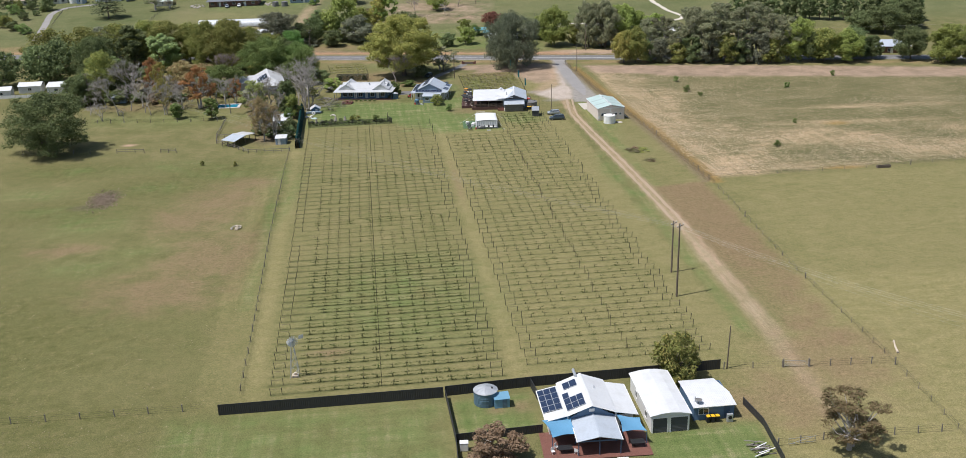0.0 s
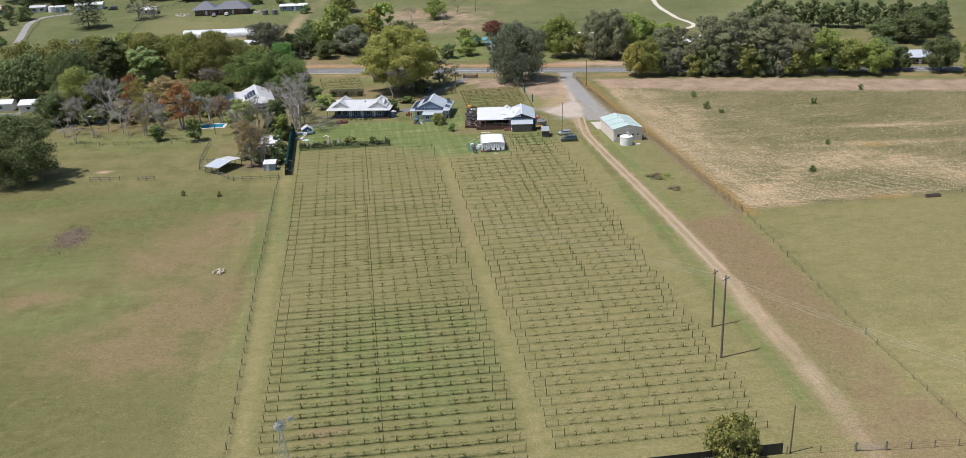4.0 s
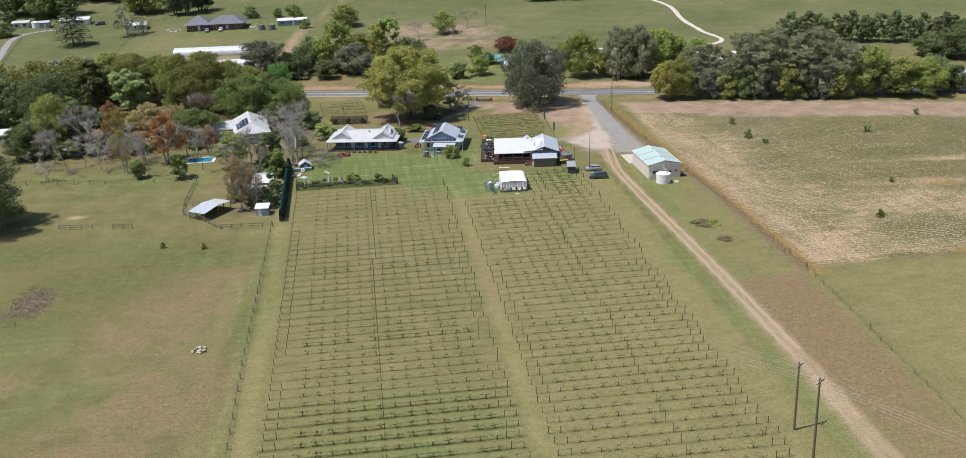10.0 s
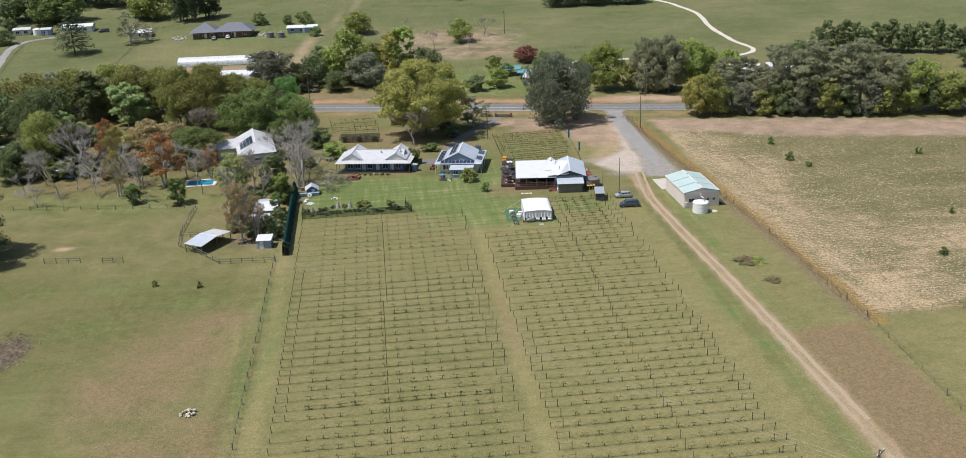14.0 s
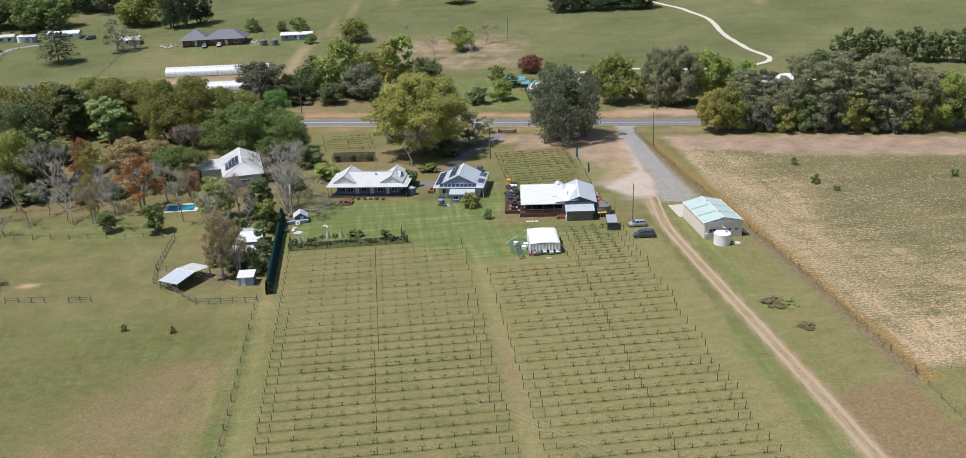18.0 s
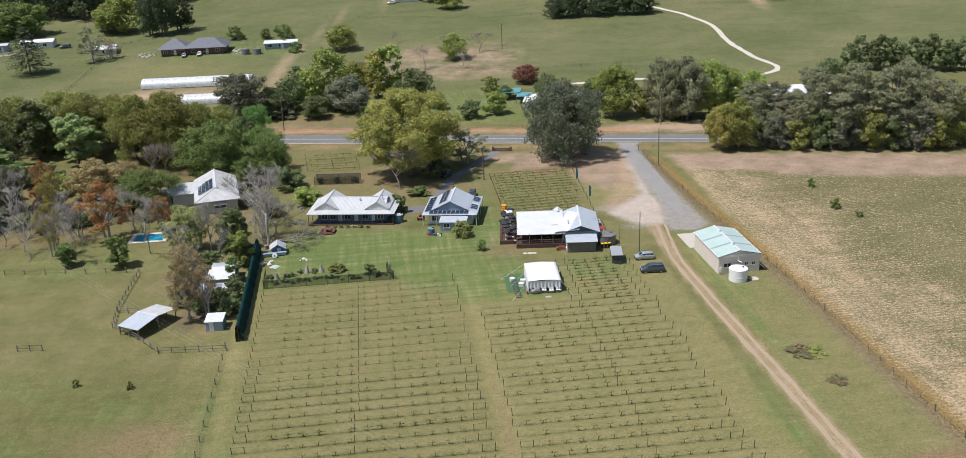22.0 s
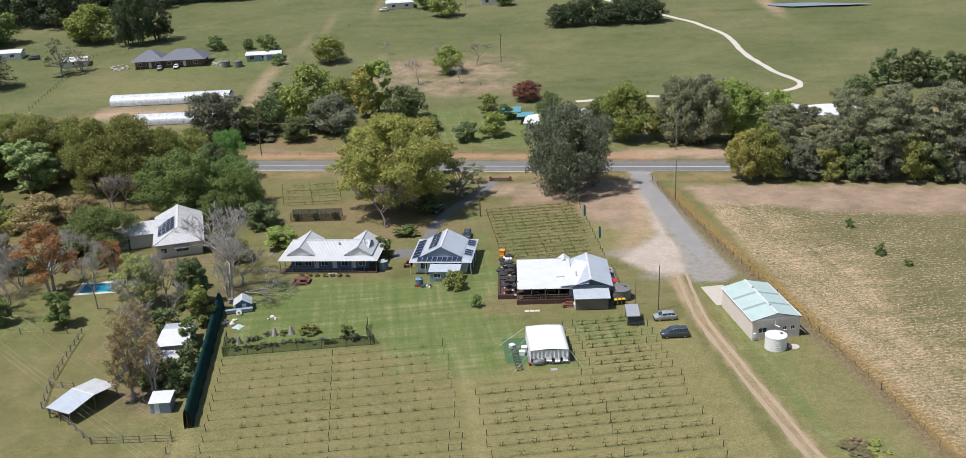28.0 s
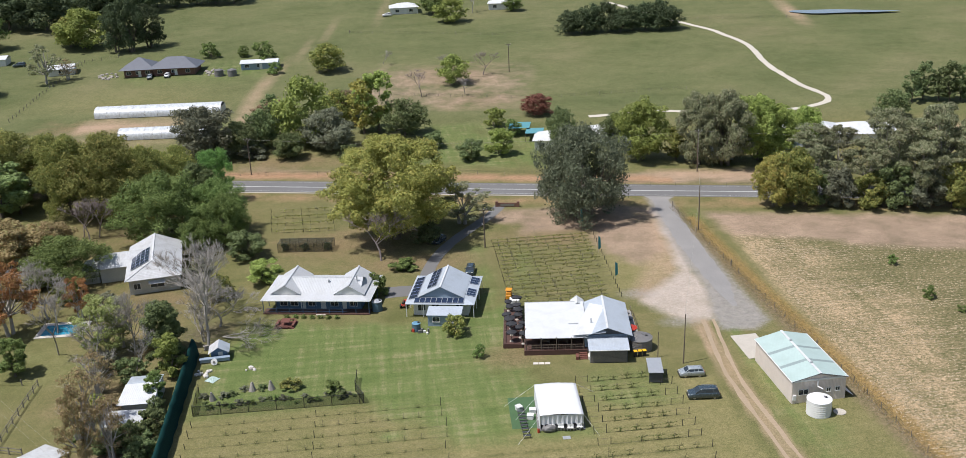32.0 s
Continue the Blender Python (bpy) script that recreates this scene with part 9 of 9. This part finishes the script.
power_pole(37.2, 178.6, 14.6, "tall grey timber power pole beside the vineyard", 2.0, 45, (0.35, 0.1), r=0.2)
power_pole(38.4, 190.2, 10.9, "grey timber power pole beside the vineyard", 2.0, 45, (0.1, 0.0), r=0.19)
power_pole(39.9, 149.8, 7.6, "plain grey timber pole by the back fence", 0, 0, (0.25, 0.1), r=0.12)
power_pole(24.9, 324.3, 8.7, "slim grey pole beside the parked cars", 0, 0, (0.15, 0.05), r=0.11)
power_pole(21.2, 326.7, 4.6, "short dark post by the shelter", 0, 0, r=0.08)
power_pole(-6.6, 378.4, 8.9, "timber power pole beside the house drive", 1.6, 10)
power_pole(39.2, 383.8, 9.9, "timber power pole beside the driveway", 0, 0, r=0.14)
power_pole(47, 424.5, 11, "timber power pole across the road", 1.8, 0)
power_pole(-132, 352, 12, "timber power pole near the wood", 2.0, 45)
power_pole(-68, 438, 10, "timber power pole across the road", 1.8, 0)
power_pole(3, 530, 10, "timber power pole on the far slope", 1.8, 0)
power_pole(112, 117, 12, "timber power pole in the east paddock", 2.0, 45)
for d in (-0.8, 0.0, 0.8):
    cable([(112 + d * 0.7, 117 + d * 0.7, 11.6), (37.5 + d * 0.7, 178.6 + d * 0.7, 14.1), (-132 + d * 0.7, 352 + d * 0.7, 11.6)], "thin pale power line over the vineyard", 0.010, 3.2)
for d in (-0.7, 0.7):
    cable([(112 + d * 0.7, 109 + d * 0.7, 10.0), (38.5 + d * 0.7, 190.2 + d * 0.7, 10.4), (-132 + d * 0.7, 362 + d * 0.7, 10.5)], "thin pale power line over the vineyard", 0.007, 3.0)
cable([(47, 424.5, 10.5), (39.2, 383.8, 9.6), (24.9, 324.3, 8.4)], "thin pale service line by the driveway", 0.012, 1.0)
cable([(-68, 438, 9.5), (47, 424.5, 10.5), (200, 400, 10.5)], "thin pale power line along the road", 0.012, 2.0)
for x, y, h in ((16.6, 373.3, 3.6), (14.4, 389.2, 4.2), (18.3, 359.2, 3.6)):
    f = thing("flag_banner", "tall narrow teal banner flag on a pole", "banner", x, y, 0, 20, "banner flags")
    part("pole", cone(bmesh.new(), 0.035, 0.025, h, seg=8), M["metal"], f)
    bm = bmesh.new()
    slab(bm, [(0.03, 0, 0.7), (0.62, 0.05, 0.9), (0.5, 0.02, h - 0.4), (0.03, 0, h - 0.05)], 0.02)
    part("cloth", bm, M["banner"] if "banner" in M else M["box_blue"], f)
wl = thing("entry_wall", "low brick entry wall with square piers", "wall", -1.2, 403.9, 0, -8)
part("wall", boxes((4.6, 0.4, 0.9, 0, 0, 0)), M["wall_brick"], wl)
for x in (-2.5, 2.5):
    part("pier", boxes((0.6, 0.6, 1.3, x, 0, 0), bevel=0.02), M["wall_brick"], wl)
part("sign_panel", boxes((3.2, 0.06, 0.5, 0, -0.23, 0.2)), M["timber_grey"], wl)


# ---- vehicles ----
def car(label, x, y, rz, paint, suv=False, group="parked cars"):
    L_, W_, H_ = (4.7, 1.86, 1.68) if suv else (3.95, 1.7, 1.47)
    c = thing("car", label, "car", x, y, gz(x, y), rz, group)
    h = L_ / 2
    low, belt = 0.30, 1.0 if suv else 0.92
    nose = 0.92 if suv else 0.72
    prof = [(-h + 0.06, low), (-h, belt * 0.62), (-h + 0.05, belt * 0.82), (-h + 0.32, belt * 0.97), (-h + nose, belt + 0.06), (-h + 1.5, belt + 0.10), (h - 0.4, belt + 0.12), (h - 0.08, belt + 0.06), (h, belt * 0.7), (h - 0.05, low)]
    bm = bmesh.new()
    rows = []
    for y_, k, zk in ((-1.0, 0.90, 0.80), (-0.975, 0.95, 0.90), (-0.90, 0.985, 0.97), (-0.6, 1.0, 1.0), (0.6, 1.0, 1.0), (0.90, 0.985, 0.97), (0.975, 0.95, 0.90), (1.0, 0.90, 0.80)):
        rows.append([bm.verts.new((px * k, y_ * W_ / 2, low + (pz - low) * zk)) for px, pz in prof])
    for a, b in zip(rows, rows[1:]):
        for i in range(len(prof) - 1):
            bm.faces.new((a[i], a[i + 1], b[i + 1], b[i]))
        bm.faces.new((a[-1], a[0], b[0], b[-1]))
    bm.faces.new(rows[0])
    bm.faces.new(rows[-1][::-1])
    bmesh.ops.recalc_face_normals(bm, faces=bm.faces[:])
    part("body", bm, M[paint], c, smooth=True)
    # cabin: glass band below a domed painted roof
    f0, f1, r1, r0 = -h + nose + 0.1, -h + nose + 0.78, h - 0.42 if suv else h - 0.48, h - 0.12
    bm = bmesh.new()
    z0, z1 = belt + 0.05, H_ - 0.08
    A = [bm.verts.new((px, py, z0)) for px, py in ((f0, -W_ / 2 + 0.08), (r0, -W_ / 2 + 0.1), (r0, W_ / 2 - 0.1), (f0, W_ / 2 - 0.08))]
    B = [bm.verts.new((px, py, z1)) for px, py in ((f1, -W_ / 2 + 0.24), (r1, -W_ / 2 + 0.24), (r1, W_ / 2 - 0.24), (f1, W_ / 2 - 0.24))]
    for i in range(4):
        bm.faces.new((A[i], A[(i + 1) % 4], B[(i + 1) % 4], B[i]))
    bm.faces.new(B)
    part("window_band", bm, M["window"], c)
    bm = bmesh.new()
    grid = []
    for i in range(7):
        u = i / 6
        row = []
        for j in range(5):
            v = j / 4 - 0.5
            row.append(bm.verts.new((f1 - 0.08 + (r1 - f1 + 0.2) * u, v * (W_ - 0.40), z1 - 0.03 + 0.10 * (1 - (2 * v) ** 4) * (1 - abs(2 * u - 1) ** 4))))
        grid.append(row)
    for p, q in zip(grid, grid[1:]):
        for j in range(4):
            bm.faces.new((p[j], q[j], q[j + 1], p[j + 1]))
    e = bmesh.ops.extrude_face_region(bm, geom=bm.faces[:])
    bmesh.ops.translate(bm, verts=[v for v in e["geom"] if isinstance(v, bmesh.types.BMVert)], vec=(0, 0, 0.045))
    bmesh.ops.recalc_face_normals(bm, faces=bm.faces[:])
    part("roof", bm, M[paint], c, smooth=True)
    for px0, px1 in ((f0, f1), (r0, r1)):
        for py in (-1, 1):
            part("pillar", tube(bmesh.new(), [(px0, py * (W_ / 2 - 0.1), z0), (px1, py * (W_ / 2 - 0.24), z1)], [0.06, 0.05], 5), M[paint], c)
    for py in (-1, 1):
        for px in (f1 + 0.75, r1 - 0.55):
            part("pillar", tube(bmesh.new(), [(px, py * (W_ / 2 - 0.085), z0), (px, py * (W_ / 2 - 0.235), z1)], [0.05, 0.045], 4), M[paint], c)
        part("mirror", boxes((0.15, 0.2, 0.14, f0 + 0.55, py * (W_ / 2 + 0.08), belt + 0.1), bevel=0.03), M[paint], c)
        part("headlight", boxes((0.12, 0.36, 0.16, -h + 0.04, py * (W_ / 2 - 0.34), belt * 0.74), bevel=0.03), M["lamp_glass"], c)
        part("tail_light", boxes((0.1, 0.26, 0.24, h - 0.04, py * (W_ / 2 - 0.28), belt * 0.78), bevel=0.03), M["red"], c)
    for px in (-h + 0.85, h - 0.82):
        for py in (-1, 1):
            rr = 0.37 if suv else 0.32
            w = part("wheel", cone(bmesh.new(), rr, rr, 0.22, seg=20), M["rubber"], c)
            w.matrix_local = pose(px, py * (W_ / 2 - 0.12), rr, 90, 0, 0) @ Matrix.Translation((0, 0, -0.11))
            part("rim", cone(bmesh.new(), rr * 0.62, rr * 0.62, 0.236, seg=16), M["metal"], w).location = (0, 0, -0.008)
    if suv:
        for py in (-1, 1):
            part("roof_rail", boxes((1.9, 0.05, 0.05, (f1 + r1) / 2, py * 0.62, z1 + 0.08)), M["metal"], c)
    part("bumper", boxes((0.14, W_ - 0.2, 0.2, -h - 0.02, 0, low), bevel=0.04), M["black"], c)
    return c


car("dark grey-blue estate car parked on the grass", 25.9, 313.5, 0, "paint_dark", True)
car("silver hatchback parked beside a pole", 25.4, 320.3, 2, "paint_silver")
car("dark car parked under the large tree", -16.4, 382.6, 62, "paint_dark")
car("silver car parked by the far brick house", -125, 542, 100, "paint_silver")
car("white car parked by the far brick house", -119, 543, 95, "line_paint")
car("white car parked by the far farmhouse", -47, 630, 10, "line_paint")
car("dark car parked by the far sheds", -182, 567.5, 10, "paint_dark", True)
car("dark car parked behind the cottage", -9.6, 365.4, 85, "paint_dark")


# ---- buildings across the road and on the far slope ----
def tunnel(x, y, n, r, rz):
    z = gz(x, y)
    t = thing("polytunnel", "long white plastic-covered growing tunnel", "greenhouse", x, y, z, rz, "growing tunnels")
    bm = bmesh.new()
    seg, bays = 10, 10
    for k in range(bays):
        x0, x1 = -n / 2 + n * k / bays, -n / 2 + n * (k + 1) / bays - 0.12
        ring = [(r * math.cos(math.pi * i / seg), 1.0 + r * 0.62 * math.sin(math.pi * i / seg)) for i in range(seg + 1)]
        ring = [(r, 0)] + ring + [(-r, 0)]
        bm = bmesh.new()
        a = [bm.verts.new((x0, p, q)) for p, q in ring]
        c = [bm.verts.new((x1, p, q)) for p, q in ring]
        for i in range(len(ring) - 1):
            bm.faces.new((a[i], a[i + 1], c[i + 1], c[i]))
        part("cover", bm, M["pvc"], t, smooth=True)
        part("hoop", tube(bmesh.new(), [(x0 - 0.06, p, q + 0.03) for p, q in ring], [0.05] * len(ring), 4), M["trim"], t)
    for s in (-1, 1):
        part("end_wall", boxes((0.05, r * 1.8, 2.2, s * n / 2, 0, 0)), M["pvc"], t)
    part("bed", boxes((n, r * 1.6, 0.05, 0, 0, 0)), M["timber"], t)


tunnel(-108.6, 497.5, 40, 3.3, 0)
tunnel(-101.0, 474.5, 26, 3.0, 0)


def far_house(x, y, w, d, rz, roof, wall, label, ez=2.7, rz_=4.8, wins=3, hip=True, over=0.6):
    b = thing("farmhouse", label, "house", x, y, gz(x, y) - 0.15, rz, "houses across the road")
    wall_box(b, -w / 2, w / 2, -d / 2, d / 2, ez, M[wall])
    p = hip_panels(-w / 2 - over, w / 2 + over, -d / 2 - over, d / 2 + over, ez, rz_) if hip else gable_panels(-w / 2 - 0.4, w / 2 + 0.4, -d / 2 - 0.4, d / 2 + 0.4, ez, rz_, "x")
    part("roof", plate(*p), M[roof], b)
    for i in range(wins):
        window_in(b, -w / 2 + w * (i + 0.5) / wins, -d / 2 - 0.02, 0.9, 1.5, 1.1)
    door_in(b, w * 0.05, -d / 2 - 0.02, 1.0, 2.1)
    return b


far_house(-130, 549, 10, 9, 4, "roof_dark", "wall_brick", "brick house with dark hipped roof on the far slope", rz_=6.2, over=1.5)
far_house(-117, 549.5, 15, 9, 0, "roof_dark", "wall_brick", "brick house wing with dark hipped roof", rz_=5.9, over=1.5)
far_house(-161, 555, 9, 8, 14, "roof_white_x", "wall_white", "small white shed on the far slope", 2.4, 3.4, 1, False)
far_house(-87, 551, 13, 6, 2, "roof_white_x", "wall_bluegrey", "long pale farm building on the far slope", 2.4, 3.2, 3, False)
far_house(-195, 572, 13.5, 6, 5, "roof_white_x", "wall_white", "pale farm shed at the edge of the far paddock", 2.6, 3.6, 2, False)
far_house(-220.5, 570, 7.5, 5, 8, "roof_worn_x", "wall_pale", "low farm building at the edge of the far paddock", 2.6, 3.4, 2, False)
far_house(-241, 569, 11, 8, 10, "roof_rust", "wall_pale", "low house with faded pinkish roof among far trees", 2.6, 4.4, 2)
far_house(-208.3, 567.5, 4.2, 5, 8, "roof_worn_x", "wall_bluegrey", "small grey shed at the edge of the far paddock", 2.8, 3.4, 1, False)
water_tank("pale round water tank between the far sheds", -213, 568, 1.9, 2.6, "tank_white", "tank_white", 0.5, gz(-213, 568) - 0.1)
far_house(-40, 637, 12, 8, 5, "roof_white_x", "wall_white", "white farmhouse high on the far slope", 2.8, 4.4, 2)
far_house(3, 637, 11, 7, -5, "roof_white_x", "wall_white", "white farmhouse high on the far slope", 2.8, 4.2, 2)
far_house(14, 452, 12, 8, -8, "roof_white_x", "wall_white", "pale-roofed house behind the roadside trees", 2.8, 4.6, 3)
far_house(28, 456, 10, 7, -8, "roof_white_x", "wall_white", "pale-roofed house behind the roadside trees", 2.8, 4.4, 2)
far_house(83, 449, 14, 10, -9, "roof_white_x", "wall_white", "white-roofed house behind the gum trees", 3.0, 5.2, 4)
far_house(96.5, 447, 15, 10, -9, "roof_white_x", "wall_white", "white-roofed house behind the gum trees", 3.0, 5.0, 3)
far_house(72, 436, 8, 6, -9, "roof_white_x", "wall_bluegrey", "small pale-roofed shed behind trees", 2.6, 3.8, 2, False)
far_house(163, 403, 15, 10, -9, "roof_grey_x", "wall_brick", "low brick house with grey roof beyond the road", 2.8, 4.6, 3)
far_house(55, 436, 7, 5, -9, "roof_grey_x", "wall_bluegrey", "small blue shed under the gum trees", 2.4, 3.2, 1, False)
for x, y, w, d in ((4, 463, 6, 6), (8, 458, 5, 5)):
    s = thing("shade_structure", "teal shade cloth over a nursery bed", "shade sail", x, y, gz(x, y), -8, "nursery shade cloths")
    part("cloth", plate([(-w / 2, -d / 2, 2.4), (w / 2, -d / 2, 2.5), (w / 2, d / 2, 2.7), (-w / 2, d / 2, 2.6)], t=0.03), M["teal_cloth"], s)
    for sx in (-1, 1):
        for sy in (-1, 1):
            part("post", boxes((0.1, 0.1, 2.5, sx * (w / 2 - 0.1), sy * (d / 2 - 0.1), 0)), M["timber"], s)
for x, y in ((-100, 541.5), (-95.2, 541)):
    water_tank("dark round water tank by the far houses", x, y, 1.6, 2.2, "tank_grey", "tank_grey", 0.4, gz(x, y) - 0.1)
# dry tall grass and dead weeds along the boundary fence
def standing_grass(name, off, spread, tall, mat, label, seed, step):
    rng = np.random.default_rng(seed)
    base = along(BOUND[:5], step)
    pts = np.array([(x + off + rng.normal(0, spread), y + rng.normal(0, 0.4)) for x, y, a in base])
    n = len(pts)
    hgt = rng.uniform(0.25, 1.0, n) * tall
    ang = rng.uniform(0, math.pi, n)
    dx, dy = np.cos(ang) * 0.06, np.sin(ang) * 0.06
    lean = rng.normal(0, 0.16, (n, 2))
    z = np.zeros(n)
    q = np.stack([np.stack([pts[:, 0] - dx, pts[:, 1] - dy, z], -1), np.stack([pts[:, 0] + dx, pts[:, 1] + dy, z], -1),
                  np.stack([pts[:, 0] + dx * 0.4 + lean[:, 0], pts[:, 1] + dy * 0.4 + lean[:, 1], hgt], -1), np.stack([pts[:, 0] - dx * 0.4 + lean[:, 0], pts[:, 1] - dy * 0.4 + lean[:, 1], hgt], -1)], 1)
    tagged(new(name, quads_mesh(name, q, mat)), label, "grass", kind="stuff")


standing_grass("dry_grass", 1.8, 1.0, 0.16, LEAF["straw"], "tall dry straw-coloured grass along the field fence", 4, 0.024)
standing_grass("dead_weeds", 0.1, 0.45, 0.26, LEAF["weed"], "dead purplish-brown weeds along the fence wires", 5, 0.05)


def value_noise(x, y, size, seed):
    """Smooth noise from 0 to 1 with features about size metres across."""
    g = np.random.default_rng(seed).uniform(size=(64, 64))
    u, v = x / size, y / size
    i, j = np.floor(u).astype(int), np.floor(v).astype(int)
    a, b = u - i, v - j
    a, b = a * a * (3 - 2 * a), b * b * (3 - 2 * b)
    p = lambda k, l: g[(i + k) % 64, (j + l) % 64]
    return (p(0, 0) * (1 - a) + p(1, 0) * a) * (1 - b) + (p(0, 1) * (1 - a) + p(1, 1) * a) * b


def litter(name, x, y, long, wide, rise, mat, label, rng, along_rows=0.5):
    """Flat scraps lying on the ground: one small triangle each."""
    n = len(x)
    a = np.where(rng.uniform(size=n) < along_rows, THETA + rng.normal(0, 0.35, n), rng.uniform(0, math.pi, n))
    l, w = rng.uniform(0.5, 1.3, n) * long / 2, rng.uniform(0.5, 1.3, n) * wide / 2
    c, s = np.cos(a), np.sin(a)
    z = ground_z(x, y) + 0.015
    tri = np.stack([np.stack([x - c * l + s * w, y - s * l - c * w, z], -1), np.stack([x - c * l * 0.4 - s * w, y - s * l * 0.4 + c * w, z + rise * rng.uniform(0.2, 1, n)], -1),
                    np.stack([x + c * l, y + s * l, z + rise * rng.uniform(0.2, 1, n)], -1)], 1)
    tagged(new(name, quads_mesh(name, tri, mat)), label, "ground litter", kind="stuff")


def field_points(rng, n):
    """Points over the cut field, in sown rows."""
    x, y = rng.uniform(44, 215, n), rng.uniform(250, 394, n)
    s = -(x - BASE[0]) * UY + (y - BASE[1]) * UX
    s += (np.round(s / 0.95) * 0.95 - s) * 0.5
    u = (x - BASE[0]) * UX + (y - BASE[1]) * UY
    x, y = BASE[0] + u * UX - s * UY, BASE[1] + u * UY + s * UX
    ok = in_poly(x, y, [(46, 383), (80, 369), (215, 348), (215, 270), (60.5, 251.5), (53, 300)])
    return x[ok], y[ok]


rng4 = np.random.default_rng(21)
x, y = field_points(rng4, 170000)
near = np.clip(1.25 - near_line(x, y, BOUND[:5]) / 42, 0, 1)
near = np.maximum(near, np.clip(1.2 - np.abs(y - (262 + (x - 60) * 0.125)) / 26, 0, 1))
thick = 0.10 + 0.9 * near * value_noise(x, y * 2.2, 9, 3) ** 1.2 + 0.25 * (value_noise(x, y * 4, 26, 5) > 0.66)
ok = rng4.uniform(size=len(x)) < thick
litter("straw_litter", x[ok], y[ok], 0.55, 0.17, 0.05, LEAF["litter"], "scattered pale straw left on the cut field", rng4, 0.7)
x, y = field_points(rng4, 66000)
ok = rng4.uniform(size=len(x)) < (0.2 + 0.8 * value_noise(x, y * 1.6, 7, 8)) * np.clip(near_line(x, y, BOUND[:5]) / 40, 0.25, 1)
litter("field_regrowth", x[ok], y[ok], 0.40, 0.22, 0.06, LEAF["regrowth"], "low green regrowth between straw in the field", rng4, 0.3)
x = np.concatenate([rng4.uniform(-150, -44, 52000), rng4.uniform(62, 150, 16000), rng4.uniform(40, 62, 5000)])
y = np.concatenate([rng4.uniform(112, 300, 52000), rng4.uniform(110, 252, 16000), rng4.uniform(150, 300, 5000)])
ok = rng4.uniform(size=len(x)) < value_noise(x, y, 5, 11) ** 2 * (0.35 + 0.9 * value_noise(x, y, 21, 12))
litter("grass_tufts", x[ok], y[ok], 0.34, 0.18, 0.05, LEAF["tuft"], "rank tufts of grass in the grazed paddocks", rng4, 0.0)

a, q = rng4.uniform(0, 2 * math.pi, 1500), np.abs(rng4.normal(0, 0.55, 1500))
litter("brush_patch", -94 + 3.4 * q * np.cos(a) - 1.0 * q * np.sin(a), 248.5 + 6.5 * q * np.sin(a), 0.6, 0.3, 0.3, LEAF["rubble"], "patch of grey stones and old cut brush in the paddock", rng4, 0.0)

# rockery beds of pale stones round the far brick house
rng3 = random.Random(9)
for i in range(46):
    a, q = rng3.uniform(0, 2 * math.pi), rng3.uniform(0.3, 1)
    cx, cy, rx, ry = ((-142, 548, 4.5, 6), (-103, 547, 4, 5))[i % 2]
    x, y = cx + rx * q * math.cos(a), cy + ry * q * math.sin(a)
    o = thing("garden_rock", "pale grey boulder in a far rockery", "rock", x, y, gz(x, y), rng3.uniform(0, 180), "boulders of the far rockery")
    bm = bmesh.new()
    bmesh.ops.create_icosphere(bm, subdivisions=1, radius=rng3.uniform(0.4, 0.75), matrix=pose(0, 0, 0.1))
    for v in bm.verts:
        v.co.x *= rng3.uniform(1.0, 1.8)
        v.co.z *= rng3.uniform(0.5, 0.8)
    part("boulder", bm, M["stone"], o)
